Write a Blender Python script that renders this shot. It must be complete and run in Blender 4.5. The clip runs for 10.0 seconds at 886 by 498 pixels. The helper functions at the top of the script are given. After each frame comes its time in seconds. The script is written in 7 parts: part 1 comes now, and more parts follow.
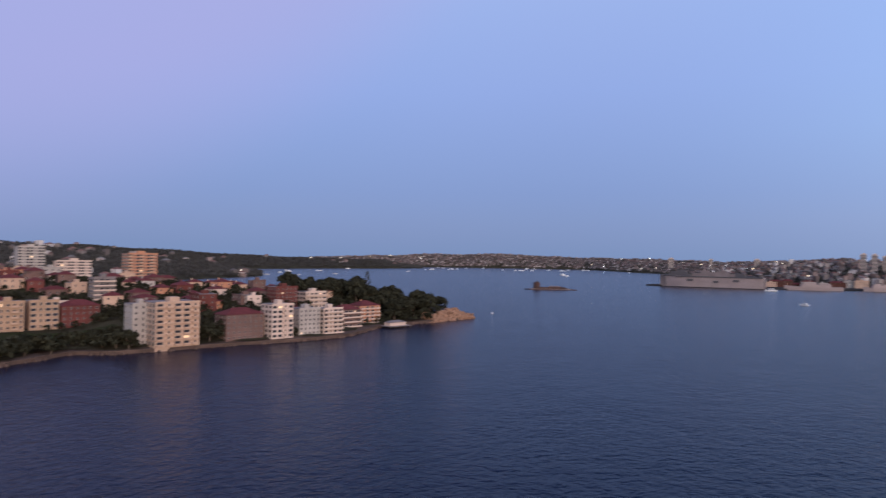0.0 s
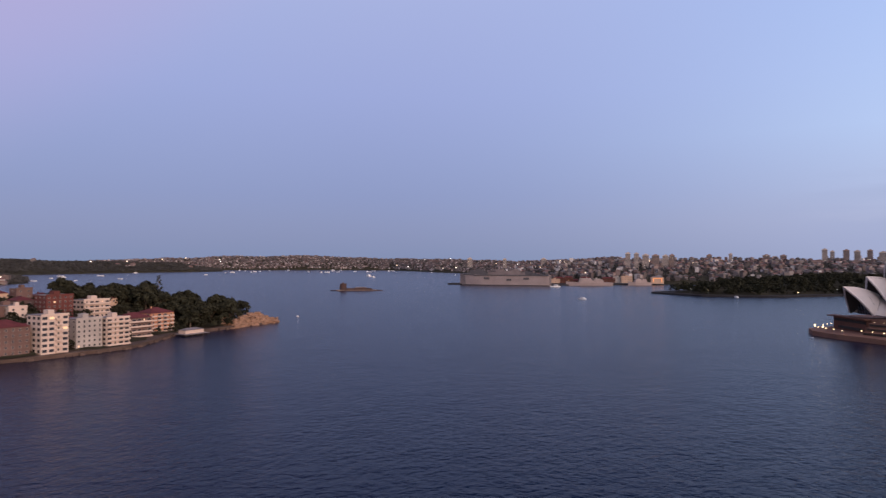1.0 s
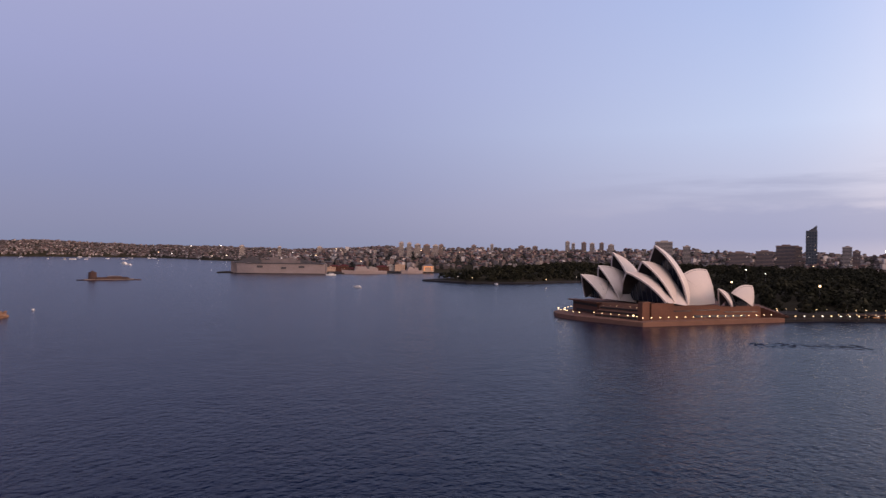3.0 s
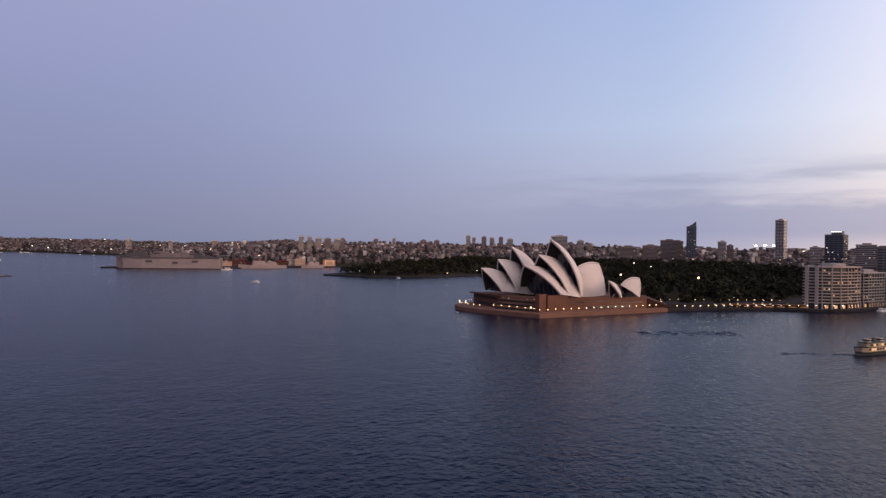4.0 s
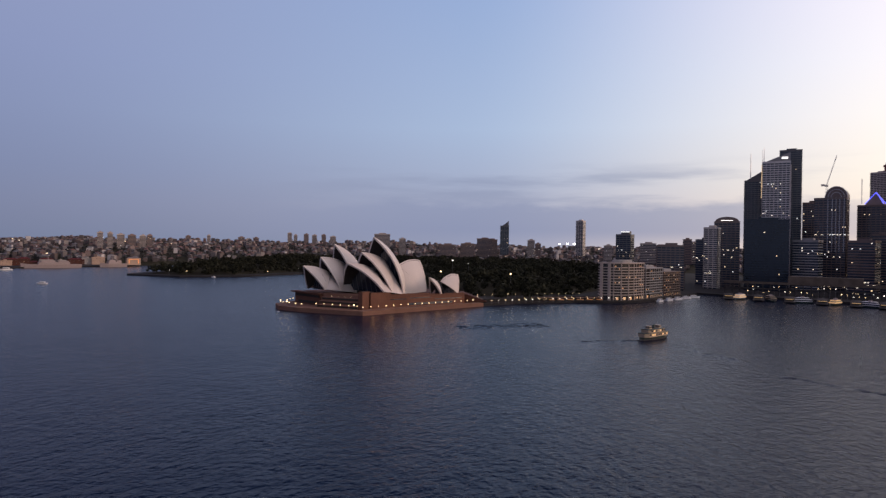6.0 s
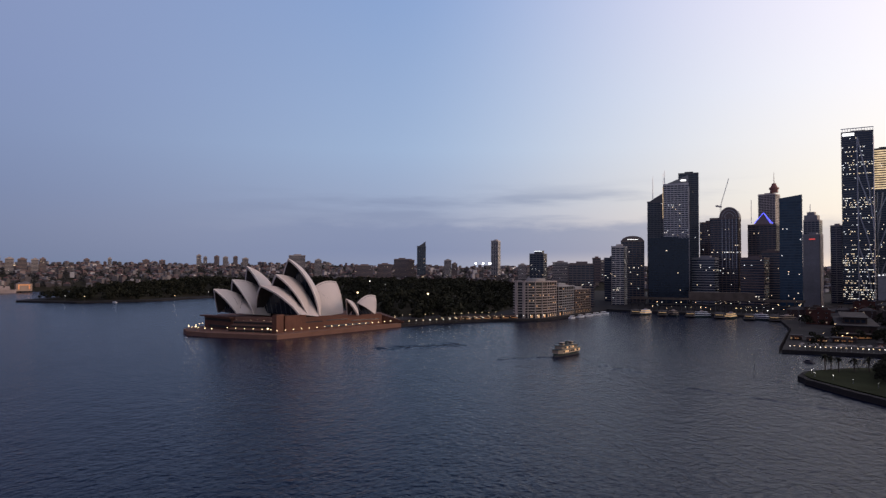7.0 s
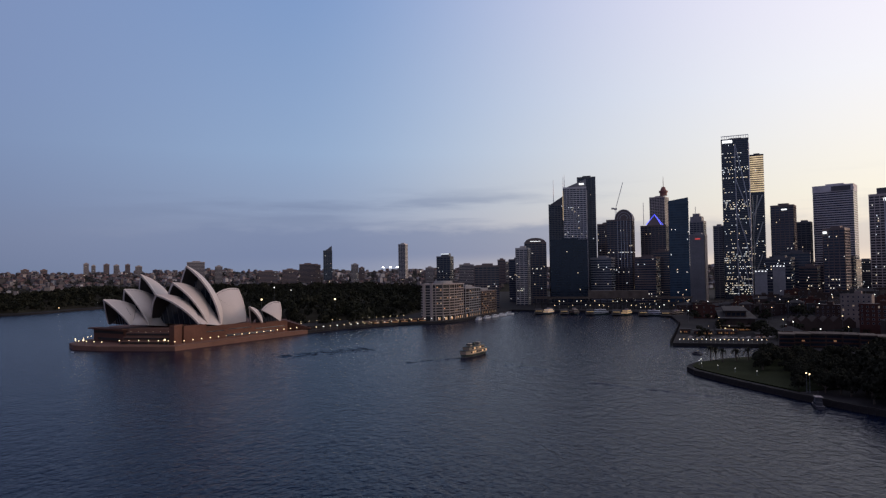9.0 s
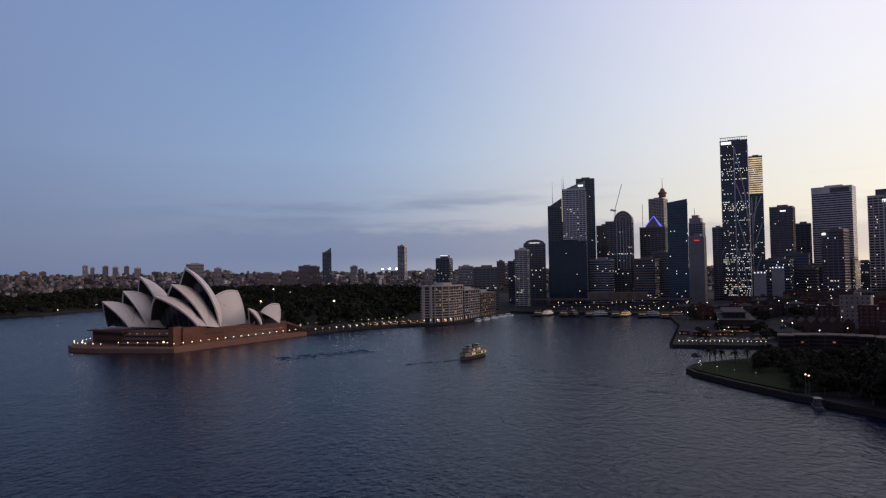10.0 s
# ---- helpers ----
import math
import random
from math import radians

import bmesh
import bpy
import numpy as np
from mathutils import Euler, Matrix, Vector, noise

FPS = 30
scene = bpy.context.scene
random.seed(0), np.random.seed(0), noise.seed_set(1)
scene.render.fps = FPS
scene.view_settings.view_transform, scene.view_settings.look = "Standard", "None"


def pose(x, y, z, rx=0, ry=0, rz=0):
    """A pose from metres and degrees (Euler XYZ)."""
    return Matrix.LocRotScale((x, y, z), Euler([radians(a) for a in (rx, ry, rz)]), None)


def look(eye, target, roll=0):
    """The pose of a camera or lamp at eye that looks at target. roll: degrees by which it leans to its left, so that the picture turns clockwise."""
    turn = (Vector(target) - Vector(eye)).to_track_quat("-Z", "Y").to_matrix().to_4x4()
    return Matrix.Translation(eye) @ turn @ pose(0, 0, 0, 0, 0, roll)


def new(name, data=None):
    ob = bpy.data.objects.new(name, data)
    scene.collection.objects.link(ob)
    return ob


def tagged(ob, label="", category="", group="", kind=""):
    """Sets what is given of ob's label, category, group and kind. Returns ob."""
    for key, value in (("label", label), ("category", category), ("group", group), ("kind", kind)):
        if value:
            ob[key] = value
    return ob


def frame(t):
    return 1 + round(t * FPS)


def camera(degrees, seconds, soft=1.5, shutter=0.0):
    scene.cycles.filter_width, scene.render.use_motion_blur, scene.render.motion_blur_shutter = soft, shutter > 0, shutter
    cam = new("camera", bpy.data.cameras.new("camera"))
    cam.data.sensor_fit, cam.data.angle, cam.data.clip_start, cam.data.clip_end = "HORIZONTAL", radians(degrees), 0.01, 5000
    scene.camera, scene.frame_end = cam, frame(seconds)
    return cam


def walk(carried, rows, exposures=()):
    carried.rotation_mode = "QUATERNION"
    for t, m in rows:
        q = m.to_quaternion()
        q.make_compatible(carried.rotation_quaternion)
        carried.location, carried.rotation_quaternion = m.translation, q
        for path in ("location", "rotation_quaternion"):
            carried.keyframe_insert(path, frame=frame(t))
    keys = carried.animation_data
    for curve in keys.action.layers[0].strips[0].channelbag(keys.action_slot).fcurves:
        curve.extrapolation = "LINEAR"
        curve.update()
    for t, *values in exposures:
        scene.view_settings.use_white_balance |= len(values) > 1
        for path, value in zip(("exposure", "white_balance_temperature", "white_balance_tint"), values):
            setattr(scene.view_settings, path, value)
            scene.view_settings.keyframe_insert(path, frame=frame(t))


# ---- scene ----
EYE = 61.0  # walkway height above the water
cam = camera(69.1, 10.0, soft=1.3, shutter=0.25)
PATH = [
    (0.0, pose(0, 0, EYE, 90.84, -0.77, -95.39)),
    (0.5, pose(0, 0, EYE, 91.56, -0.01, -106.26)),
    (1.0, pose(0, 0, EYE, 91.09, -0.13, -112.52)),
    (1.5, pose(0, 0, EYE, 90.55, -1.08, -118.32)),
    (2.0, pose(0, 0, EYE, 90.66, -0.92, -124.24)),
    (2.5, pose(0, 0, EYE, 90.23, -0.99, -128.53)),
    (2.7, pose(0, 0, EYE, 90.24, -0.87, -129.82)),
    (3.8, pose(0, 0, EYE, 89.86, -0.77, -139.55)),
    (4.0, pose(0, 0, EYE, 89.78, -0.77, -140.96)),
    (4.5, pose(0, 0, EYE, 89.15, -0.76, -145.30)),
    (5.0, pose(0, 0, EYE, 89.77, -0.13, -147.58)),
    (5.5, pose(0, 0, EYE, 89.99, -0.36, -152.39)),
    (6.0, pose(0, 0, EYE, 89.80, -0.91, -156.61)),
    (6.2, pose(0, 0, EYE, 90.10, -0.97, -158.14)),
    (7.3, pose(0, 0, EYE, 91.98, -0.02, -165.62)),
    (7.5, pose(0, 0, EYE, 91.94, 0.07, -166.50)),
    (8.0, pose(0, 0, EYE, 92.17, 0.57, -169.27)),
    (8.5, pose(0, 0, EYE, 92.11, 0.74, -171.85)),
    (9.0, pose(0, 0, EYE, 91.97, 0.83, -172.20)),
    (9.5, pose(0, 0, EYE, 92.19, 0.83, -172.48)),
    (10.0, pose(0, 0, EYE, 92.12, 0.88, -172.27)),
]
walk(cam, PATH, exposures=[(0.0, 0.95, 5700, 4), (1.0, 0.95, 6500, 12), (2.5, 0.90, 7200, 20), (4.5, 0.64, 7000, 15), (6.0, 0.48, 6700, 11), (7.5, 0.25, 6200, 8), (10.0, 0.10, 6050, 7)])


# ---- sky and sun: just after sunset, the glow stands in the west-south-west ----
GLOW = 250.0  # bearing of the sunset


def srgb(r, g, b):
    return tuple(((c / 255) / 12.92 if c <= 10 else ((c / 255 + 0.055) / 1.055) ** 2.4) for c in (r, g, b)) + (1,)


def make_world():
    w = bpy.data.worlds.new("dusk_sky")
    scene.world = w
    w.use_nodes = True
    nt = w.node_tree
    N, L = nt.nodes, nt.links
    for n in list(N):
        N.remove(n)
    out = N.new("ShaderNodeOutputWorld")
    bg = N.new("ShaderNodeBackground")
    tc = N.new("ShaderNodeTexCoord")
    sep = N.new("ShaderNodeSeparateXYZ")
    L.new(tc.outputs["Generated"], sep.inputs[0])

    def math_node(op, a, b=None):
        n = N.new("ShaderNodeMath")
        n.operation = op
        for i, v in enumerate((a, b)):
            if v is None:
                continue
            if isinstance(v, (int, float)):
                n.inputs[i].default_value = v
            else:
                L.new(v, n.inputs[i])
        return n.outputs[0]

    def ramp(fac, stops, gain):
        n = N.new("ShaderNodeValToRGB")
        L.new(fac, n.inputs[0])
        e = n.color_ramp.elements
        while len(e) < len(stops):
            e.new(0.5)
        for el, (p, c) in zip(e, stops):
            el.position, el.color = p, tuple(q * gain for q in srgb(*c)[:3]) + (1,)
        return n.outputs[0]

    def mix(f, a, b, kind="MIX"):
        n = N.new("ShaderNodeMix")
        n.data_type, n.blend_type = "RGBA", kind
        if isinstance(f, (int, float)):
            n.inputs[0].default_value = f
        else:
            L.new(f, n.inputs[0])
        L.new(a, n.inputs[6])
        L.new(b, n.inputs[7])
        return n.outputs[2]

    g = radians(GLOW)
    x, y, z = sep.outputs
    flat = math_node("POWER", math_node("ADD", math_node("ADD", math_node("MULTIPLY", x, x), math_node("MULTIPLY", y, y)), 1e-6), 0.5)
    side = math_node("DIVIDE", math_node("ADD", math_node("MULTIPLY", x, math.sin(g)), math_node("MULTIPLY", y, math.cos(g))), flat)
    up = math_node("MULTIPLY", math_node("MAXIMUM", z, 0.0), 1.0)
    east = ramp(up, SKY_EAST, 0.48)
    south = ramp(up, SKY_SOUTH, 0.72)
    west = ramp(up, SKY_WEST, 1.0)

    def span(v, lo, hi):
        n = N.new("ShaderNodeMapRange")
        n.interpolation_type = "SMOOTHSTEP"
        L.new(v, n.inputs[0])
        n.inputs[1].default_value, n.inputs[2].default_value = lo, hi
        return n.outputs[0]

    col = mix(span(side, -0.85, 0.3), east, south)
    col = mix(span(side, -0.04, 0.93), col, west)
    # a faint rosy veil high in the east
    e = radians(48)
    rose = math_node("DIVIDE", math_node("ADD", math_node("MULTIPLY", x, math.sin(e)), math_node("MULTIPLY", y, math.cos(e))), flat)
    veil = N.new("ShaderNodeRGB")
    veil.outputs[0].default_value = tuple(q * 0.45 for q in srgb(190, 178, 226)[:3]) + (1,)
    tilt = math_node("ADD", rose, math_node("MULTIPLY", up, 0.9))
    col = mix(math_node("MULTIPLY", span(tilt, 0.95, 1.2), 0.7), col, veil.outputs[0])
    # low bands of cloud in the south
    mp = N.new("ShaderNodeMapping")
    mp.inputs["Scale"].default_value = (2.6, 2.6, 26.0)
    L.new(tc.outputs["Generated"], mp.inputs[0])
    ns = N.new("ShaderNodeTexNoise")
    ns.inputs["Scale"].default_value, ns.inputs["Detail"].default_value, ns.inputs["Roughness"].default_value = 1.0, 5.0, 0.55
    L.new(mp.outputs[0], ns.inputs["Vector"])
    band = math_node("MULTIPLY", span(up, 0.055, 0.08), math_node("SUBTRACT", 1.0, span(up, 0.10, 0.14)))
    reach = math_node("MULTIPLY", span(side, -0.5, 0.0), math_node("SUBTRACT", 1.0, math_node("MULTIPLY", span(side, 0.25, 0.75), 0.55)))
    amount = math_node("MULTIPLY", math_node("MULTIPLY", span(ns.outputs[0], 0.47, 0.66), band), reach)
    cloud = N.new("ShaderNodeRGB")
    cloud.outputs[0].default_value = tuple(q * 0.70 for q in srgb(136, 148, 180)[:3]) + (1,)
    col = mix(math_node("MULTIPLY", amount, 0.55), col, cloud.outputs[0])
    # a low bank with a ragged top under the streaks
    mb = N.new("ShaderNodeMapping")
    mb.inputs["Scale"].default_value = (5.0, 5.0, 22.0)
    L.new(tc.outputs["Generated"], mb.inputs[0])
    nb = N.new("ShaderNodeTexNoise")
    nb.inputs["Scale"].default_value, nb.inputs["Detail"].default_value, nb.inputs["Roughness"].default_value = 1.0, 6.0, 0.6
    L.new(mb.outputs[0], nb.inputs["Vector"])
    edge = math_node("ADD", up, math_node("MULTIPLY", math_node("SUBTRACT", nb.outputs[0], 0.5), 0.09))
    bank = math_node("MULTIPLY", math_node("MULTIPLY", math_node("SUBTRACT", 1.0, span(edge, 0.052, 0.078)), span(up, 0.0, 0.03)), reach)
    grey = N.new("ShaderNodeRGB")
    grey.outputs[0].default_value = tuple(q * 0.68 for q in srgb(132, 146, 182)[:3]) + (1,)
    col = mix(math_node("MULTIPLY", bank, 0.62), col, grey.outputs[0])
    # the physical sky's share
    sky = N.new("ShaderNodeTexSky")
    sky.sky_type, sky.sun_disc = "NISHITA", False
    sky.sun_elevation, sky.sun_rotation = radians(1.0), radians(GLOW)
    add = N.new("ShaderNodeMix")
    add.data_type, add.blend_type = "RGBA", "ADD"
    add.inputs[0].default_value = 0.01
    L.new(col, add.inputs[6])
    L.new(sky.outputs[0], add.inputs[7])
    L.new(add.outputs[2], bg.inputs[0])
    bg.inputs[1].default_value = 1.0
    L.new(bg.outputs[0], out.inputs[0])


SKY_EAST = [(0.0, (134, 149, 184)), (0.10, (140, 156, 202)), (0.25, (158, 172, 222)), (0.41, (172, 184, 230)), (0.52, (42, 58, 106)), (1.0, (16, 24, 52))]
SKY_SOUTH = [(0.0, (152, 160, 187)), (0.06, (167, 175, 201)), (0.18, (172, 194, 226)), (0.40, (146, 174, 220)), (0.51, (27, 41, 78)), (1.0, (16, 24, 52))]
SKY_WEST = [(0.0, (255, 226, 196)), (0.10, (255, 240, 216)), (0.25, (250, 241, 238)), (0.45, (246, 232, 244)), (0.7, (246, 238, 248)), (1.0, (150, 160, 200))]
make_world()

sun = new("sun", bpy.data.lights.new("sun", "SUN"))
sun.data.energy, sun.data.angle, sun.data.color = 0.8, radians(20), (1.0, 0.62, 0.46)
sun.matrix_world = look((0, 0, 0), (-math.sin(radians(GLOW)), -math.cos(radians(GLOW)), -0.16))


# ---- materials ----
def material(name, colour, rough=0.8, metal=0.0, vary=0.12, scale=0.3, fine=3.0, bump=0.0, islands=0.0, emit=0.0, objects=0.0, gloss=0.5):
    """A surface with broad stains, fine grain and, where asked, a change from piece to piece."""
    m = bpy.data.materials.new(name)
    m.use_nodes = True
    N, L = m.node_tree.nodes, m.node_tree.links
    b = N["Principled BSDF"]
    b.inputs["Roughness"].default_value, b.inputs["Metallic"].default_value = rough, metal
    b.inputs["Specular IOR Level"].default_value = gloss
    geo = N.new("ShaderNodeNewGeometry")
    tc = N.new("ShaderNodeTexCoord")
    hsv = N.new("ShaderNodeHueSaturation")
    hsv.inputs["Color"].default_value = (*colour, 1)
    values = []
    for s, w in ((scale, 1.0), (fine, 0.6)):
        n = N.new("ShaderNodeTexNoise")
        n.inputs["Scale"].default_value, n.inputs["Detail"].default_value = s, 3.0
        L.new(tc.outputs["Object"], n.inputs["Vector"])
        mr = N.new("ShaderNodeMapRange")
        mr.inputs[1].default_value, mr.inputs[2].default_value = 0.3, 0.7
        mr.inputs[3].default_value, mr.inputs[4].default_value = -vary * w, vary * w
        L.new(n.outputs[0], mr.inputs[0])
        values.append(mr.outputs[0])
        last = n
    if islands:
        mr = N.new("ShaderNodeMapRange")
        mr.inputs[3].default_value, mr.inputs[4].default_value = -islands, islands
        L.new(geo.outputs["Random Per Island"], mr.inputs[0])
        values.append(mr.outputs[0])
    if objects:
        oi = N.new("ShaderNodeObjectInfo")
        mr = N.new("ShaderNodeMapRange")
        mr.inputs[3].default_value, mr.inputs[4].default_value = -objects, objects
        L.new(oi.outputs["Random"], mr.inputs[0])
        values.append(mr.outputs[0])
    total = None
    for v in values:
        a = N.new("ShaderNodeMath")
        a.operation = "ADD"
        a.inputs[1].default_value = 1.0
        L.new(v, a.inputs[0])
        if total is not None:
            a.operation = "ADD"
            L.new(total, a.inputs[1])
        total = a.outputs[0]
    L.new(total, hsv.inputs["Value"])
    L.new(hsv.outputs[0], b.inputs["Base Color"])
    if bump:
        bm = N.new("ShaderNodeBump")
        bm.inputs["Strength"].default_value, bm.inputs["Distance"].default_value = bump, 0.3
        L.new(last.outputs[0], bm.inputs["Height"])
        L.new(bm.outputs[0], b.inputs["Normal"])
    if emit:
        L.new(hsv.outputs[0], b.inputs["Emission Color"])
        b.inputs["Emission Strength"].default_value = emit
    return m


def many(name, colours, rough=0.85, glow=0.0):
    """One surface whose separate pieces each take one of several colours."""
    m = bpy.data.materials.new(name)
    m.use_nodes = True
    N, L = m.node_tree.nodes, m.node_tree.links
    b = N["Principled BSDF"]
    b.inputs["Roughness"].default_value = rough
    geo = N.new("ShaderNodeNewGeometry")
    r = N.new("ShaderNodeValToRGB")
    r.color_ramp.interpolation = "CONSTANT"
    e = r.color_ramp.elements
    while len(e) < len(colours):
        e.new(0.5)
    for i, (el, c) in enumerate(zip(e, colours)):
        el.position, el.color = i / len(colours), (*c, 1)
    L.new(geo.outputs["Random Per Island"], r.inputs[0])
    n = N.new("ShaderNodeTexNoise")
    n.inputs["Scale"].default_value = 0.4
    hsv = N.new("ShaderNodeHueSaturation")
    mr = N.new("ShaderNodeMapRange")
    mr.inputs[3].default_value, mr.inputs[4].default_value = 0.75, 1.25
    tc = N.new("ShaderNodeTexCoord")
    L.new(tc.outputs["Object"], n.inputs["Vector"])
    L.new(n.outputs[0], mr.inputs[0])
    L.new(mr.outputs[0], hsv.inputs["Value"])
    L.new(r.outputs[0], hsv.inputs["Color"])
    L.new(hsv.outputs[0], b.inputs["Base Color"])
    if glow:
        L.new(hsv.outputs[0], b.inputs["Emission Color"])
        b.inputs["Emission Strength"].default_value = glow
    return m


def water_material():
    m = bpy.data.materials.new("harbour_water")
    m.use_nodes = True
    N, L = m.node_tree.nodes, m.node_tree.links
    b = N["Principled BSDF"]
    b.inputs["Base Color"].default_value = (0.0005, 0.0050, 0.022, 1)
    b.inputs["Roughness"].default_value = 0.19
    b.inputs["IOR"].default_value = 1.29
    b.inputs["Specular IOR Level"].default_value = 0.30
    b.inputs["Specular Tint"].default_value = (0.58, 0.86, 1.0, 1)
    tc = N.new("ShaderNodeTexCoord")
    height = None
    for size, weight, stretch in ((0.02, 0.7, 0.7), (0.11, 0.60, 0.75), (0.34, 0.62, 0.85), (0.85, 0.16, 0.9)):
        mp = N.new("ShaderNodeMapping")
        mp.inputs["Rotation"].default_value = (0, 0, 0.5 + size)
        mp.inputs["Scale"].default_value = (1, stretch, 1)
        L.new(tc.outputs["Object"], mp.inputs[0])
        n = N.new("ShaderNodeTexNoise")
        n.inputs["Scale"].default_value, n.inputs["Detail"].default_value = size, 4.0
        n.inputs["Distortion"].default_value = 0.4
        L.new(mp.outputs[0], n.inputs["Vector"])
        k = N.new("ShaderNodeMath")
        k.operation = "MULTIPLY_ADD"
        k.inputs[1].default_value = weight
        L.new(n.outputs[0], k.inputs[0])
        if height is not None:
            L.new(height, k.inputs[2])
        else:
            k.inputs[2].default_value = 0
        height = k.outputs[0]
    bm = N.new("ShaderNodeBump")
    bm.inputs["Strength"].default_value, bm.inputs["Distance"].default_value = 1.0, 1.3
    L.new(height, bm.inputs["Height"])
    L.new(bm.outputs[0], b.inputs["Normal"])
    return m


WATER = water_material()
STONE = material("sandstone", (0.088, 0.058, 0.045), 0.9, gloss=0.2, vary=0.25, scale=0.08, fine=0.9, bump=0.4)
ROCK = material("shore_rock", (0.27, 0.16, 0.105), 0.95, gloss=0.2, vary=0.4, scale=0.12, fine=0.7, bump=0.7)
GRANITE = material("pink_granite_cladding", (0.118, 0.053, 0.035), 0.8, gloss=0.25, vary=0.18, scale=0.05, fine=0.6, bump=0.1)
PAVING = material("granite_paving", (0.18, 0.095, 0.065), 0.85, gloss=0.2, vary=0.15, scale=0.06, fine=0.8)
SOIL = material("wooded_soil", (0.036, 0.032, 0.020), 1.0, gloss=0.08, vary=0.3, scale=0.02, fine=0.3)
GRASS = material("lawn", (0.026, 0.030, 0.013), 1.0, gloss=0.05, vary=0.25, scale=0.04, fine=0.6)
STREET = material("asphalt_and_paving", (0.03, 0.027, 0.026), 0.9, gloss=0.12, vary=0.25, scale=0.03, fine=0.5)
LEAF = material("dark_foliage", (0.027, 0.027, 0.017), 0.95, gloss=0.06, vary=0.25, scale=0.1, fine=0.6, islands=0.45)
# Paler and cooler than the near foliage: distance haze put into the colour.
FARLEAF = material("far_hazed_foliage", (0.055, 0.053, 0.050), 0.95, gloss=0.2, vary=0.2, scale=0.02, fine=0.3, islands=0.3)
BARK = material("bark", (0.10, 0.075, 0.055), 0.95, vary=0.3, scale=0.5, fine=4.0)
TILE = material("glazed_shell_tiles", (0.52, 0.44, 0.39), 0.45, vary=0.05, scale=0.06, fine=0.8)
RIM = material("shell_rim_concrete", (0.66, 0.57, 0.50), 0.7, vary=0.08, scale=0.1, fine=0.7)
# Concrete set near black, so the shade under the shells sits in its colour.
SOFFIT = material("shaded_underside_concrete", (0.045, 0.036, 0.032), 0.9, vary=0.15, scale=0.1, fine=0.7)
DARKGLASS = material("dark_glass", (0.02, 0.025, 0.035), 0.12, vary=0.2, scale=0.1, fine=0.5)
WARMLAMP = material("warm_lamp", (1.0, 0.72, 0.38), 0.5, vary=0.0, emit=2.6)
WHITELAMP = material("white_lamp", (1.0, 0.93, 0.82), 0.5, vary=0.0, emit=3.2)
POLE = material("painted_steel", (0.12, 0.12, 0.12), 0.5, vary=0.1)


# ---- building helpers ----
def spot(bearing, dist):
    """Ground place by compass bearing and distance from the walkway."""
    a = radians(bearing)
    return dist * math.sin(a), dist * math.cos(a)


def mesh_of(name, verts, faces, mats, index=None, smooth=False):
    me = bpy.data.meshes.new(name)
    me.from_pydata([tuple(v) for v in verts], [], [tuple(f) for f in faces])
    for mt in (mats if isinstance(mats, (list, tuple)) else [mats]):
        me.materials.append(mt)
    if index is not None:
        me.polygons.foreach_set("material_index", index)
    if smooth:
        me.polygons.foreach_set("use_smooth", [True] * len(me.polygons))
    me.update()
    return me


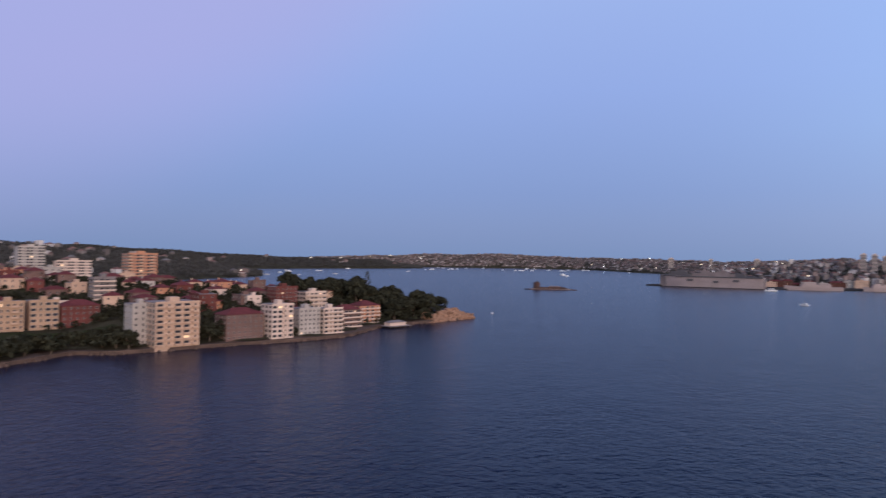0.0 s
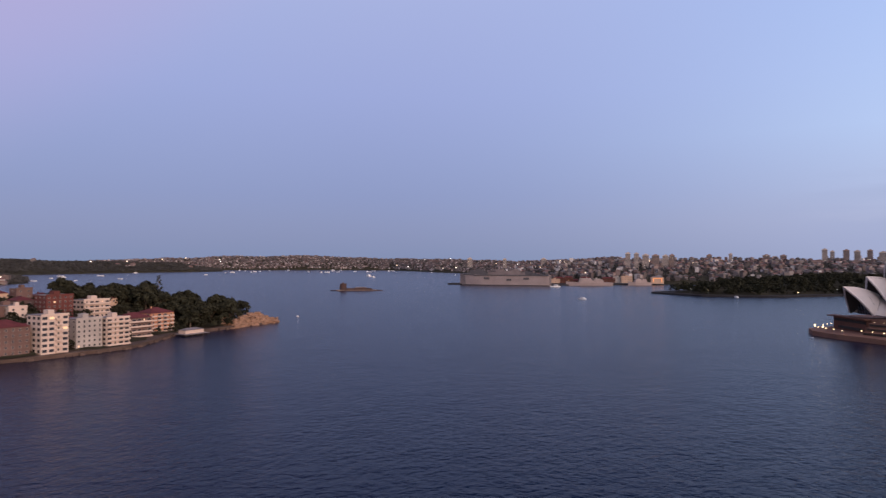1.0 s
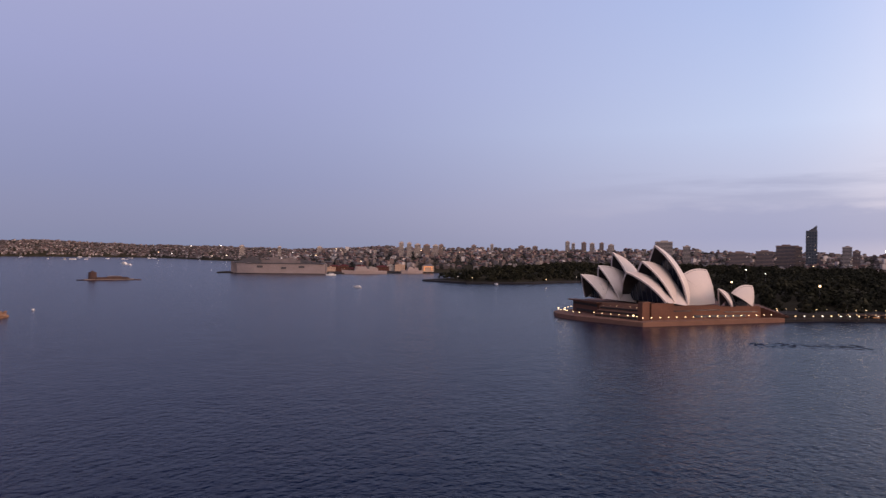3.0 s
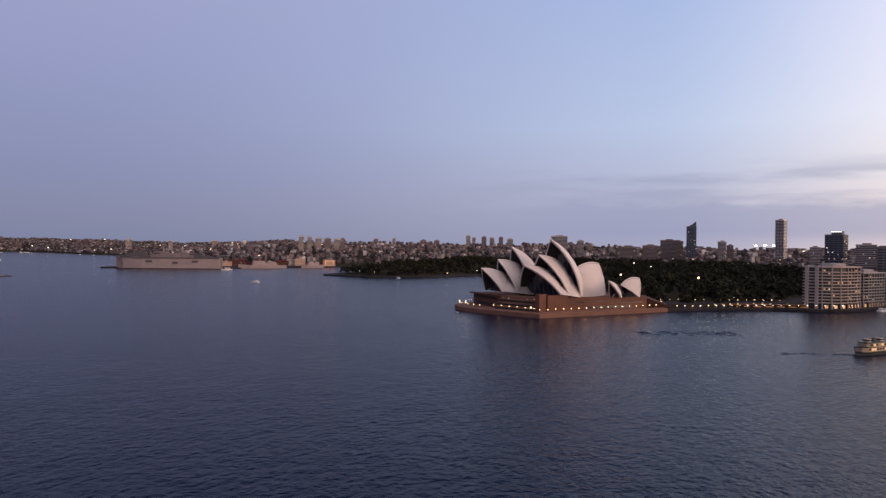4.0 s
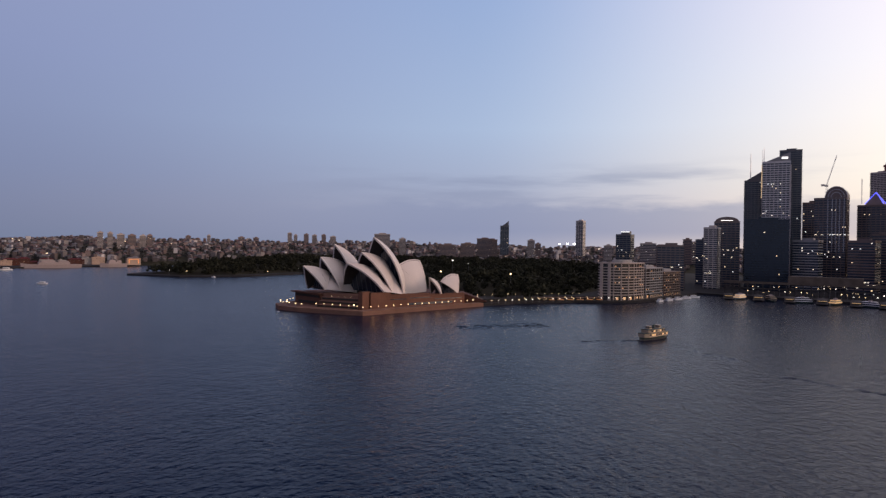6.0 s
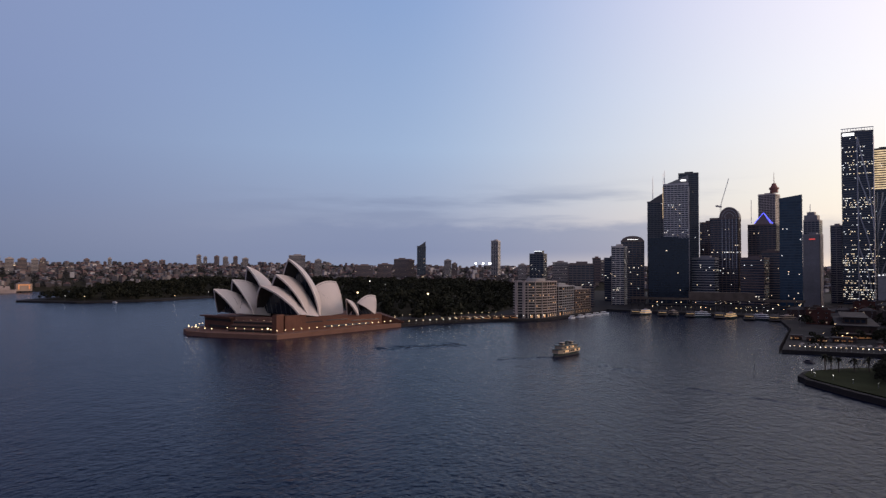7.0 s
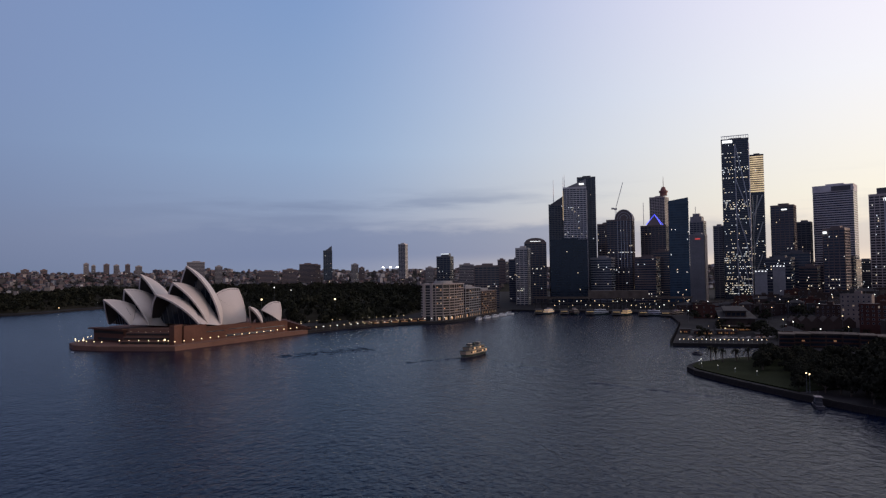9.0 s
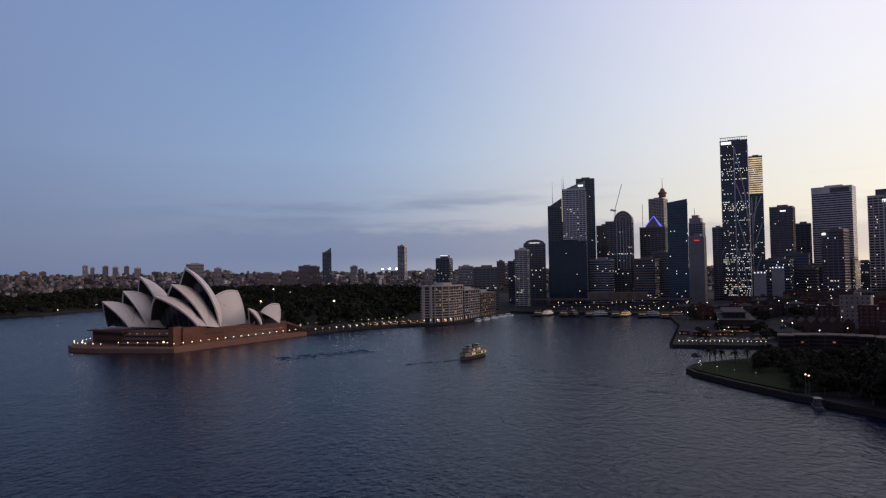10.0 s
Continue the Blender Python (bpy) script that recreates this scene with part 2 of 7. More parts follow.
class Solid:
    """Collects faces of one mesh."""

    def __init__(self):
        self.v, self.f, self.m = [], [], []

    def add(self, verts, faces, mat=0):
        k = len(self.v)
        self.v += [tuple(p) for p in verts]
        self.f += [tuple(i + k for i in f) for f in faces]
        self.m += [mat] * len(faces)
        return self

    def box(self, x0, x1, y0, y1, z0, z1, mat=0):
        v = [(x, y, z) for z in (z0, z1) for y in (y0, y1) for x in (x0, x1)]
        return self.add(v, [(0, 2, 3, 1), (4, 5, 7, 6), (0, 1, 5, 4), (2, 6, 7, 3), (0, 4, 6, 2), (1, 3, 7, 5)], mat)

    def prism(self, poly, z0, z1, mat=0, taper=1.0):
        n = len(poly)
        cx, cy = sum(p[0] for p in poly) / n, sum(p[1] for p in poly) / n
        v = [(x, y, z0) for x, y in poly] + [(cx + (x - cx) * taper, cy + (y - cy) * taper, z1) for x, y in poly]
        area = sum(poly[i][0] * poly[(i + 1) % n][1] - poly[(i + 1) % n][0] * poly[i][1] for i in range(n))
        f = [(i, (i + 1) % n, n + (i + 1) % n, n + i) for i in range(n)] + [tuple(range(n, 2 * n)), tuple(reversed(range(n)))]
        if area < 0:
            f = [tuple(reversed(q)) for q in f]
        return self.add(v, f, mat)

    def tube(self, x, y, z0, z1, r0, r1, n=8, mat=0):
        a = [2 * math.pi * i / n for i in range(n)]
        v = [(x + r0 * math.cos(t), y + r0 * math.sin(t), z0) for t in a] + [(x + r1 * math.cos(t), y + r1 * math.sin(t), z1) for t in a]
        f = [(i, (i + 1) % n, n + (i + 1) % n, n + i) for i in range(n)] + [tuple(range(n, 2 * n)), tuple(reversed(range(n)))]
        return self.add(v, f, mat)

    def bar(self, a, b, r, mat=0, n=5, r1=None):
        a, b = Vector(a), Vector(b)
        q = (b - a).to_track_quat("Z", "Y").to_matrix()
        k = r if r1 is None else r1
        v = []
        for p, s in ((a, r), (b, k)):
            v += [p + q @ Vector((s * math.cos(2 * math.pi * i / n), s * math.sin(2 * math.pi * i / n), 0)) for i in range(n)]
        f = [(i, (i + 1) % n, n + (i + 1) % n, n + i) for i in range(n)] + [tuple(range(n, 2 * n)), tuple(reversed(range(n)))]
        return self.add(v, f, mat)

    def hip(self, x0, x1, y0, y1, z0, h, mat=0, over=0.5):
        x0, x1, y0, y1 = x0 - over, x1 + over, y0 - over, y1 + over
        w, d = x1 - x0, y1 - y0
        i = min(w, d) / 2
        if w >= d:
            r = [(x0 + i, (y0 + y1) / 2, z0 + h), (x1 - i, (y0 + y1) / 2, z0 + h)]
            f = [(0, 1, 5, 4), (1, 2, 5), (2, 3, 4, 5), (3, 0, 4)]
        else:
            r = [((x0 + x1) / 2, y0 + i, z0 + h), ((x0 + x1) / 2, y1 - i, z0 + h)]
            f = [(0, 1, 4), (1, 2, 5, 4), (2, 3, 5), (3, 0, 4, 5)]
        return self.add([(x0, y0, z0), (x1, y0, z0), (x1, y1, z0), (x0, y1, z0)] + r, f + [(3, 2, 1, 0)], mat)

    def mesh(self, name, mats, smooth=False):
        return mesh_of(name, self.v, self.f, mats, self.m, smooth)


def empty(name, x, y, z, turn=0.0):
    e = new(name)
    e.empty_display_size = 2
    e.matrix_world = pose(x, y, z, 0, 0, turn)
    return e


def part(name, solid, mats, parent, label="", at=None, smooth=False):
    ob = new(name, solid if isinstance(solid, bpy.types.Mesh) else solid.mesh(name, mats, smooth))
    ob.parent = parent
    if at is not None:
        ob.matrix_local = at
    if label:
        tagged(ob, label)
    return ob


def inside(poly, x, y):
    """Signed distance to the outline, positive inside."""
    best, odd = 1e9, False
    n = len(poly)
    for i in range(n):
        ax, ay = poly[i]
        bx, by = poly[(i + 1) % n]
        if (ay > y) != (by > y) and x < (bx - ax) * (y - ay) / (by - ay) + ax:
            odd = not odd
        dx, dy = bx - ax, by - ay
        t = max(0, min(1, ((x - ax) * dx + (y - ay) * dy) / (dx * dx + dy * dy + 1e-9)))
        best = min(best, math.hypot(x - ax - t * dx, y - ay - t * dy))
    return best if odd else -best


def slab(name, poly, z1, mat, label, category, z0=-4.0):
    s = Solid()
    n = len(poly)
    s.prism(poly, z0, z1)
    ob = new(name, s.mesh(name, [mat]))
    return tagged(ob, label, category, kind="structure")


def mound(name, poly, height, mat, label, step=12.0):
    """Rising ground over an outline; height is a function of place and of the distance from the outline."""
    xs, ys = [p[0] for p in poly], [p[1] for p in poly]
    nx, ny = int((max(xs) - min(xs)) / step) + 2, int((max(ys) - min(ys)) / step) + 2
    ids, v, f = {}, [], []
    for j in range(ny):
        for i in range(nx):
            x, y = min(xs) + i * step, min(ys) + j * step
            d = inside(poly, x, y)
            if d > 0.5:
                ids[i, j] = len(v)
                v.append((x, y, height(x, y, d)))
    for j in range(ny - 1):
        for i in range(nx - 1):
            q = [ids.get(k) for k in ((i, j), (i + 1, j), (i + 1, j + 1), (i, j + 1))]
            q = [k for k in q if k is not None]
            if len(q) >= 3:
                f.append(tuple(q))
    ob = new(name, mesh_of(name, v, f, mat, smooth=True))
    return tagged(ob, label, "ground", kind="structure")


def rise(d, start, run, top):
    t = max(0.0, min(1.0, (d - start) / run))
    return top * t * t * (3 - 2 * t)


# ---- water and land ----
s = Solid()
rings = [0, 300, 700, 1500, 3000, 4950]
nseg = 96
wv, wf = [(0, 0, 0)], []
for r in rings[1:]:
    wv += [(r * math.cos(2 * math.pi * i / nseg), r * math.sin(2 * math.pi * i / nseg), 0) for i in range(nseg)]
for i in range(nseg):
    k = (i + 1) % nseg
    wf.append((0, 1 + i, 1 + k))
    for j in range(len(rings) - 2):
        a = 1 + j * nseg
        wf.append((a + i, a + nseg + i, a + nseg + k, a + k))
tagged(new("water", mesh_of("water", wv, wf, WATER)), "dark blue rippled harbour water at dusk", "water", kind="structure")

KIRRI = [(300, 420), (335, 260), (364, 202), (382, 194), (406, 186), (407, 161), (417, 143), (434, 119), (451, 94), (463, 69), (479, 47),
         (496, 27), (522, 16), (570, 0), (604, -42), (630, -64), (655, -92), (668, -84), (672, -62), (690, -40), (720, 40), (760, 160), (900, 300), (1150, 420), (1150, 700), (300, 700)]


def kirri_height(x, y, d):
    e = min(1.0, max(0.6, (y + 75) / 70))
    low = 9.0 * max(0.0, min(1.0, (y / x - 0.34) / 0.12))
    return 2.6 + rise(d, 8, 60, 9 + 7 * e - low) + rise(d, 95, 120, low) + rise(d, 45, 170, 6 + 12 * e) + 1.2 * noise.noise((x / 60, y / 60, 0))


slab("shore_kirribilli", KIRRI, 2.2, STONE, "low sandstone sea wall round the wooded peninsula", "shore")
mound("ground_kirribilli", KIRRI, kirri_height, SOIL, "dark wooded slope under the peninsula's houses", 14.0)

CITY = [(225, -628), (205, -668), (152, -722), (121, -733), (100, -745), (86, -768), (78, -790), (44, -890), (30, -962), (-50, -935), (-124, -905), (-177, -880), (-153, -698), (-108, -522),
        (-176, -514), (-188, -490), (-200, -455), (-130, -440), (-98, -416), (-90, -398), (-91, -384), (-104, -349), (-119, -317), (-132, -292), (-141, -279), (-190, -190),
        (-260, -60), (-900, -60), (-1500, -1400), (-900, -2400), (600, -2300), (1500, -2000), (1250, -1250), (1060, -1010), (1006, -858), (990, -845), (869, -851), (800, -940), (790, -1100),
        (640, -1180), (480, -1080), (420, -900), (390, -700)]
slab("ground_city", CITY, 2.6, STREET, "dark paved city quay with stone sea wall", "ground")

GARDEN = [(215, -650), (160, -745), (150, -860), (140, -1000), (150, -1500), (700, -1650), (1180, -1400), (1040, -1020), (1000, -868), (880, -862), (815, -945), (806, -1110), (650, -1200), (470, -1100), (405, -900), (380, -720)]


def garden_height(x, y, d):
    return 2.0 + rise(d, 6, 90, 13) + rise(d, 60, 160, 9) + 1.0 * noise.noise((x / 80, y / 80, 3))


mound("ground_garden", GARDEN, garden_height, SOIL, "dark wooded garden slope behind the quay", 20.0)


def hills(name, b0, b1, near, ridge, far, top, label, steps=120, mat=SOIL, seed=0):
    """A range of hills between two bearings. near, ridge, far: distances; top: ridge height; all functions of bearing."""
    v, f = [], []
    rows = 9
    for i in range(steps + 1):
        b = b0 + (b1 - b0) * i / steps
        n, r, q, t = near(b), ridge(b), far(b), top(b)
        for j in range(rows):
            k = j / (rows - 1)
            d = n + (r - n) * (k / 0.75) if k <= 0.75 else r + (q - r) * (k - 0.75) / 0.25
            u = min(1, k / 0.75)
            h = -1.0 + (t + 1) * (u ** 0.7) if k <= 0.75 else t * (1 - 0.7 * (k - 0.75) / 0.25)
            x, y = spot(b, d)
            if 0 < j:
                h += t * 0.10 * noise.noise((x / 220, y / 220, seed)) * u
            v.append((x, y, h))
    for i in range(steps):
        for j in range(rows - 1):
            a = i * rows + j
            f.append((a, a + 1, a + rows + 1, a + rows))
    ob = new(name, mesh_of(name, v, f, mat, smooth=True))
    return tagged(ob, label, "hill", kind="structure")


def lerp(pts):
    def fn(b):
        for (a, p), (c, q) in zip(pts, pts[1:]):
            if b <= c:
                t = max(0, (b - a) / (c - a))
                return p + (q - p) * t
        return pts[-1][1]
    return fn


RANGES = {
    "hill_cremorne": (52, 79.7, lerp([(52, 1300), (70, 1500), (79.7, 2000)]), lerp([(52, 2200), (79.7, 2400)]), lerp([(52, 2900), (79.7, 2800)]), lerp([(52, 92), (61, 88), (68, 70), (76, 38), (79.7, 6)])),
    "hill_bradleys": (58, 93.6, lerp([(58, 2900), (80, 3200), (93.6, 3850)]), lerp([(58, 3500), (88, 3900), (93.6, 4000)]), lerp([(58, 4300), (93.6, 4300)]), lerp([(58, 128), (61, 116), (68, 101), (77, 72), (84, 55), (90, 50), (93.6, 6)])),
    "hill_eastern": (83, 128, lerp([(83, 4600), (100, 4420), (108, 4300), (112, 3500), (118, 2900), (128, 2400)]), lerp([(83, 4850), (104, 4800), (112, 4300), (119, 3600), (128, 3100)]), lerp([(83, 4930), (112, 4900), (128, 4200)]), lerp([(83, 56), (91, 82), (100, 102), (106, 78), (112, 74), (119, 60), (124, 68), (128, 78)])),
    "hill_potts_point": (119, 215, lerp([(119, 2300), (128, 1800), (140, 1850), (160, 1700), (185, 1750), (215, 1900)]), lerp([(119, 2600), (130, 2500), (160, 2700), (215, 2800)]), lerp([(119, 3000), (130, 3400), (215, 3600)]), lerp([(119, 36), (124, 58), (128, 66), (140, 66), (153, 68), (163, 62), (180, 60), (215, 60)])),
}
hills("hill_bradleys", *RANGES["hill_bradleys"], "long dark wooded headland across the harbour", seed=1)
hills("hill_cremorne", *RANGES["hill_cremorne"], "dark wooded hillside behind the near peninsula", seed=2)
hills("hill_eastern", *RANGES["hill_eastern"], "far low hills covered with pale houses", seed=3)
hills("hill_potts_point", *RANGES["hill_potts_point"], "low ridge of dense suburbs behind the gardens", seed=4)


# ---- the concert hall on its podium ----
def ridge_arc(t, b, centre, radius, n):
    """The arc from t to b in the vertical plane of the hall's axis, on the sphere."""
    ax = (b - t)
    ax.z = 0
    ax.normalize()
    side = Vector((-ax.y, ax.x, 0))
    dist = (centre - t).dot(side)
    c = centre - side * dist
    a0, a1 = t - c, b - c
    ang = a0.angle(a1)
    return [c + (a0 * math.sin((1 - k) * ang) + a1 * math.sin(k * ang)) / math.sin(ang) for k in (i / n for i in range(n + 1))]


def sphere_centre(p, t, b, radius, away):
    """Centre of the sphere through three points that lies on the far side from the point 'away'."""
    ab, ac = t - p, b - p
    n = ab.cross(ac)
    to = (n.cross(ab) * ac.length_squared + ac.cross(n) * ab.length_squared) / (2 * n.length_squared)
    mid = p + to
    h = math.sqrt(max(radius ** 2 - to.length_squared, 1.0))
    n.normalize()
    c = [mid + n * h, mid - n * h]
    return max(c, key=lambda q: (q - away).length)


def half_shell(ped, tip, back, radius, out, flip, n=14, thick=1.6):
    """One curved triangle of a shell: ped is its foot, tip and back the ends of its ridge."""
    c = sphere_centre(ped, tip, back, radius, ped + out * 200 + Vector((0, 0, 120)))
    ridge = ridge_arc(tip, back, c, radius, n)
    grid = []
    for r in ridge:
        a0, a1 = ped - c, r - c
        ang = a0.angle(a1)
        grid.append([c + (a0 * math.sin((1 - k) * ang) + a1 * math.sin(k * ang)) / math.sin(ang) for k in (0.03 + 0.97 * j / n for j in range(n + 1))])
    outer, inner = Solid(), Solid()
    flat = [p for row in grid for p in row]
    low = [p + (c - p).normalized() * thick for p in flat]
    m = n + 1
    fo, fi = [], []
    for i in range(n):
        for j in range(n):
            q = (i * m + j, i * m + j + 1, (i + 1) * m + j + 1, (i + 1) * m + j)
            fo.append(q if flip else tuple(reversed(q)))
            fi.append(tuple(reversed(fo[-1])))
    outer.add(flat, fo)
    inner.add(low, fi)
    rim = Solid()
    for k in (0,):
        va = [flat[k * m + j] for j in range(m)] + [low[k * m + j] for j in range(m)]
        # the rim stands a little proud of the tiles
        if k == 0:
            lean = (grid[0][n // 2] - grid[2][n // 2]).normalized() * 0.5
            va = [p + lean for p in va[:m]] + [p + lean * 0.2 for p in va[m:]]
            wide = [flat[j].lerp(flat[m + j], 0.55) + (flat[j] - c).normalized() * 0.3 for j in range(m)]
            rim.add(wide + va[:m], [(j, j + 1, m + j + 1, m + j) for j in range(n)])
        rim.add(va, [(j, j + 1, m + j + 1, m + j) for j in range(n)])
    return outer, inner, rim


def shell(parent, tip, back, foot_along, foot_out, foot_z, axis, radius=75.0):
    """A pair of curved triangles, mirrored over the hall's axis, with the glass wall in its mouth."""
    side = Vector((axis.y, -axis.x, 0))
    feet = []
    for sgn in (-1, 1):
        foot = Vector((tip.x, tip.y, 0)) + axis * foot_along + side * sgn * foot_out
        foot.z = foot_z
        feet.append(foot)
        o, i, r = half_shell(foot, tip, back, radius, side * sgn, sgn > 0)
        sh = part("shell", o, [TILE], parent, "cream glazed tile shell half", smooth=True)
        part("soffit", i, [SOFFIT], sh, "ribbed concrete underside with shade in its colour", smooth=True)
        part("rim", r, [RIM], sh, "pale concrete rim")
    # the glass wall set back in the mouth
    g = Solid()
    inset = -axis * 5.0 if foot_along < 0 else axis * 5.0
    a, b = feet[0].lerp(feet[1], 0.08), feet[1].lerp(feet[0], 0.08)
    top = tip.copy() + (axis * foot_along) * 0.75
    top.z = foot_z + (tip.z - foot_z) * 0.80
    v = [a + inset, b + inset]
    arc = []
    for k in range(9):
        t = k / 8
        p = a.lerp(b, t)
        h = math.sin(math.pi * t) ** 0.7
        q = p + (top - (a + b) / 2) * h
        arc.append(q + inset)
    base = [a.lerp(b, k / 8) + inset for k in range(9)]
    g.add(base + arc, [(k, k + 1, 9 + k + 1, 9 + k) for k in range(8)])
    part("glass_wall", g, [DARKGLASS], parent, "dark glass wall in the shell's mouth")
    for k in range(1, 8):
        mb = Solid()
        mb.bar(base[k], arc[k], 0.25)
        part("mullion", mb, [POLE], parent)
    return feet


def side_shell(parent, a, b, top, out, bulge=3.0, n=8, sphere=None):
    """The low curved triangle that closes the flank between two shells; a, b are feet."""
    v, f, ids = [], [], {}
    for i in range(n + 1):
        for j in range(n + 1 - i):
            u, w = i / n, j / n
            k = 1 - u - w
            p = a * k + b * u + top * w + out * bulge * 9 * k * u * (w + 0.15) * 0.6 + out * bulge * 2 * w * (1 - w)
            ids[i, j] = len(v)
            v.append(p)
    for i in range(n):
        for j in range(n - i):
            f.append((ids[i, j], ids[i + 1, j], ids[i, j + 1]))
            if j < n - i - 1:
                f.append((ids[i + 1, j], ids[i + 1, j + 1], ids[i, j + 1]))
    if sphere:
        c, r = sphere
        v = [c + (p - c).normalized() * r for p in v]
    part("side_shell", Solid().add(v, f), [TILE], parent, "cream tiled side shell", smooth=True)


def axis_of(bearing):
    return Vector((math.sin(radians(bearing)), math.cos(radians(bearing)), 0))


QUAYWALK = [(284, -484), (300, -482), (352, -483), (378, -490), (394, -506), (400, -530), (386, -600), (372, -660), (225, -628)]
slab("broadwalk", QUAYWALK, 3.8, PAVING, "pink granite promenade round the white-shelled hall", "promenade")

hall = empty("opera_hall", 310, -560, 3.8)
tagged(hall, "white tiled shell-roofed concert hall on a brown granite podium", "concert hall")
INV = hall.matrix_world.inverted()


def hall_part(name, solid, mats, label="", smooth=False, parent=None):
    ob = part(name, solid, mats, parent or hall, label, smooth=smooth)
    if parent is None:
        ob.matrix_parent_inverse = INV
    return ob


POD = [(292, -509), (344, -511), (386, -527), (392, -560), (352, -655), (252, -640), (240, -612)]
s = Solid()
s.prism(POD, 3.8, 14.0)
hall_part("podium", s, [GRANITE], "brown granite podium")

_part = part


def part(name, solid, mats, parent, label="", at=None, smooth=False):
    ob = _part(name, solid, mats, parent, label, at, smooth)
    if parent is hall:
        ob.matrix_parent_inverse = INV
    return ob


WEST = axis_of(16.0)
EAST = axis_of(22.0)
T2 = Vector((307.0, -542.0, 69.2))
T3 = T2 + WEST * 15.5
T3.z = 54.6
T4 = T2 + WEST * 33.5
T4.z = 44.7


def back_point(tip, axis, run, z):
    p = tip + axis * run
    p.z = z
    return p


def hall_shells(tips, axis, backs, feet, south, south_back, south_foot):
    """The three north shells, the one that faces south, and the side shells between their feet."""
    side = Vector((axis.y, -axis.x, 0))
    rows = []
    for tip, (run, z), (along, out, fz) in zip(tips, backs, feet):
        b = back_point(tip, axis, run, z)
        rows.append((shell(hall, tip, b, along, out, fz, axis), b))
    b = back_point(south, axis, *south_back)
    rows.insert(0, (shell(hall, south, b, *south_foot, axis), b))
    for (near, nb), (far, fb) in zip(rows[1:], rows):
        for k, sgn in ((0, -1), (1, 1)):
            top = fb if far is rows[0][0] else nb
            ball = None
            if far is rows[0][0]:
                ball = (sphere_centre(far[k], south, fb, 75.0, far[k] + side * sgn * 200 + Vector((0, 0, 120))), 75.0)
            side_shell(hall, near[k] + Vector((0, 0, 1)), far[k] + Vector((0, 0, 1)), top - Vector((0, 0, 0.2 if far is rows[0][0] else 1.5)), side * sgn, sphere=ball)


hall_shells([T2, T3, T4], WEST, [(-36, 42), (-32, 46), (-32, 39)], [(-14.5, 27, 14), (-16, 26, 16), (-21, 29, 17.5)],
            back_point(T2, WEST, -67, 46.5), (34, 41), (6, 15, 14))
E2 = Vector((348.0, -537.0, 62.0))
E3 = back_point(E2, EAST, 16, 49.3)
E4 = back_point(E2, EAST, 35, 41.0)
hall_shells([E2, E3, E4], EAST, [(-32, 40), (-30, 42), (-30, 34)], [(-13, 19, 14), (-13, 17, 16), (-15, 16, 18)],
            back_point(E2, EAST, -56, 39.0), (26, 36), (4, 16, 14))
# the small restaurant pair
RA = axis_of(18.0)
R1 = Vector((263.0, -576.0, 30.5))
shell(hall, R1, back_point(R1, RA, -15, 24), -10, 7.5, 14, RA, 45)
R2 = back_point(R1, RA, -43, 32.5)
shell(hall, R2, back_point(R2, RA, 27, 26.0), 10, 9, 14, RA, 45)


# terraces and parapets of the podium
GALLERY = material("shadowed_gallery", (0.03, 0.024, 0.02), 0.9)


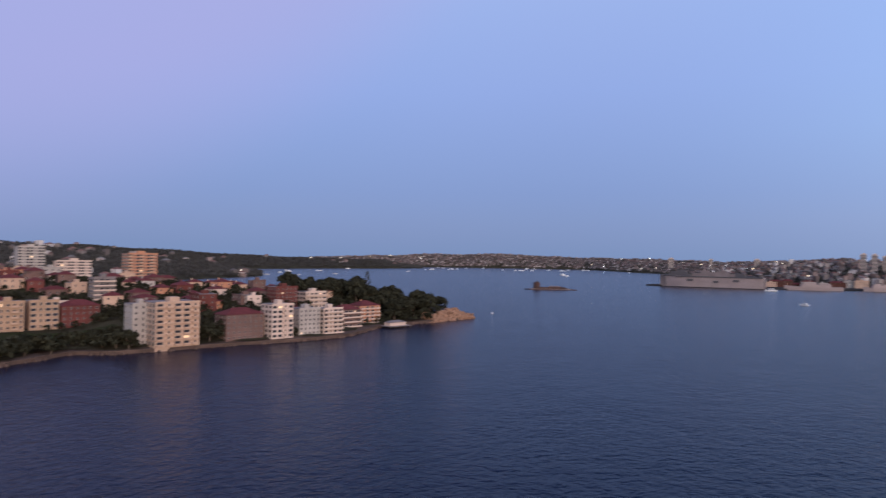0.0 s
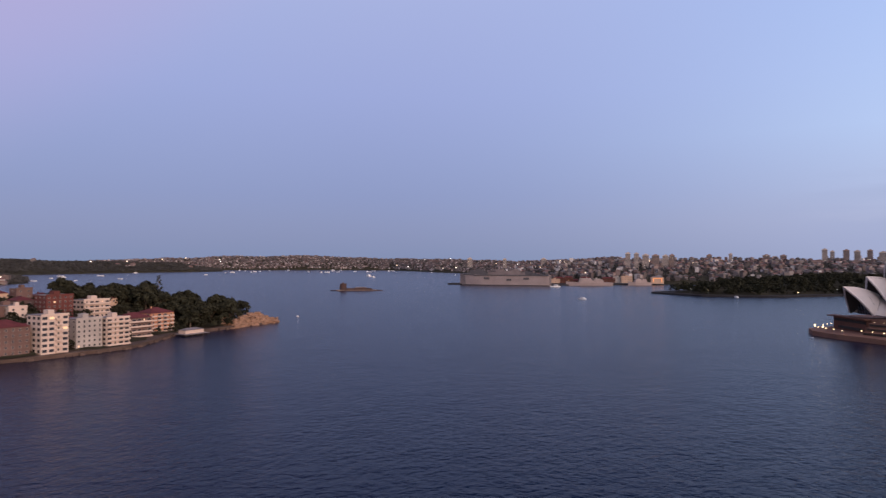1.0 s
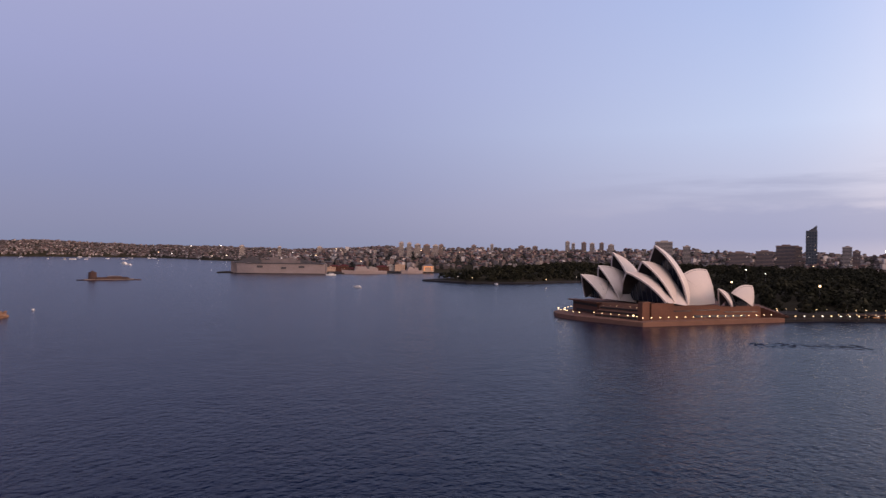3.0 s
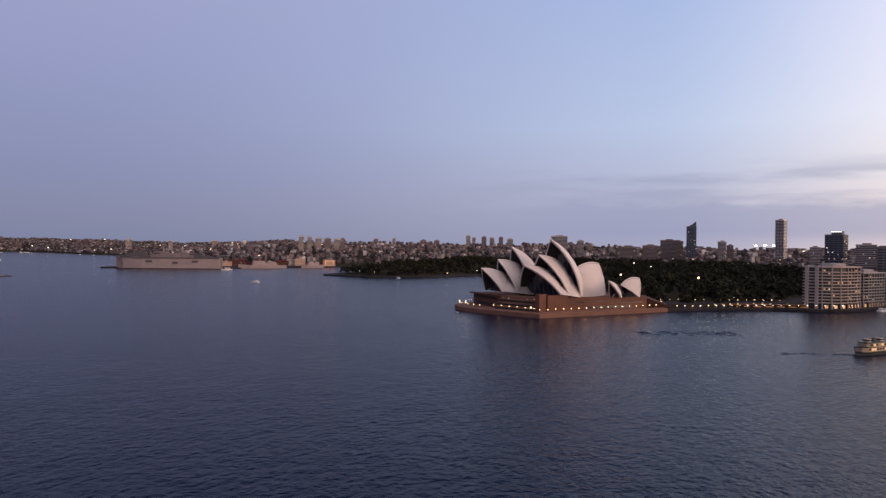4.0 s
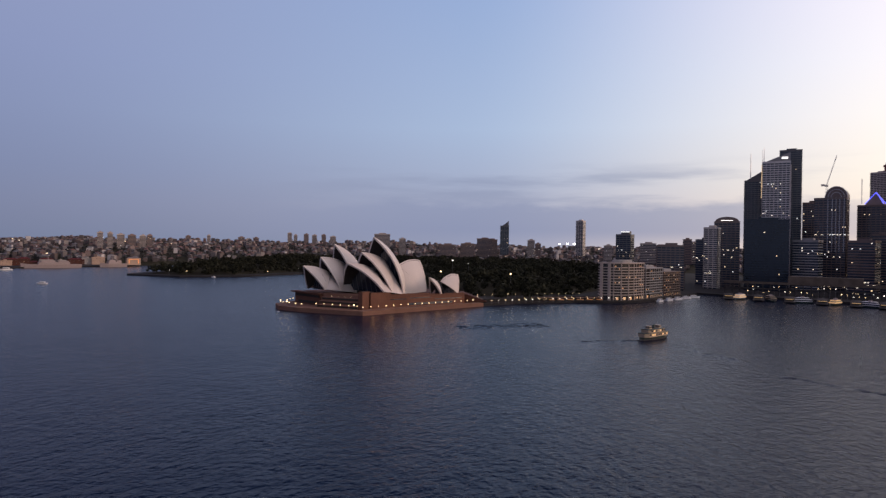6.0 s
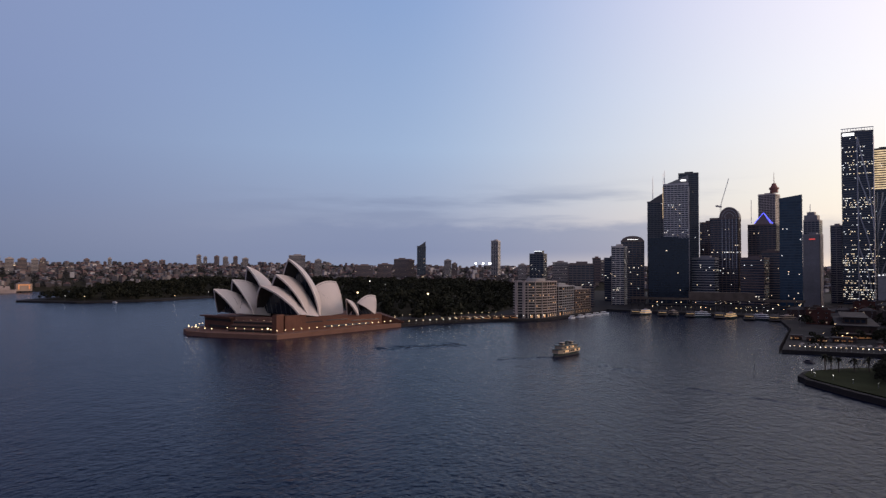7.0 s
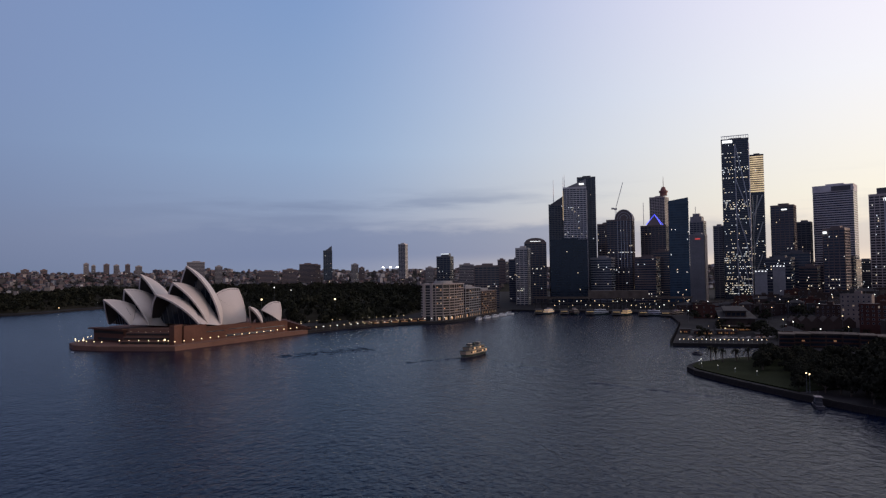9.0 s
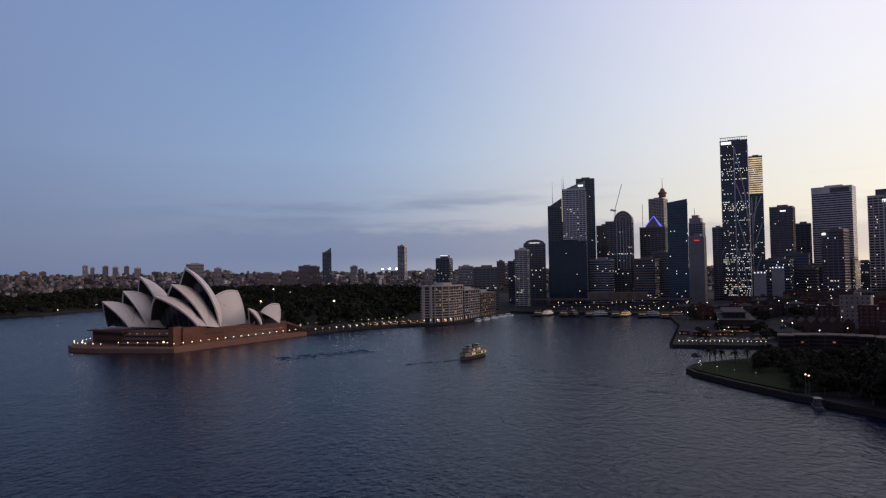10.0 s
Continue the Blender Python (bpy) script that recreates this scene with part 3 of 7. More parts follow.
def podium_detail():
    ux, uy = WEST.x, WEST.y
    def quad(a, b, depth, z0, z1, name, label="", mat=None):
        """A wall or step along a-b, reaching depth inwards."""
        a, b = Vector((*a, 0)), Vector((*b, 0))
        n = Vector((b.y - a.y, a.x - b.x, 0)).normalized() * depth
        s = Solid().prism([(a.x, a.y), (b.x, b.y), (b.x + n.x, b.y + n.y), (a.x + n.x, a.y + n.y)], z0, z1)
        part(name, s, [mat or GRANITE], hall, label)
    nw, nm, ne = (292, -509), (344, -511), (386, -527)
    # stepped terraces before the west hall
    for k in range(4):
        off = 11.5 - 3.7 * k
        quad((296, -508.5 + off), (342, -510.5 + off), 12, 3.8 + 0.1, 6.2 + 3.2 * k, "terrace", "long granite terrace step", mat=PAVING)
    # Flat dark strips stand in for the shade of gaps between the steps.
    for k in range(3):
        quad((297, -508.2 + 11.75 - 3.7 * k), (341, -510.2 + 11.75 - 3.7 * k), 0.6, 4.1 + 3.2 * k, 5.7 + 3.2 * k, "dark_gallery", mat=GALLERY)
    quad((281.0, -529), (290.2, -508.0), 7, 3.8, 18.0, "corner_block", "tall brown granite corner block")
    quad((296, -508.6), (291.6, -508.8), 14, 3.8, 19.5, "corner_block", "tall brown granite corner block")
    quad((346, -510.6), (386.3, -526.6), 14, 3.8, 14.6, "north_block", "plain brown granite north wall")
    quad((262, -575), (283.4, -528.2), 3.0, 13.9, 15.6, "parapet")
    quad((347, -509.9), (385.5, -525.9), 0.5, 11.0, 13.2, "dark_gallery", mat=GALLERY)
    quad((352, -511.6), (380, -523.4), 0.5, 5.2, 7.4, "dark_gallery", mat=GALLERY)
    quad((240.5, -611.5), (262, -575), 1.0, 13.9, 14.8, "parapet")
    quad((345, -506), (390, -524), 9, 14.5, 15.6, "canopy", "overhanging granite canopy")
    # window slot and gallery along the west wall
    for u0, u1, z, tall in ((0.38, 0.86, 4.9, 2.3), (0.16, 0.36, 10.6, 0.9), (0.40, 0.62, 11.2, 0.9), (0.66, 0.97, 9.2, 1.0)):
        a, b = Vector((292, -509, 0)), Vector((240, -612, 0))
        p, q = a.lerp(b, u0), a.lerp(b, u1)
        n = Vector((-(b - a).y, (b - a).x, 0)).normalized() * -0.12
        s = Solid().prism([(p.x + n.x, p.y + n.y), (q.x + n.x, q.y + n.y), (q.x - n.x * 4, q.y - n.y * 4), (p.x - n.x * 4, p.y - n.y * 4)], z, z + tall)
        part("window_slot", s, [DARKGLASS], hall, "long dark window slot")
    # broad steps at the south end
    for k in range(8):
        s = Solid().prism([(240 - 2.2 * k, -613 - 3.4 * k), (252 - 2.2 * k, -641 - 2.0 * k), (300, -648), (300, -620)], 3.8, 13.8 - 1.2 * k)
        part("step", s, [GRANITE], hall)


podium_detail()
LAMPBULB = bpy.data.meshes.new("bulb")
_b = bmesh.new()
bmesh.ops.create_icosphere(_b, subdivisions=1, radius=0.42)
_b.to_mesh(LAMPBULB)
LAMPBULB.materials.append(WARMLAMP)
WHITEBULB = LAMPBULB.copy()
WHITEBULB.materials.clear()
WHITEBULB.materials.append(WHITELAMP)
LAMPPOST = Solid().tube(0, 0, 0, 3.2, 0.14, 0.09, 6).tube(0, 0, 0, 0.4, 0.3, 0.25, 6).mesh("post", [POLE])


def lamp(x, y, z, high=3.2, white=False, size=1.0, group="promenade lamps"):
    e = empty("street_lamp", x, y, z)
    tagged(e, "small globe lamp on a thin dark post, lit", "lamp", group)
    p = part("post", LAMPPOST, None, e)
    p.scale = (1, 1, high / 3.2)
    b = part("globe", WHITEBULB if white else LAMPBULB, None, e, "glowing globe")
    b.location, b.scale = (0, 0, high), (size, size, size)
    return e


def lamps_along(a, b, n, z, **k):
    for i in range(n):
        t = i / max(1, n - 1)
        lamp(a[0] + (b[0] - a[0]) * t, a[1] + (b[1] - a[1]) * t, z, **k)


lamps_along((287, -489), (232, -616), 17, 3.8)
lamps_along((297, -496), (342, -498), 6, 3.8)
lamps_along((350, -487), (376, -494), 4, 3.8)
lamps_along((382, -498), (393, -512), 4, 3.8, size=0.9)
lamps_along((388, -516), (394, -534), 3, 3.8, size=0.8)
lamps_along((256, -598), (236, -640), 8, 6.0)
lamps_along((303, -506), (338, -507.6), 6, 12.6, high=1.0, size=0.45, group="terrace lamps")
lamp(299, -494, 3.8, 4.0, size=2.0)
lamp(371, -493, 3.8, 4.0, size=1.8)
# the promenade lamps throw a warm light on the podium
for k in range(7):
    t = (k + 0.5) / 7
    glow = new("promenade_light", bpy.data.lights.new("promenade_light", "POINT"))
    glow.data.energy, glow.data.color, glow.data.shadow_soft_size = 150, (1.0, 0.50, 0.22), 2.0
    glow.location = (286 - 54 * t, -491 - 125 * t, 8.2)
for x, y in ((310, -494), (334, -496)):
    glow = new("promenade_light", bpy.data.lights.new("promenade_light", "POINT"))
    glow.data.energy, glow.data.color, glow.data.shadow_soft_size = 60, (1.0, 0.50, 0.22), 2.0
    glow.location = (x, y, 8.0)


# ---- the city's towers ----
def facade(name, colour, rough=0.5, glass=(0.03, 0.04, 0.055)):
    return (material(name + "_wall", colour, rough, vary=0.15, scale=0.05, fine=0.4), material(name + "_glass", glass, 0.1, vary=0.3, scale=0.08, fine=0.3))


GREY = facade("grey_concrete", (0.25, 0.235, 0.23))
PALE = facade("pale_concrete", (0.50, 0.44, 0.39))
DARK = facade("dark_cladding", (0.095, 0.09, 0.092))
BROWN = facade("brown_stone", (0.15, 0.108, 0.092))
GREYER = facade("light_grey_panels", (0.60, 0.55, 0.53), 0.6, (0.05, 0.055, 0.065))
TAN = facade("tan_stone", (0.52, 0.43, 0.37), 0.7, (0.05, 0.045, 0.045))
BLUE = facade("blue_glazing", (0.03, 0.05, 0.075), 0.25, (0.016, 0.036, 0.062))
NAVY = facade("navy_glazing", (0.012, 0.017, 0.028), 0.25, (0.008, 0.013, 0.024))
WINDOWLIGHT = many("lit_rooms", [(1.0, 0.84, 0.60), (1.0, 0.90, 0.76), (0.9, 0.92, 0.92), (1.0, 0.74, 0.46)], glow=1.0)


def tower(name, label, bearing, dist, width, deep, z1, style, z0=2.6, floor=3.8, turn=None, lit=0.03, bays=True, seed=1, lit_rows=(), bay=6.0, joined=False, yaw=0.0):
    """A high building: glazed core, a band at each floor, piers, a cap, and rooms with the light on."""
    wall, glass = style
    x, y = spot(bearing, dist + deep / 2)
    t = empty(name, x, y, z0, (-bearing + 180 if turn is None else turn) - yaw)
    # a turned tower keeps its breadth on the skyline
    if yaw:
        deep = min(deep, width * 0.8)
        width = (width - deep * math.sin(radians(yaw))) / math.cos(radians(yaw))
    tagged(t, label, "tower")
    h = z1 - z0
    w, d = width / 2, deep / 2
    rnd = random.Random(seed)
    s = Solid().box(-w, w, -d, d, 0, h)
    part("body", s, [glass], t, "glazed core")
    n = int(h / floor)
    band = Solid().box(-w - 0.3, w + 0.3, -d - 0.3, d + 0.3, -1.3, 0).mesh("floor_band", [wall])
    if joined:
        s = Solid()
        for k in range(1, n + 1):
            s.box(-w - 0.15, w + 0.15, -d - 0.15, d + 0.15, k * h / n - 1.5, k * h / n)
        tagged(part("banding", s, [wall], t), kind="stuff")
    else:
        for k in range(1, n + 1):
            part("floor_band", band, None, t, at=Matrix.Translation((0, 0, k * h / n)))
    s = Solid().box(-w - 0.5, w + 0.5, -d - 0.5, d + 0.5, h, h + 2.0)
    cap = part("cap", s, [wall], t)
    if bays:
        pier = Solid().box(-0.4, 0.4, -0.45, 0.3, 0, h).mesh("pier", [wall])
        nb = int(width / bay)
        for k in range(nb + 1):
            part("pier", pier, None, t, at=Matrix.Translation((-w + k * width / nb, d, 0)))
        nb = int(deep / bay)
        for k in range(nb + 1):
            for q in (-w, w):
                part("pier", pier, None, t, at=Matrix.Translation((q, -d + k * deep / nb, 0)))
    s = Solid()
    for k in range(n):
        p = 0.36 if k in lit_rows else lit * rnd.choice((0, 0.15, 0.15, 0.5, 2.2)) * (1.5 - k / n)
        z = k * h / n + 1.1
        top = z + min(1.35, h / n - 2.4)
        for i in range(int(width / 1.7)):
            if rnd.random() < p:
                u = -w + 0.85 + i * 1.7
                s.box(u - 0.55, u + 0.55, d, d + 0.12, z, top)
        for i in range(int(deep / 1.7)):
            if rnd.random() < p:
                u = -d + 0.85 + i * 1.7
                for q in (-w, w):
                    s.box(min(q, q * 1.003), max(q, q * 1.003), u - 0.55, u + 0.55, z, top)
    if s.f:
        tagged(part("room_glow", s, [WINDOWLIGHT], t, "rooms with lights on"), kind="stuff")
    s = Solid().box(-w * 0.5, w * 0.4, -d * 0.5, d * 0.5, h + 2, h + 5)
    part("plant_room", s, [wall], cap)
    return t


tower("apartment_tower", "pale grey apartment tower by the quay", 179.3, 1080, 24, 22, 96, PALE, lit=0.05, floor=3.2, seed=2, yaw=12)
tower("office_tower", "dark brown office tower with rounded top", 180.4, 1150, 38, 30, 108, BROWN, lit=0.03, seed=3)
tower("office_tower", "dark office tower with a slanting top and mast", 182.4, 1350, 36, 36, 194, DARK, seed=4)
tower("office_tower", "low wide navy glass office block", 183.3, 1080, 60, 30, 108, NAVY, lit=0.012, seed=5, bays=False)
glass_tower = tower("office_tower", "tall grey glass tower with a sloping roof", 183.9, 1220, 42, 34, 212, GREYER, lit=0.05, seed=6)
tower("office_tower", "slim dark slab behind the sloping glass tower", 184.9, 1262, 34, 26, 236, DARK, lit=0.02, seed=7)
tower("office_tower", "brown office tower with lit floors", 186.5, 1250, 32, 30, 144, BROWN, lit=0.05, seed=8, lit_rows=(12, 20), yaw=10)
tower("office_tower", "brown tower with an arched glass top", 187.7, 1180, 48, 32, 146, BROWN, lit=0.06, seed=9, lit_rows=(22,), yaw=8)
tower("office_tower", "brown tower with a blue-lit pyramid roof", 190.5, 1250, 50, 34, 138, BROWN, lit=0.03, seed=10, yaw=10)
tower("office_tower", "distant stone tower with a red crown and mast", 190.9, 1700, 46, 40, 238, TAN, lit=0.01, seed=11, yaw=16)
tower("office_tower", "blue glass office tower above the quay", 192.4, 1050, 29, 30, 160, BLUE, lit=0.03, seed=12, bays=False)
tower("office_tower", "stepped grey office tower", 193.9, 1320, 29, 28, 148, GREY, lit=0.02, seed=13, yaw=12)
tower("office_tower", "pale blank-walled tower with a red sign", 193.9, 1150, 27, 20, 114, (GREY[0], GREY[0]), lit=0.0, seed=14, floor=12.0, yaw=12)
tower("office_tower", "slim grey tower between taller ones", 195.5, 1330, 20, 20, 138, GREY, lit=0.02, seed=15, yaw=10)
tower("office_tower", "tallest dark glass tower with diagonal steel bracing", 196.85, 1300, 46, 40, 296, DARK, lit=0.14, seed=16, bays=False, lit_rows=(2, 3, 4, 5, 6, 7, 9, 10, 12, 14, 15, 17, 18, 19, 20, 24, 44, 45, 46, 47, 58, 62))
tower("office_tower", "lower golden wing of the tallest tower", 198.4, 1316, 23, 30, 266, DARK, lit=0.05, seed=17, bays=False)
tower("office_tower", "brown office tower with a lit sign", 200.2, 1150, 36, 30, 156, BROWN, lit=0.02, seed=18, yaw=8)
tower("office_tower", "dark narrow office tower", 201.6, 1250, 24, 26, 134, DARK, lit=0.02, seed=19, yaw=8)
tower("office_tower", "broad grey tower with horizontal bands", 203.7, 1250, 64, 36, 193, GREYER, lit=0.003, seed=20, bays=False, yaw=10)
tower("office_tower", "brown tower with gold-lit windows", 203.7, 1000, 31, 26, 109, BROWN, lit=0.10, seed=21, yaw=15)
tower("office_tower", "grey-brown tower with vertical piers", 207.2, 1100, 52, 36, 160, TAN, lit=0.06, seed=22, yaw=12)
tower("hotel_tower", "dark distant hotel tower with a spike", 162.06, 1900, 25, 25, 124, DARK, lit=0.02, seed=23, z0=40)
tower("apartment_tower", "distant round-topped pale tower", 168.67, 1900, 27, 27, 141, PALE, lit=0.02, seed=24, z0=40, yaw=20)
tower("office_tower", "dark block with lit roof edge", 172.4, 1300, 34, 30, 89, DARK, lit=0.03, seed=25, z0=20, yaw=15)
tower("office_tower", "grey office block behind the quay apartments", 176.1, 1000, 38, 30, 67, BROWN, lit=0.05, floor=3.4, seed=28)


def on_tower(t, name, solid, mats, label="", at=None, smooth=False):
    return part(name, solid, mats, t, label, at, smooth)


CITYTOWERS = {}
for ob in scene.objects:
    if ob.get("category") == "tower":
        CITYTOWERS[ob["label"]] = ob
GREYWALL, GLASSGREY = GREY
SIGN = material("lit_sign", (1.0, 0.97, 0.92), 0.5, vary=0.0, emit=1.2)
REDSIGN = material("red_light", (1.0, 0.10, 0.08), 0.5, vary=0.0, emit=0.5)
BLUELIGHT = material("blue_roof_light", (0.10, 0.12, 1.0), 0.5, vary=0.0, emit=1.3)
COPPER = material("red_crown", (0.27, 0.10, 0.075), 0.6, vary=0.1)
STEEL = material("pale_steel", (0.45, 0.45, 0.46), 0.4, 0.3, vary=0.1)
# Emits a little, in place of the sunset mirrored by the tower glass.
GOLD = material("gold_reflection_glow", (1.0, 0.72, 0.40), 0.3, vary=0.3, scale=0.08, fine=0.5, emit=0.5)

# arched top
t = CITYTOWERS["brown tower with an arched glass top"]
s = Solid()
n = 12
v = [(15 * math.cos(math.pi * i / n) - 8, y, 145.4 + 17 * math.sin(math.pi * i / n)) for y in (15.0, -15.0) for i in range(n + 1)]
s.add(v, [(i, i + 1, n + 2 + i, n + 1 + i) for i in range(n)] + [tuple(range(n + 1)), tuple(reversed(range(n + 1, 2 * n + 2)))])
on_tower(t, "arched_roof", s, [BROWN[0]], "arched glass and stone roof")
for k in range(3):
    s = Solid()
    for i in range(12):
        a0, a1 = math.pi * i / 12, math.pi * (i + 1) / 12
        r = 15.4 - 4.2 * k
        s.bar((r * math.cos(a0) - 8, 15.2, 145.4 + (17.3 - 4.6 * k) * math.sin(a0)), (r * math.cos(a1) - 8, 15.2, 145.4 + (17.3 - 4.6 * k) * math.sin(a1)), 0.45)
    on_tower(t, "arch_rib", s, [STEEL], "pale arched rib")
for q in (-19, -13, -8, -3, 3):
    on_tower(t, "front_rib", Solid().box(q - 0.4, q + 0.4, 15.4, 16.4, 60, 146), [STEEL], "pale vertical rib")
# the rounded brown tower
t = CITYTOWERS["dark brown office tower with rounded top"]
v = [(18 * math.cos(math.pi * i / n), y, 107 + 8 * math.sin(math.pi * i / n)) for y in (14.0, -14.0) for i in range(n + 1)]
on_tower(t, "rounded_roof", Solid().add(v, [(i, i + 1, n + 2 + i, n + 1 + i) for i in range(n)] + [tuple(range(n + 1)), tuple(reversed(range(n + 1, 2 * n + 2)))]), [BROWN[0]])
on_tower(t, "light_strip", Solid().box(-9, 9, 14.1, 14.5, 108.4, 109.2), [SIGN], "lit strip under the roof")
# pyramid with blue light
t = CITYTOWERS["brown tower with a blue-lit pyramid roof"]
on_tower(t, "pyramid_roof", Solid().prism([(-13, -13), (13, -13), (13, 13), (-13, 13)], 137.5, 158, taper=0.06), [BROWN[0]])
for a, b in (((-13, 13, 139), (0, 0.6, 158.5)), ((13, 13, 139), (0, 0.6, 158.5)), ((-13, -13, 139), (0, -0.6, 158.5))):
    on_tower(t, "light_edge", Solid().bar(a, b, 0.5), [BLUELIGHT], "blue light along the roof edge")
on_tower(t, "mast", Solid().bar((20, 0, 140), (20, 0, 182), 0.5), [STEEL])
# red crown and mast
t = CITYTOWERS["distant stone tower with a red crown and mast"]
on_tower(t, "crown", Solid().tube(-14, 10, 240, 248, 9, 9, 12).tube(-14, 10, 248, 252, 11, 11, 12).tube(-14, 10, 252, 262, 8, 4, 12), [COPPER], "red drum-shaped crown")
on_tower(t, "mast", Solid().bar((-14, 10, 260), (-14, 10, 288), 0.9, r1=0.4), [COPPER])
# sloping roof, bright sign and pale edge of the grey glass tower
t = CITYTOWERS["tall grey glass tower with a sloping roof"]
on_tower(t, "sloping_roof", Solid().add([(21, 17, 209), (-21, 17, 209), (-21, 17, 226), (21, -17, 209), (-21, -17, 209), (-21, -17, 226)], [(0, 1, 2), (5, 4, 3), (0, 2, 5, 3), (1, 4, 5, 2), (0, 3, 4, 1)]), [GREY[0]], "sloping glass roof")
on_tower(t, "sign", Solid().box(-17, -8, 17.3, 17.9, 215, 218), [SIGN], "bright white sign board")
on_tower(t, "pale_edge", Solid().box(-22.5, -20, 16, 18.5, 0, 205), [PALE[0]], "pale vertical edge")
on_tower(t, "mast", Solid().bar((19, 0, 210), (19, 0, 238), 0.7, r1=0.3), [STEEL])
on_tower(t, "corner_glow", Solid().box(21.4, 22.2, 12, 17, 150, 205), [GOLD], "glowing strip in place of a golden corner reflection")
t = CITYTOWERS["dark office tower with a slanting top and mast"]
on_tower(t, "slanting_roof", Solid().add([(18, 18, 191), (-18, 18, 191), (-18, 18, 214), (18, -18, 191), (-18, -18, 191), (-18, -18, 214)], [(0, 1, 2), (5, 4, 3), (0, 2, 5, 3), (1, 4, 5, 2), (0, 3, 4, 1)]), [DARK[0]])
on_tower(t, "mast", Solid().bar((8, 0, 200), (8, 0, 246), 0.8, r1=0.3), [STEEL])
on_tower(t, "mast", Solid().bar((-12, 0, 205), (-12, 0, 252), 0.8, r1=0.3), [STEEL])
# the tallest tower: frame, bracing, wing
t = CITYTOWERS["tallest dark glass tower with diagonal steel bracing"]
on_tower(t, "roof_sign", Solid().box(4, 21, 20.4, 20.9, 288, 293), [SIGN], "white sign at the roof edge")
for k in range(12):
    on_tower(t, "roof_post", Solid().box(-23 + 4 * k, -22.4 + 4 * k, 20, 20.6, 294, 301), [STEEL])
on_tower(t, "roof_rail", Solid().box(-23.3, 23.3, 20, 20.8, 300, 301.2), [STEEL])
for a, b in (((-23, 0), (-23, 285)), ((0, 0), (0, 285)), ((0, 285), (-16, 200)), ((-16, 200), (-23, 120)), ((0, 220), (-16, 170)), ((0, 160), (-14, 110)), ((-14, 110), (-22, 60)), ((0, 100), (-12, 60)), ((-12, 60), (-22, 0)), ((0, 50), (-12, 20))):
    on_tower(t, "brace", Solid().bar((a[0], 20.7, a[1]), (b[0], 20.7, b[1]), 1.0), [STEEL], "pale steel bracing tube")
t = CITYTOWERS["lower golden wing of the tallest tower"]
# Glowing bands imitate the reflected sunset; these floors hold no lamps.
for k in range(17):
    on_tower(t, "golden_band", Solid().box(-11.6, 11.6, 15.1, 15.5, 196 + 4 * k, 198.2 + 4 * k), [GOLD], "glowing band in place of a sunset reflection")
for a, b in (((8, 0), (8, 190)), ((0, 190), (8, 120)), ((8, 150), (-8, 190)), ((8, 90), (-8, 140)), ((8, 40), (-6, 80))):
    on_tower(t, "brace", Solid().bar((a[0], 15.7, a[1]), (b[0], 15.7, b[1]), 1.0), [STEEL], "pale steel bracing tube")
t = CITYTOWERS["brown office tower with a lit sign"]
on_tower(t, "sign", Solid().box(-7, 1, 15.4, 15.8, 147, 149), [SIGN], "lit sign near the top")
t = CITYTOWERS["pale blank-walled tower with a red sign"]
on_tower(t, "sign", Solid().box(-5, 3, 10.4, 10.8, 105, 106.6), [REDSIGN], "red sign near the top")
t = CITYTOWERS["brown tower with gold-lit windows"]
on_tower(t, "sign", Solid().tube(10, 13.4, 101, 104, 2.4, 2.4, 10), [SIGN], "round white light at the corner")
t = CITYTOWERS["dark distant hotel tower with a spike"]
on_tower(t, "spike", Solid().add([(-12, 12, 84), (8, 12, 84), (-12, 12, 100), (-12, -12, 84), (8, -12, 84), (-12, -12, 100)], [(0, 1, 2), (5, 4, 3), (1, 4, 5, 2), (0, 2, 5, 3)]), [DARK[0]])
t = CITYTOWERS["blue glass office tower above the quay"]
on_tower(t, "slanting_roof", Solid().add([(14.5, 15, 158), (-14.5, 15, 158), (-14.5, 15, 166), (14.5, -15, 158), (-14.5, -15, 158), (-14.5, -15, 166), (14.5, 15, 161.5), (14.5, -15, 161.5)], [(0, 1, 2, 6), (5, 4, 3, 7), (6, 2, 5, 7), (1, 4, 5, 2), (0, 6, 7, 3)]), [BLUE[0]], "slanting blue glass top")
t = CITYTOWERS["stepped grey office tower"]
on_tower(t, "upper_step", Solid().box(-9, 12, -10, 10, 147, 156).box(-4, 8, -6, 6, 156, 162), [GREY[0]])
on_tower(t, "mast", Solid().bar((4, 0, 160), (4, 0, 176), 0.5), [STEEL])
t = CITYTOWERS["dark block with lit roof edge"]
on_tower(t, "roof_house", Solid().box(-10, 6, -8, 8, 70, 77), [DARK[0]])
on_tower(t, "lit_edge", Solid().box(-10, 6, 8.1, 8.5, 75, 76.4), [WINDOWLIGHT], "lit roof edge")

t = CITYTOWERS["broad grey tower with horizontal bands"]
on_tower(t, "crown_wall", Solid().box(-29.6, 29.6, -18.5, 18.7, 181, 190), [GREYER[0]], "blank pale crown")
on_tower(t, "crown_panel", Solid().box(-26, 2, 18.7, 19.1, 182, 190), [DARK[0]], "dark panel in the crown")
on_tower(t, "light_board", Solid().box(-30.5, -28, 17, 19, 184, 187), [STEEL])
t = CITYTOWERS["grey-brown tower with vertical piers"]
for k in range(3):
    on_tower(t, "centre_rib", Solid().box(-4 + 3.4 * k, -2.4 + 3.4 * k, 18, 19.4, 6, 152), [GREYER[0]], "pale vertical rib")
on_tower(t, "sign", Solid().box(-5, 5, 18.3, 18.9, 149, 153), [SIGN], "lit white sign under the cap")
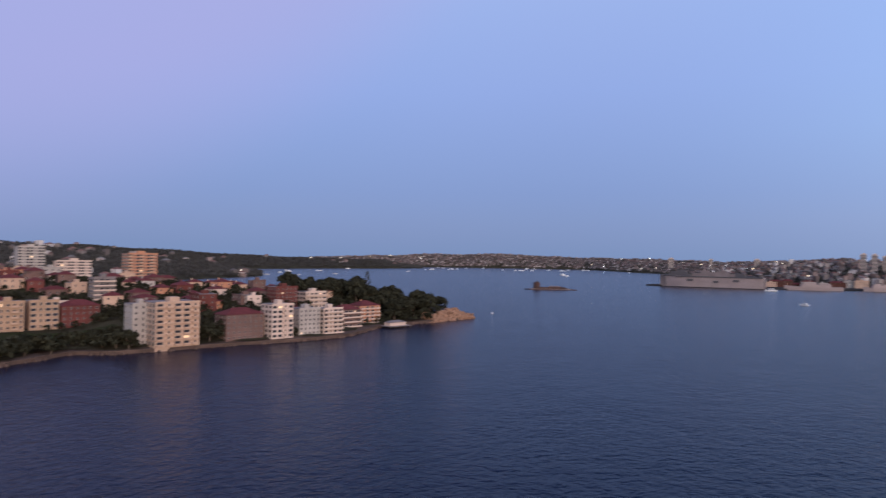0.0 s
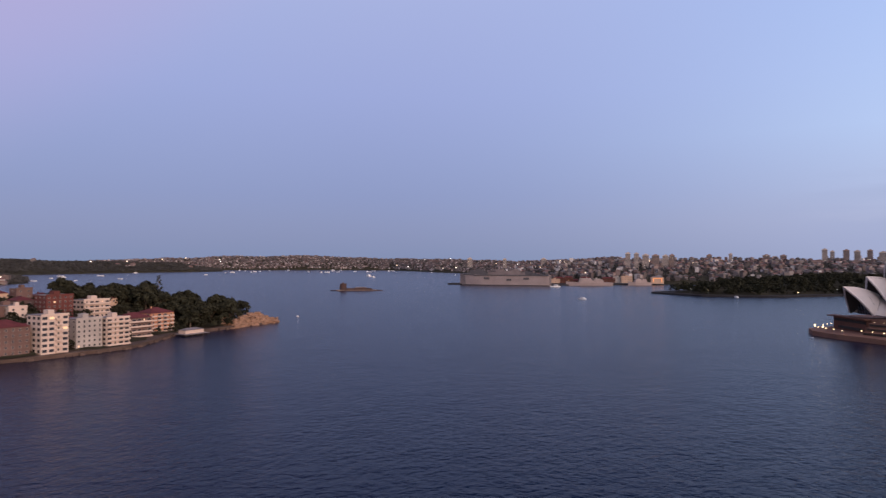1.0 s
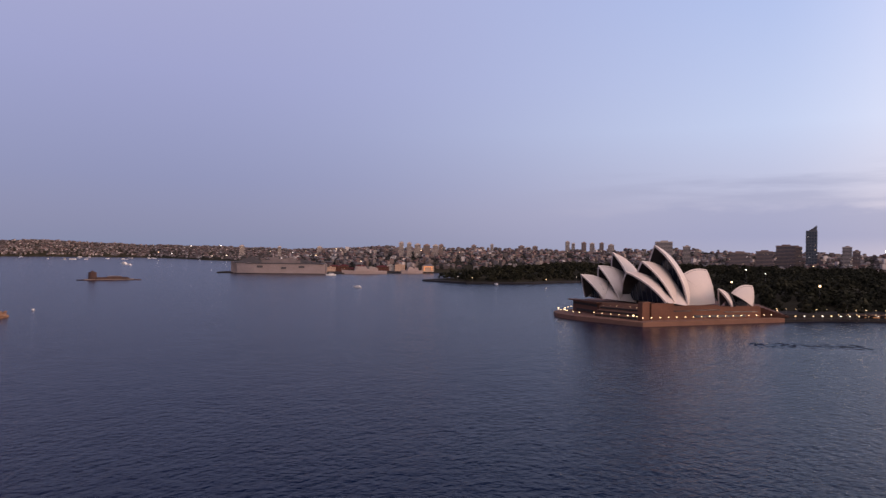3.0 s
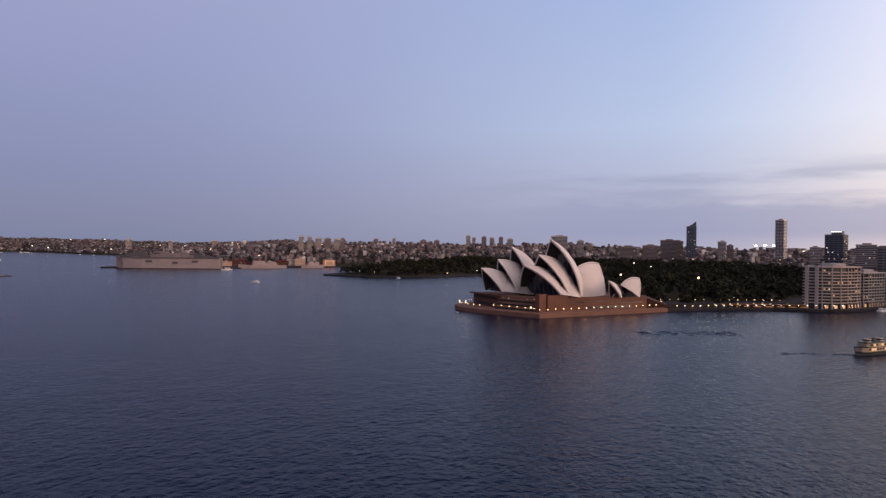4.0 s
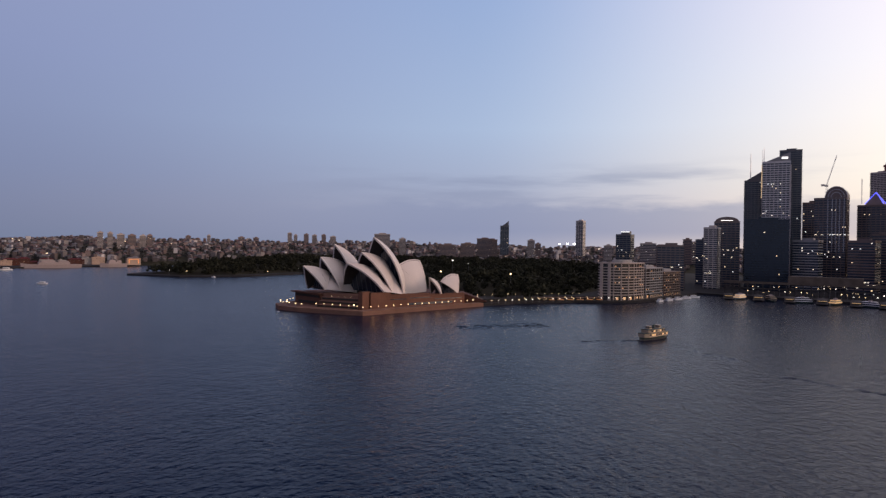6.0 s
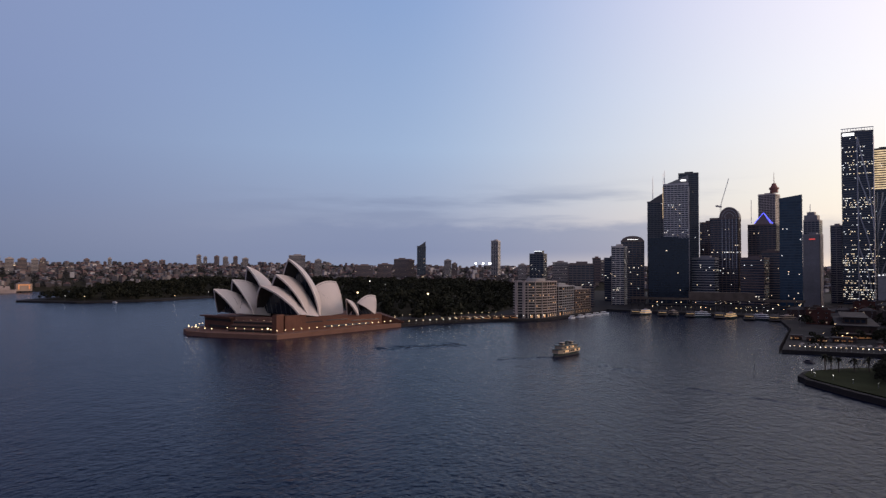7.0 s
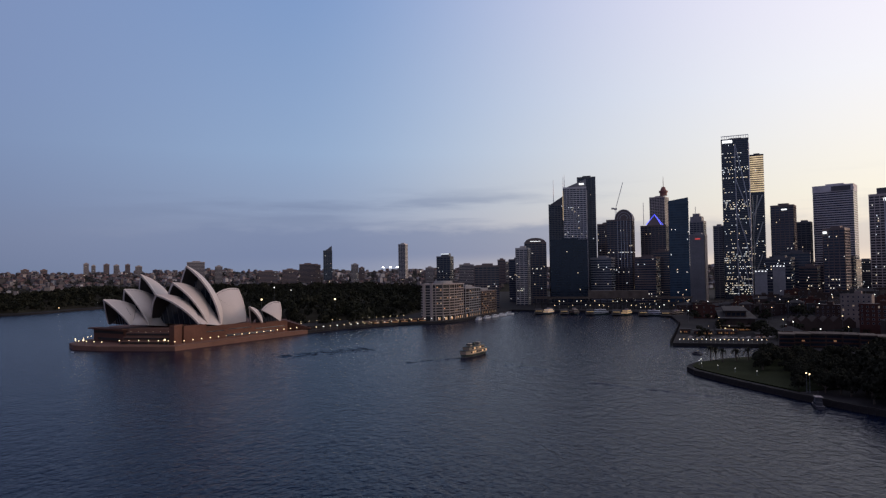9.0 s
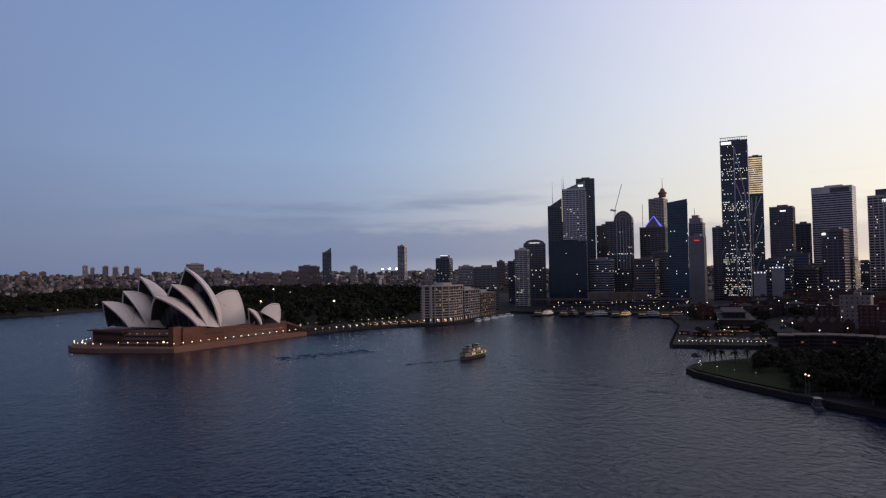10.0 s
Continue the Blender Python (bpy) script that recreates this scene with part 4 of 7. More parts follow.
on_tower(t, "dark_cap", Solid().box(-19, 14, -14, 14, 158, 168), [DARK[0]])
# two blank pale shafts with a row of lamps along the roof
for b, dist, z1 in ((198.47, 960, 52.0), (199.76, 980, 58.5)):
    t = tower("office_block", "short blank pale tower with white lamps along its roof", b, dist, 15, 12, z1, (GREY[0], GREY[0]), lit=0.0, seed=3, floor=14.0, bays=False)
    for k in range(4):
        on_tower(t, "roof_lamp", Solid().box(-6.6 + 4 * k, -5.2 + 4 * k, 5.4, 6.4, z1 - 0.6, z1 + 0.8), [SIGN], "bright white lamp")

# tower crane
cr = empty("tower_crane", *spot(187.35, 1200), 140)
cr.matrix_world = pose(*spot(187.35, 1200), 140, 0, 0, -187.35 + 180)
tagged(cr, "white luffing tower crane over the office roofs", "crane")
s = Solid()
for q in (-1, 1):
    for w_ in (-1, 1):
        s.bar((q, w_, 0), (q, w_, 28), 0.25)
for k in range(8):
    s.bar((-1, 1, 3.4 * k), (1, 1, 3.4 * k + 3.4), 0.15).bar((1, -1, 3.4 * k), (1, 1, 3.4 * k + 3.4), 0.15)
part("mast", s, [STEEL], cr)
s = Solid()
for q in (-0.9, 0.9):
    s.bar((0, q, 30), (-13, q, 76), 0.55)
for k in range(10):
    a, b = k / 10, (k + 1) / 10
    s.bar((-13 * a, -0.9, 30 + 46 * a), (-13 * b, 0.9, 30 + 46 * b), 0.18)
part("jib", s, [STEEL], cr, "steep lattice jib")
part("cab", Solid().box(-2, 3, -1.5, 1.5, 27, 30).box(3, 8, -1.5, 1.5, 28, 31), [PALE[0]], cr)


# ---- the peninsula's buildings ----
CREAM = material("cream_render", (0.44, 0.30, 0.215), 0.9, vary=0.12, scale=0.1, fine=1.0)
WHITE = material("white_render", (0.52, 0.40, 0.33), 0.9, vary=0.1, scale=0.1, fine=1.0)
BRICK = material("red_brick", (0.11, 0.034, 0.028), 0.9, gloss=0.25, vary=0.2, scale=0.1, fine=2.0)
BROWNBRICK = material("brown_brick", (0.135, 0.082, 0.07), 0.9, gloss=0.25, vary=0.2, scale=0.1, fine=2.0)
YELLOW = material("yellow_render", (0.34, 0.225, 0.15), 0.9, gloss=0.25, vary=0.15, scale=0.1, fine=1.0)
OCHRE = material("ochre_brick", (0.40, 0.19, 0.11), 0.9, vary=0.15, scale=0.1, fine=2.0)
GREYRENDER = material("grey_render", (0.34, 0.30, 0.27), 0.9, vary=0.15, scale=0.1, fine=1.0)
TERRACOTTA = material("terracotta_tiles", (0.095, 0.022, 0.024), 0.9, gloss=0.25, vary=0.25, scale=0.2, fine=2.0, bump=0.3)
SLATE = material("grey_roofing", (0.16, 0.14, 0.14), 0.8, gloss=0.25, vary=0.2, scale=0.1, fine=1.5)
WINFRAME = material("weathered_window_frames", (0.32, 0.28, 0.25), 0.6, vary=0.05)
PANE = material("window_glass", (0.03, 0.03, 0.04), 0.1, vary=0.2)
LITPANE = material("lit_window_glass", (1.0, 0.72, 0.42), 0.4, vary=0.1, emit=0.12)


def window_mesh(w, h, pane):
    """A frame with its pane set back in it, as one piece."""
    def ring(a, b, y):
        return [(-a, y, -b), (a, y, -b), (a, y, b), (-a, y, b)]
    v = ring(w / 2, h / 2, -0.04) + ring(w / 2, h / 2, 0.14) + ring(w / 2 - 0.12, h / 2 - 0.12, 0.14) + ring(w / 2 - 0.12, h / 2 - 0.12, 0.03)
    s = Solid()
    s.add(v, [(4 * r + i, 4 * r + (i + 1) % 4, 4 * r + 4 + (i + 1) % 4, 4 * r + 4 + i) for r in range(3) for i in range(4)] + [(12, 13, 14, 15)])
    s.m[-1] = 1
    s.f = [tuple(reversed(q)) for q in s.f]
    return s.mesh("window", [WINFRAME, pane])


WIN = {k: (window_mesh(w, h, PANE), window_mesh(w, h, LITPANE)) for k, (w, h) in {"small": (1.5, 1.5), "wide": (3.2, 1.9), "tall": (1.2, 2.0), "loggia": (3.9, 2.3)}.items()}
BALCONY = {m: Solid().box(-2.1, 2.1, 0, 1.7, -0.2, 0).box(-2.1, 2.1, 1.55, 1.7, 0, 1.0).box(-2.1, -1.95, 0, 1.6, 0, 1.0).box(1.95, 2.1, 0, 1.6, 0, 1.0).mesh("balcony", [mt])
           for m, mt in (("white", WHITE), ("cream", CREAM), ("brown", BROWNBRICK))}


def block(name, label, bearing, dist, width, deep, z0, z1, wall, roof="flat", kind="small", facing=232.0, bay=3.6, floor=3.1, balcony="", roofmat=None, lit=0.02, seed=1, place=None, group="", category="building", sink=8.0):
    """A house or block of flats: walls, roof, a window for each bay and floor, balconies where it has them."""
    n = axis_of(facing)
    x, y = place if place else spot(bearing, dist)
    x, y = x - n.x * deep / 2, y - n.y * deep / 2
    e = empty(name, x, y, z0, 180 - (facing - 180))
    e.matrix_world = pose(x, y, z0, 0, 0, -facing)
    tagged(e, label, category, group)
    h = z1 - z0
    w, d = width / 2, deep / 2
    rnd = random.Random(seed)
    roofmat = roofmat or (TERRACOTTA if roof == "hip" else SLATE)
    rh = min(width, deep) * 0.24 if roof == "hip" else 0
    s = Solid().box(-w, w, -d, d, -sink, h - rh)
    part("wall", s, [wall], e)
    if roof == "hip":
        top = part("roof", Solid().hip(-w, w, -d, d, h - rh, rh), [roofmat], e, "hipped tiled roof")
        part("chimney", Solid().box(w * 0.3, w * 0.3 + 0.9, -0.5, 0.5, h - rh * 0.8, h + 0.8), [wall], top)
    else:
        top = part("roof", Solid().box(-w - 0.2, w + 0.2, -d - 0.2, d + 0.2, h, h + 0.35), [roofmat], e, "flat roof")
        part("parapet", Solid().box(-w - 0.25, w + 0.25, d - 0.05, d + 0.28, h - 0.3, h + 0.9), [wall], e)
        part("lift_house", Solid().box(-w * 0.3, w * 0.15, -d * 0.4, d * 0.3, h + 0.3, h + 3.0), [wall], top)
    floors = max(1, int((h - rh) / floor))
    # windows go on the front and on the flank that looks over the harbour
    over = Vector((-x, -y, 0)).normalized()
    flanks = (over.dot(axis_of(facing + 90)) > 0.25, over.dot(axis_of(facing - 90)) > 0.25)
    cols = max(1, int(width / bay))
    side = max(1, int(deep / (bay * 1.2)))
    for f in range(floors):
        z = (f + 0.5) * (h - rh) / floors
        for c in range(cols):
            u = -w + (c + 0.5) * width / cols
            dark, glow = WIN[kind if (c + seed) % 3 else "tall"]
            part("window", glow if rnd.random() < lit else dark, None, e, at=Matrix.Translation((u, d, z)))
            if balcony and (c % 3 == 1 or balcony.endswith("all")):
                part("balcony", BALCONY[balcony.split("_")[0]], None, e, at=Matrix.Translation((u, d, z - 1.3)))
        for c in range(side):
            u = -d + (c + 0.5) * deep / side
            dark, glow = WIN[kind]
            for q, on in ((1, flanks[0]), (-1, flanks[1])):
                if on:
                    part("window", dark, None, e, at=Matrix.Translation((w * q, u, z)) @ Matrix.Rotation(radians(-90 * q), 4, "Z"))
    return e


FLATS = "flats along the peninsula's shore"
block("apartment_block", "cream waterfront apartment block with recessed balconies", 73.1, 446, 28, 24, 3, 30.5, CREAM, kind="loggia", bay=4.7, floor=3.3, balcony="cream_all", group=FLATS, seed=3, lit=0.03)
block("apartment_block", "pale set-back wing beside the cream waterfront block", 70.5, 455, 13, 16, 3, 29, GREYRENDER, floor=3.3, bay=4.2, group=FLATS, seed=5, lit=0.0)
block("apartment_block", "brown brick flats with red tiled roof", 78.4, 470, 28, 18, 2.6, 24.5, BROWNBRICK, "hip", group=FLATS, seed=4, lit=0.04)
block("apartment_block", "narrow white apartment tower on the sea wall", 81.5, 475, 17, 16, 2.6, 26.5, WHITE, kind="wide", group=FLATS, seed=5, balcony="white")
block("apartment_block", "grey flats with a flat roof on the shore", 83.8, 492, 18, 16, 2.6, 22, GREYRENDER, group=FLATS, seed=6)
block("apartment_block", "white flats with full rows of balconies", 85.8, 500, 17, 15, 2.6, 21.5, WHITE, kind="wide", balcony="white_all", group=FLATS, seed=7)
block("apartment_block", "pink-brown flats with a red hipped roof", 87.3, 540, 21, 16, 2.6, 21.5, BROWNBRICK, "hip", kind="wide", balcony="white_all", group=FLATS, seed=8)
block("apartment_block", "ochre flats with white balconies and red roof", 89.0, 577, 22, 18, 2.6, 22.5, OCHRE, "hip", kind="wide", balcony="white_all", group=FLATS, seed=9, bay=4.8)
block("apartment_block", "red brick flats above the shore row", 81.8, 560, 20, 16, 12, 35, BRICK, group=FLATS, seed=10)
block("apartment_block", "low white flats with long balconies", 84.3, 578, 21, 15, 12, 30, WHITE, kind="wide", balcony="white_all", group=FLATS, seed=11)
block("apartment_block", "yellow rendered flats above the lawn", 61.4, 500, 18, 14, 10.5, 29, YELLOW, balcony="cream", group=FLATS, seed=12)
block("apartment_block", "pale yellow flats above the lawn", 63.7, 505, 17, 14, 10.5, 29, YELLOW, kind="wide", group=FLATS, seed=13, lit=0.0)
block("apartment_block", "dark red brick flats above the lawn", 66.1, 510, 24, 16, 11, 29, BRICK, "hip", group=FLATS, seed=14)
block("apartment_block", "ochre brick high block on the hill", 70.4, 720, 28, 20, 30, 61.5, OCHRE, kind="wide", balcony="cream", group=FLATS, seed=15, bay=3.2, lit=0.04)
block("apartment_block", "pale stepped high block on the hill", 62.8, 850, 26, 20, 36, 68, GREYRENDER, kind="wide", group=FLATS, seed=16)
block("apartment_block", "long low white block on the hill", 65.6, 850, 36, 16, 36, 52.5, WHITE, kind="wide", group=FLATS, seed=17)
block("apartment_block", "black and white modern block", 67.7, 580, 16, 14, 24, 42, SLATE, kind="wide", balcony="white_all", group=FLATS, seed=18)

HOUSES = "red-roofed houses on the slope"
rng = random.Random(11)
taken = [(ob.location.x, ob.location.y, 15) for ob in scene.objects if ob.get("group") == FLATS]
count = 0
for k in range(4000):
    b, dist = rng.uniform(58.5, 92), rng.uniform(460, 980)
    x, y = spot(b, dist)
    d = inside(KIRRI, x, y)
    if d < 18 or (b > 82 and dist > 620) or b > 86.5 or (b < 70 and dist < 535):
        continue
    if any((x - p) ** 2 + (y - q) ** 2 < (r + 6.5) ** 2 for p, q, r in taken):
        continue
    taken.append((x, y, 7.5))
    z = kirri_height(x, y, d)
    wall, wn = rng.choice(((WHITE, "white"), (CREAM, "cream"), (BRICK, "red brick"), (BROWNBRICK, "brown brick"), (GREYRENDER, "grey rendered"), (BROWNBRICK, "brown brick"), (BRICK, "red brick"), (OCHRE, "ochre brick")))
    hip = rng.random() < 0.75
    w, dp, h = rng.uniform(11, 17), rng.uniform(10, 14), rng.choice((7, 8, 9, 10, 12))
    block("house", wn + (" house with a red hipped tile roof" if hip else " house with a flat grey roof"), 0, 0, w, dp, z, z + h, wall, "hip" if hip else "flat", facing=232 + rng.choice((0, 0, 90, -12, 10)), bay=5.0,
          place=(x, y), group=HOUSES, category="house", seed=k, lit=0.03, floor=3.4, sink=5.0)
    count += 1
    if count >= 120:
        break

# boatshed and jetty under the ochre flats
x, y = 566, -12
e = empty("boat_shed", x, y, 0)
e.matrix_world = pose(x, y, 0, 0, 0, -232)
tagged(e, "low white boat shed on a timber jetty", "boat shed")
part("deck", Solid().box(-12, 12, -6, 8, 1.6, 2.0), [SLATE], e)
part("wall", Solid().box(-9, 9, -4, 4, 2.0, 4.8), [WHITE], e)
part("roof", Solid().hip(-9, 9, -4, 4, 4.8, 1.6), [SLATE], e)
for k in range(5):
    part("pile", Solid().tube(-11 + 5.5 * k, 7.4, -2, 2.4, 0.25, 0.25, 6), [BARK], e)

# rocky point
rng = random.Random(4)
for k in range(120):
    t = rng.random() ** 0.8
    x, y = 610 + 56 * t + rng.uniform(-7, 7), -50 - 42 * t + rng.uniform(-11, 12)
    d = inside(KIRRI, x, y)
    if d < -2.5:
        continue
    s = Solid()
    r = rng.uniform(3.2, 5.8) * (1 - 0.3 * t)
    z, dx, dy = -9.0, 0.0, 0.0
    for j in range(rng.choice((2, 2, 3))):
        n = 9
        ang = sorted(rng.uniform(0, 6.28) for _ in range(n))
        q = r * rng.uniform(0.75, 1.1) * (1 - 0.12 * j)
        top = z + rng.uniform(0.7, 1.9) + (8.7 if j == 0 else 0)
        s.prism([(dx + 1.5 * q * math.cos(a) * rng.uniform(0.85, 1.1), dy + q * math.sin(a) * rng.uniform(0.85, 1.1)) for a in ang], z, top, taper=rng.uniform(0.82, 1.02))
        z, dx, dy = top - 0.1, dx + rng.uniform(-0.9, 0.9), dy + rng.uniform(-0.9, 0.9)
    ob = tagged(new("boulder", s.mesh("boulder", [ROCK])), "layered orange sandstone ledge at the water's edge", "rock", "ledges of the point")
    ob.matrix_world = pose(x, y, 0.2 + 0.62 * min(12, max(0, d)), 0, rng.uniform(-3, 3), 128 + rng.uniform(-25, 25))
rng = random.Random(5)
for k in range(len(KIRRI[1:16])):
    a, b = KIRRI[1 + k], KIRRI[2 + k]
    for i in range(max(2, int(math.hypot(b[0] - a[0], b[1] - a[1]) / 5))):
        t = rng.random()
        r = rng.uniform(0.8, 2.2)
        s = Solid()
        c = [(math.cos(j * 1.05 + rng.uniform(-.3, .3)) * r * 1.4, math.sin(j * 1.05 + rng.uniform(-.3, .3)) * r) for j in range(6)]
        s.prism(c, -1.5, r * 0.6, taper=0.65)
        ob = tagged(new("boulder", s.mesh("boulder", [STONE])), "low sandstone rock along the sea wall", "rock", "rocks along the shore")
        ob.matrix_world = pose(a[0] + (b[0] - a[0]) * t - 0.8, a[1] + (b[1] - a[1]) * t - 0.8, 0.4, 0, 0, rng.uniform(0, 360))

LAWN = [spot(57, 462), spot(62, 462), spot(66, 468), spot(68.8, 482), spot(68.6, 496), spot(62, 497), spot(57, 497)]
mound("lawn_kirribilli", LAWN, lambda x, y, d: kirri_height(x, y, inside(KIRRI, x, y)) + 0.5, GRASS, "sloping dark green harbour-side lawn", 4.0)


# ---- trees ----
def leaf_cloud(rng, lobes, count, size):
    """Small leaf clumps spread over rounded lobes; lobes are (x, y, z, r)."""
    n = len(lobes)
    lob = np.array(lobes)
    pick = rng.integers(0, n, count)
    d = rng.normal(size=(count, 3))
    d /= np.linalg.norm(d, axis=1)[:, None]
    d[:, 2] = np.where(d[:, 2] < -0.45, -d[:, 2], d[:, 2])
    rad = lob[pick, 3] * rng.uniform(0.72, 1.1, count)
    c = lob[pick, :3] + d * rad[:, None] * np.array([1, 1, 0.75])
    a = rng.normal(size=(count, 3))
    a /= np.linalg.norm(a, axis=1)[:, None]
    a = a - d * (a * d).sum(1)[:, None] * 0.6
    b = np.cross(d + 0.4 * rng.normal(size=(count, 3)), a)
    b /= np.linalg.norm(b, axis=1)[:, None] + 1e-6
    sz = size * rng.uniform(0.6, 1.3, count)[:, None]
    q = np.stack([c - a * sz, c + b * sz * 0.7 - d * sz * 0.2, c + a * sz, c - b * sz * 0.7 - d * sz * 0.2], 1)
    return q.reshape(-1, 3)


def cloud_mesh(name, pts, mat):
    n = len(pts) // 4
    me = bpy.data.meshes.new(name)
    me.vertices.add(len(pts))
    me.vertices.foreach_set("co", np.ascontiguousarray(pts, dtype=np.float32).ravel())
    me.loops.add(n * 4)
    me.loops.foreach_set("vertex_index", np.arange(n * 4, dtype=np.int32))
    me.polygons.add(n)
    me.polygons.foreach_set("loop_start", np.arange(n, dtype=np.int32) * 4)
    me.update(calc_edges=True)
    me.materials.append(mat)
    return me


def lobes_of(rng, h, w):
    out = [(0, 0, h * 0.68, w * 0.30)]
    for k in range(8):
        a = 2 * math.pi * k / 8 + rng.uniform(-0.4, 0.4)
        r = w * rng.uniform(0.20, 0.36)
        out.append((r * math.cos(a), r * math.sin(a), h * rng.uniform(0.28, 0.82), w * rng.uniform(0.16, 0.27)))
    out.append((w * rng.uniform(-.1, .1), w * rng.uniform(-.1, .1), h * 0.86, w * 0.17))
    return out


TREEKIT = []
for k in range(5):
    rg = np.random.default_rng(20 + k)
    lb = lobes_of(rg, 12.0, 13.0)
    crown = cloud_mesh("crown", leaf_cloud(rg, lb, 900, 0.75), LEAF)
    s = Solid().bar((0, 0, -2), (0.2, 0, 4.5), 0.55, r1=0.38, n=7)
    for q in lb[1:7]:
        s.bar((0.2, 0, 3.6), (q[0] * 0.85, q[1] * 0.85, q[2]), 0.24, r1=0.08)
    TREEKIT.append((s.mesh("trunk", [BARK]), crown))


def tree(x, y, z, scale=1.0, kit=0, label="broad dark green tree with an uneven crown", group="trees", tall=1.0, turn=0.0):
    e = empty("tree", x, y, z)
    e.matrix_world = pose(x, y, z, 0, 0, turn) @ Matrix.Diagonal((scale, scale, scale * tall, 1))
    tagged(e, label, "tree", group)
    t, c = TREEKIT[kit % 5]
    part("trunk", t, None, e)
    part("crown", c, None, e)
    return e


rng = random.Random(8)
n = 0
for k in range(3000):
    x, y = rng.uniform(540, 740), rng.uniform(-75, 110)
    d = inside(KIRRI, x, y)
    b = math.degrees(math.atan2(x, y))
    if d < 5 or b < 81.5 or (b < 90.6 and math.hypot(x, y) < 610) or math.hypot(x - 640, y + 74) < 20:
        continue
    if any(ob_ and (x - ob_[0]) ** 2 + (y - ob_[1]) ** 2 < 42 for ob_ in taken[-400:]):
        continue
    taken.append((x, y, 3))
    tree(x, y, kirri_height(x, y, d), rng.uniform(1.2, 1.75), rng.randrange(5), group="trees on the point", turn=rng.uniform(0, 360), tall=rng.uniform(0.9, 1.2))
    n += 1
    if n >= 95:
        break
# trees among the houses and along the shore
n = 0
for k in range(3000):
    b, dist = rng.uniform(58, 86), rng.uniform(425, 950)
    x, y = spot(b, dist)
    d = inside(KIRRI, x, y)
    if d < 4 or inside(LAWN, x, y) > -3 or any((x - p) ** 2 + (y - q) ** 2 < (r * 0.72 + 2) ** 2 for p, q, r in taken):
        continue
    if dist < 460 and b > 70.5:
        continue
    taken.append((x, y, 4))
    tree(x, y, kirri_height(x, y, d), rng.uniform(0.4, 0.78), rng.randrange(5), group="trees between the houses", turn=rng.uniform(0, 360))
    n += 1
    if n >= 110:
        break
for b, dist, sc in ((75.6, 462, 1.1), (76.4, 470, 1.2), (77.0, 480, 1.0), (69.5, 444, 1.0), (68.6, 446, 0.9), (67.6, 450, 0.8), (64.2, 440, 0.7), (62.5, 436, 0.7)):
    x, y = spot(b, dist)
    tree(x, y, 2.5, sc, int(dist), group="trees along the shore", turn=dist)
# a tall pine on the point
e = empty("pine_tree", *spot(88.7, 640), 24)
tagged(e, "tall dark layered pine above the other trees", "tree")
part("trunk", Solid().bar((0, 0, -2), (0, 0, 24), 0.5, r1=0.12, n=7), [BARK], e)
rg = np.random.default_rng(3)
part("crown", cloud_mesh("crown", leaf_cloud(rg, [(math.cos(k * 2.4) * (4.2 - k * 0.17), math.sin(k * 2.4) * (4.2 - k * 0.17), 7 + k * 0.8, 1.3 - 0.03 * k) for k in range(21)], 900, 0.6), LEAF), None, e)


def forest(name, label, spots, seed, per=110, size=1.5, wide=12.0, leaf=None):
    """Many far trees as one wood."""
    rg = np.random.default_rng(seed)
    pts = []
    kits = [leaf_cloud(np.random.default_rng(seed + j), lobes_of(np.random.default_rng(seed + j), 12.0, wide), per, size) for j in range(6)]
    for x, y, z, sc in spots:
        a = rg.uniform(0, 6.28)
        c, s_ = math.cos(a), math.sin(a)
        q = kits[rg.integers(0, 6)] * sc
        pts.append(np.stack([q[:, 0] * c - q[:, 1] * s_ + x, q[:, 0] * s_ + q[:, 1] * c + y, q[:, 2] + z - 1.0 * sc], 1))
    ob = new(name, cloud_mesh(name, np.concatenate(pts), leaf or LEAF))
    return tagged(ob, label, "wood", kind="stuff")


rng = random.Random(31)
spots = []
while len(spots) < 1350:
    x, y = rng.uniform(150, 1150), rng.uniform(-1600, -655)
    d = inside(GARDEN, x, y)
    if d < 8:
        continue
    if math.hypot(x - 400, y + 660) < 60:
        continue
    dd = math.hypot(x, y)
    spots.append((x, y, garden_height(x, y, d), rng.uniform(1.0, 1.7)))
forest("garden_wood", "dense dark trees of the waterside gardens", spots, 50)


def hill_place(key, b, k, seed):
    b0, b1, near, ridge, far, top = RANGES[key]
    n_, r_, t_ = near(b), ridge(b), top(b)
    d = n_ + (r_ - n_) * k
    x, y = spot(b, d)
    h = -1.0 + (t_ + 1) * k ** 0.7 + t_ * 0.10 * noise.noise((x / 220, y / 220, seed)) * k
    return x, y, h


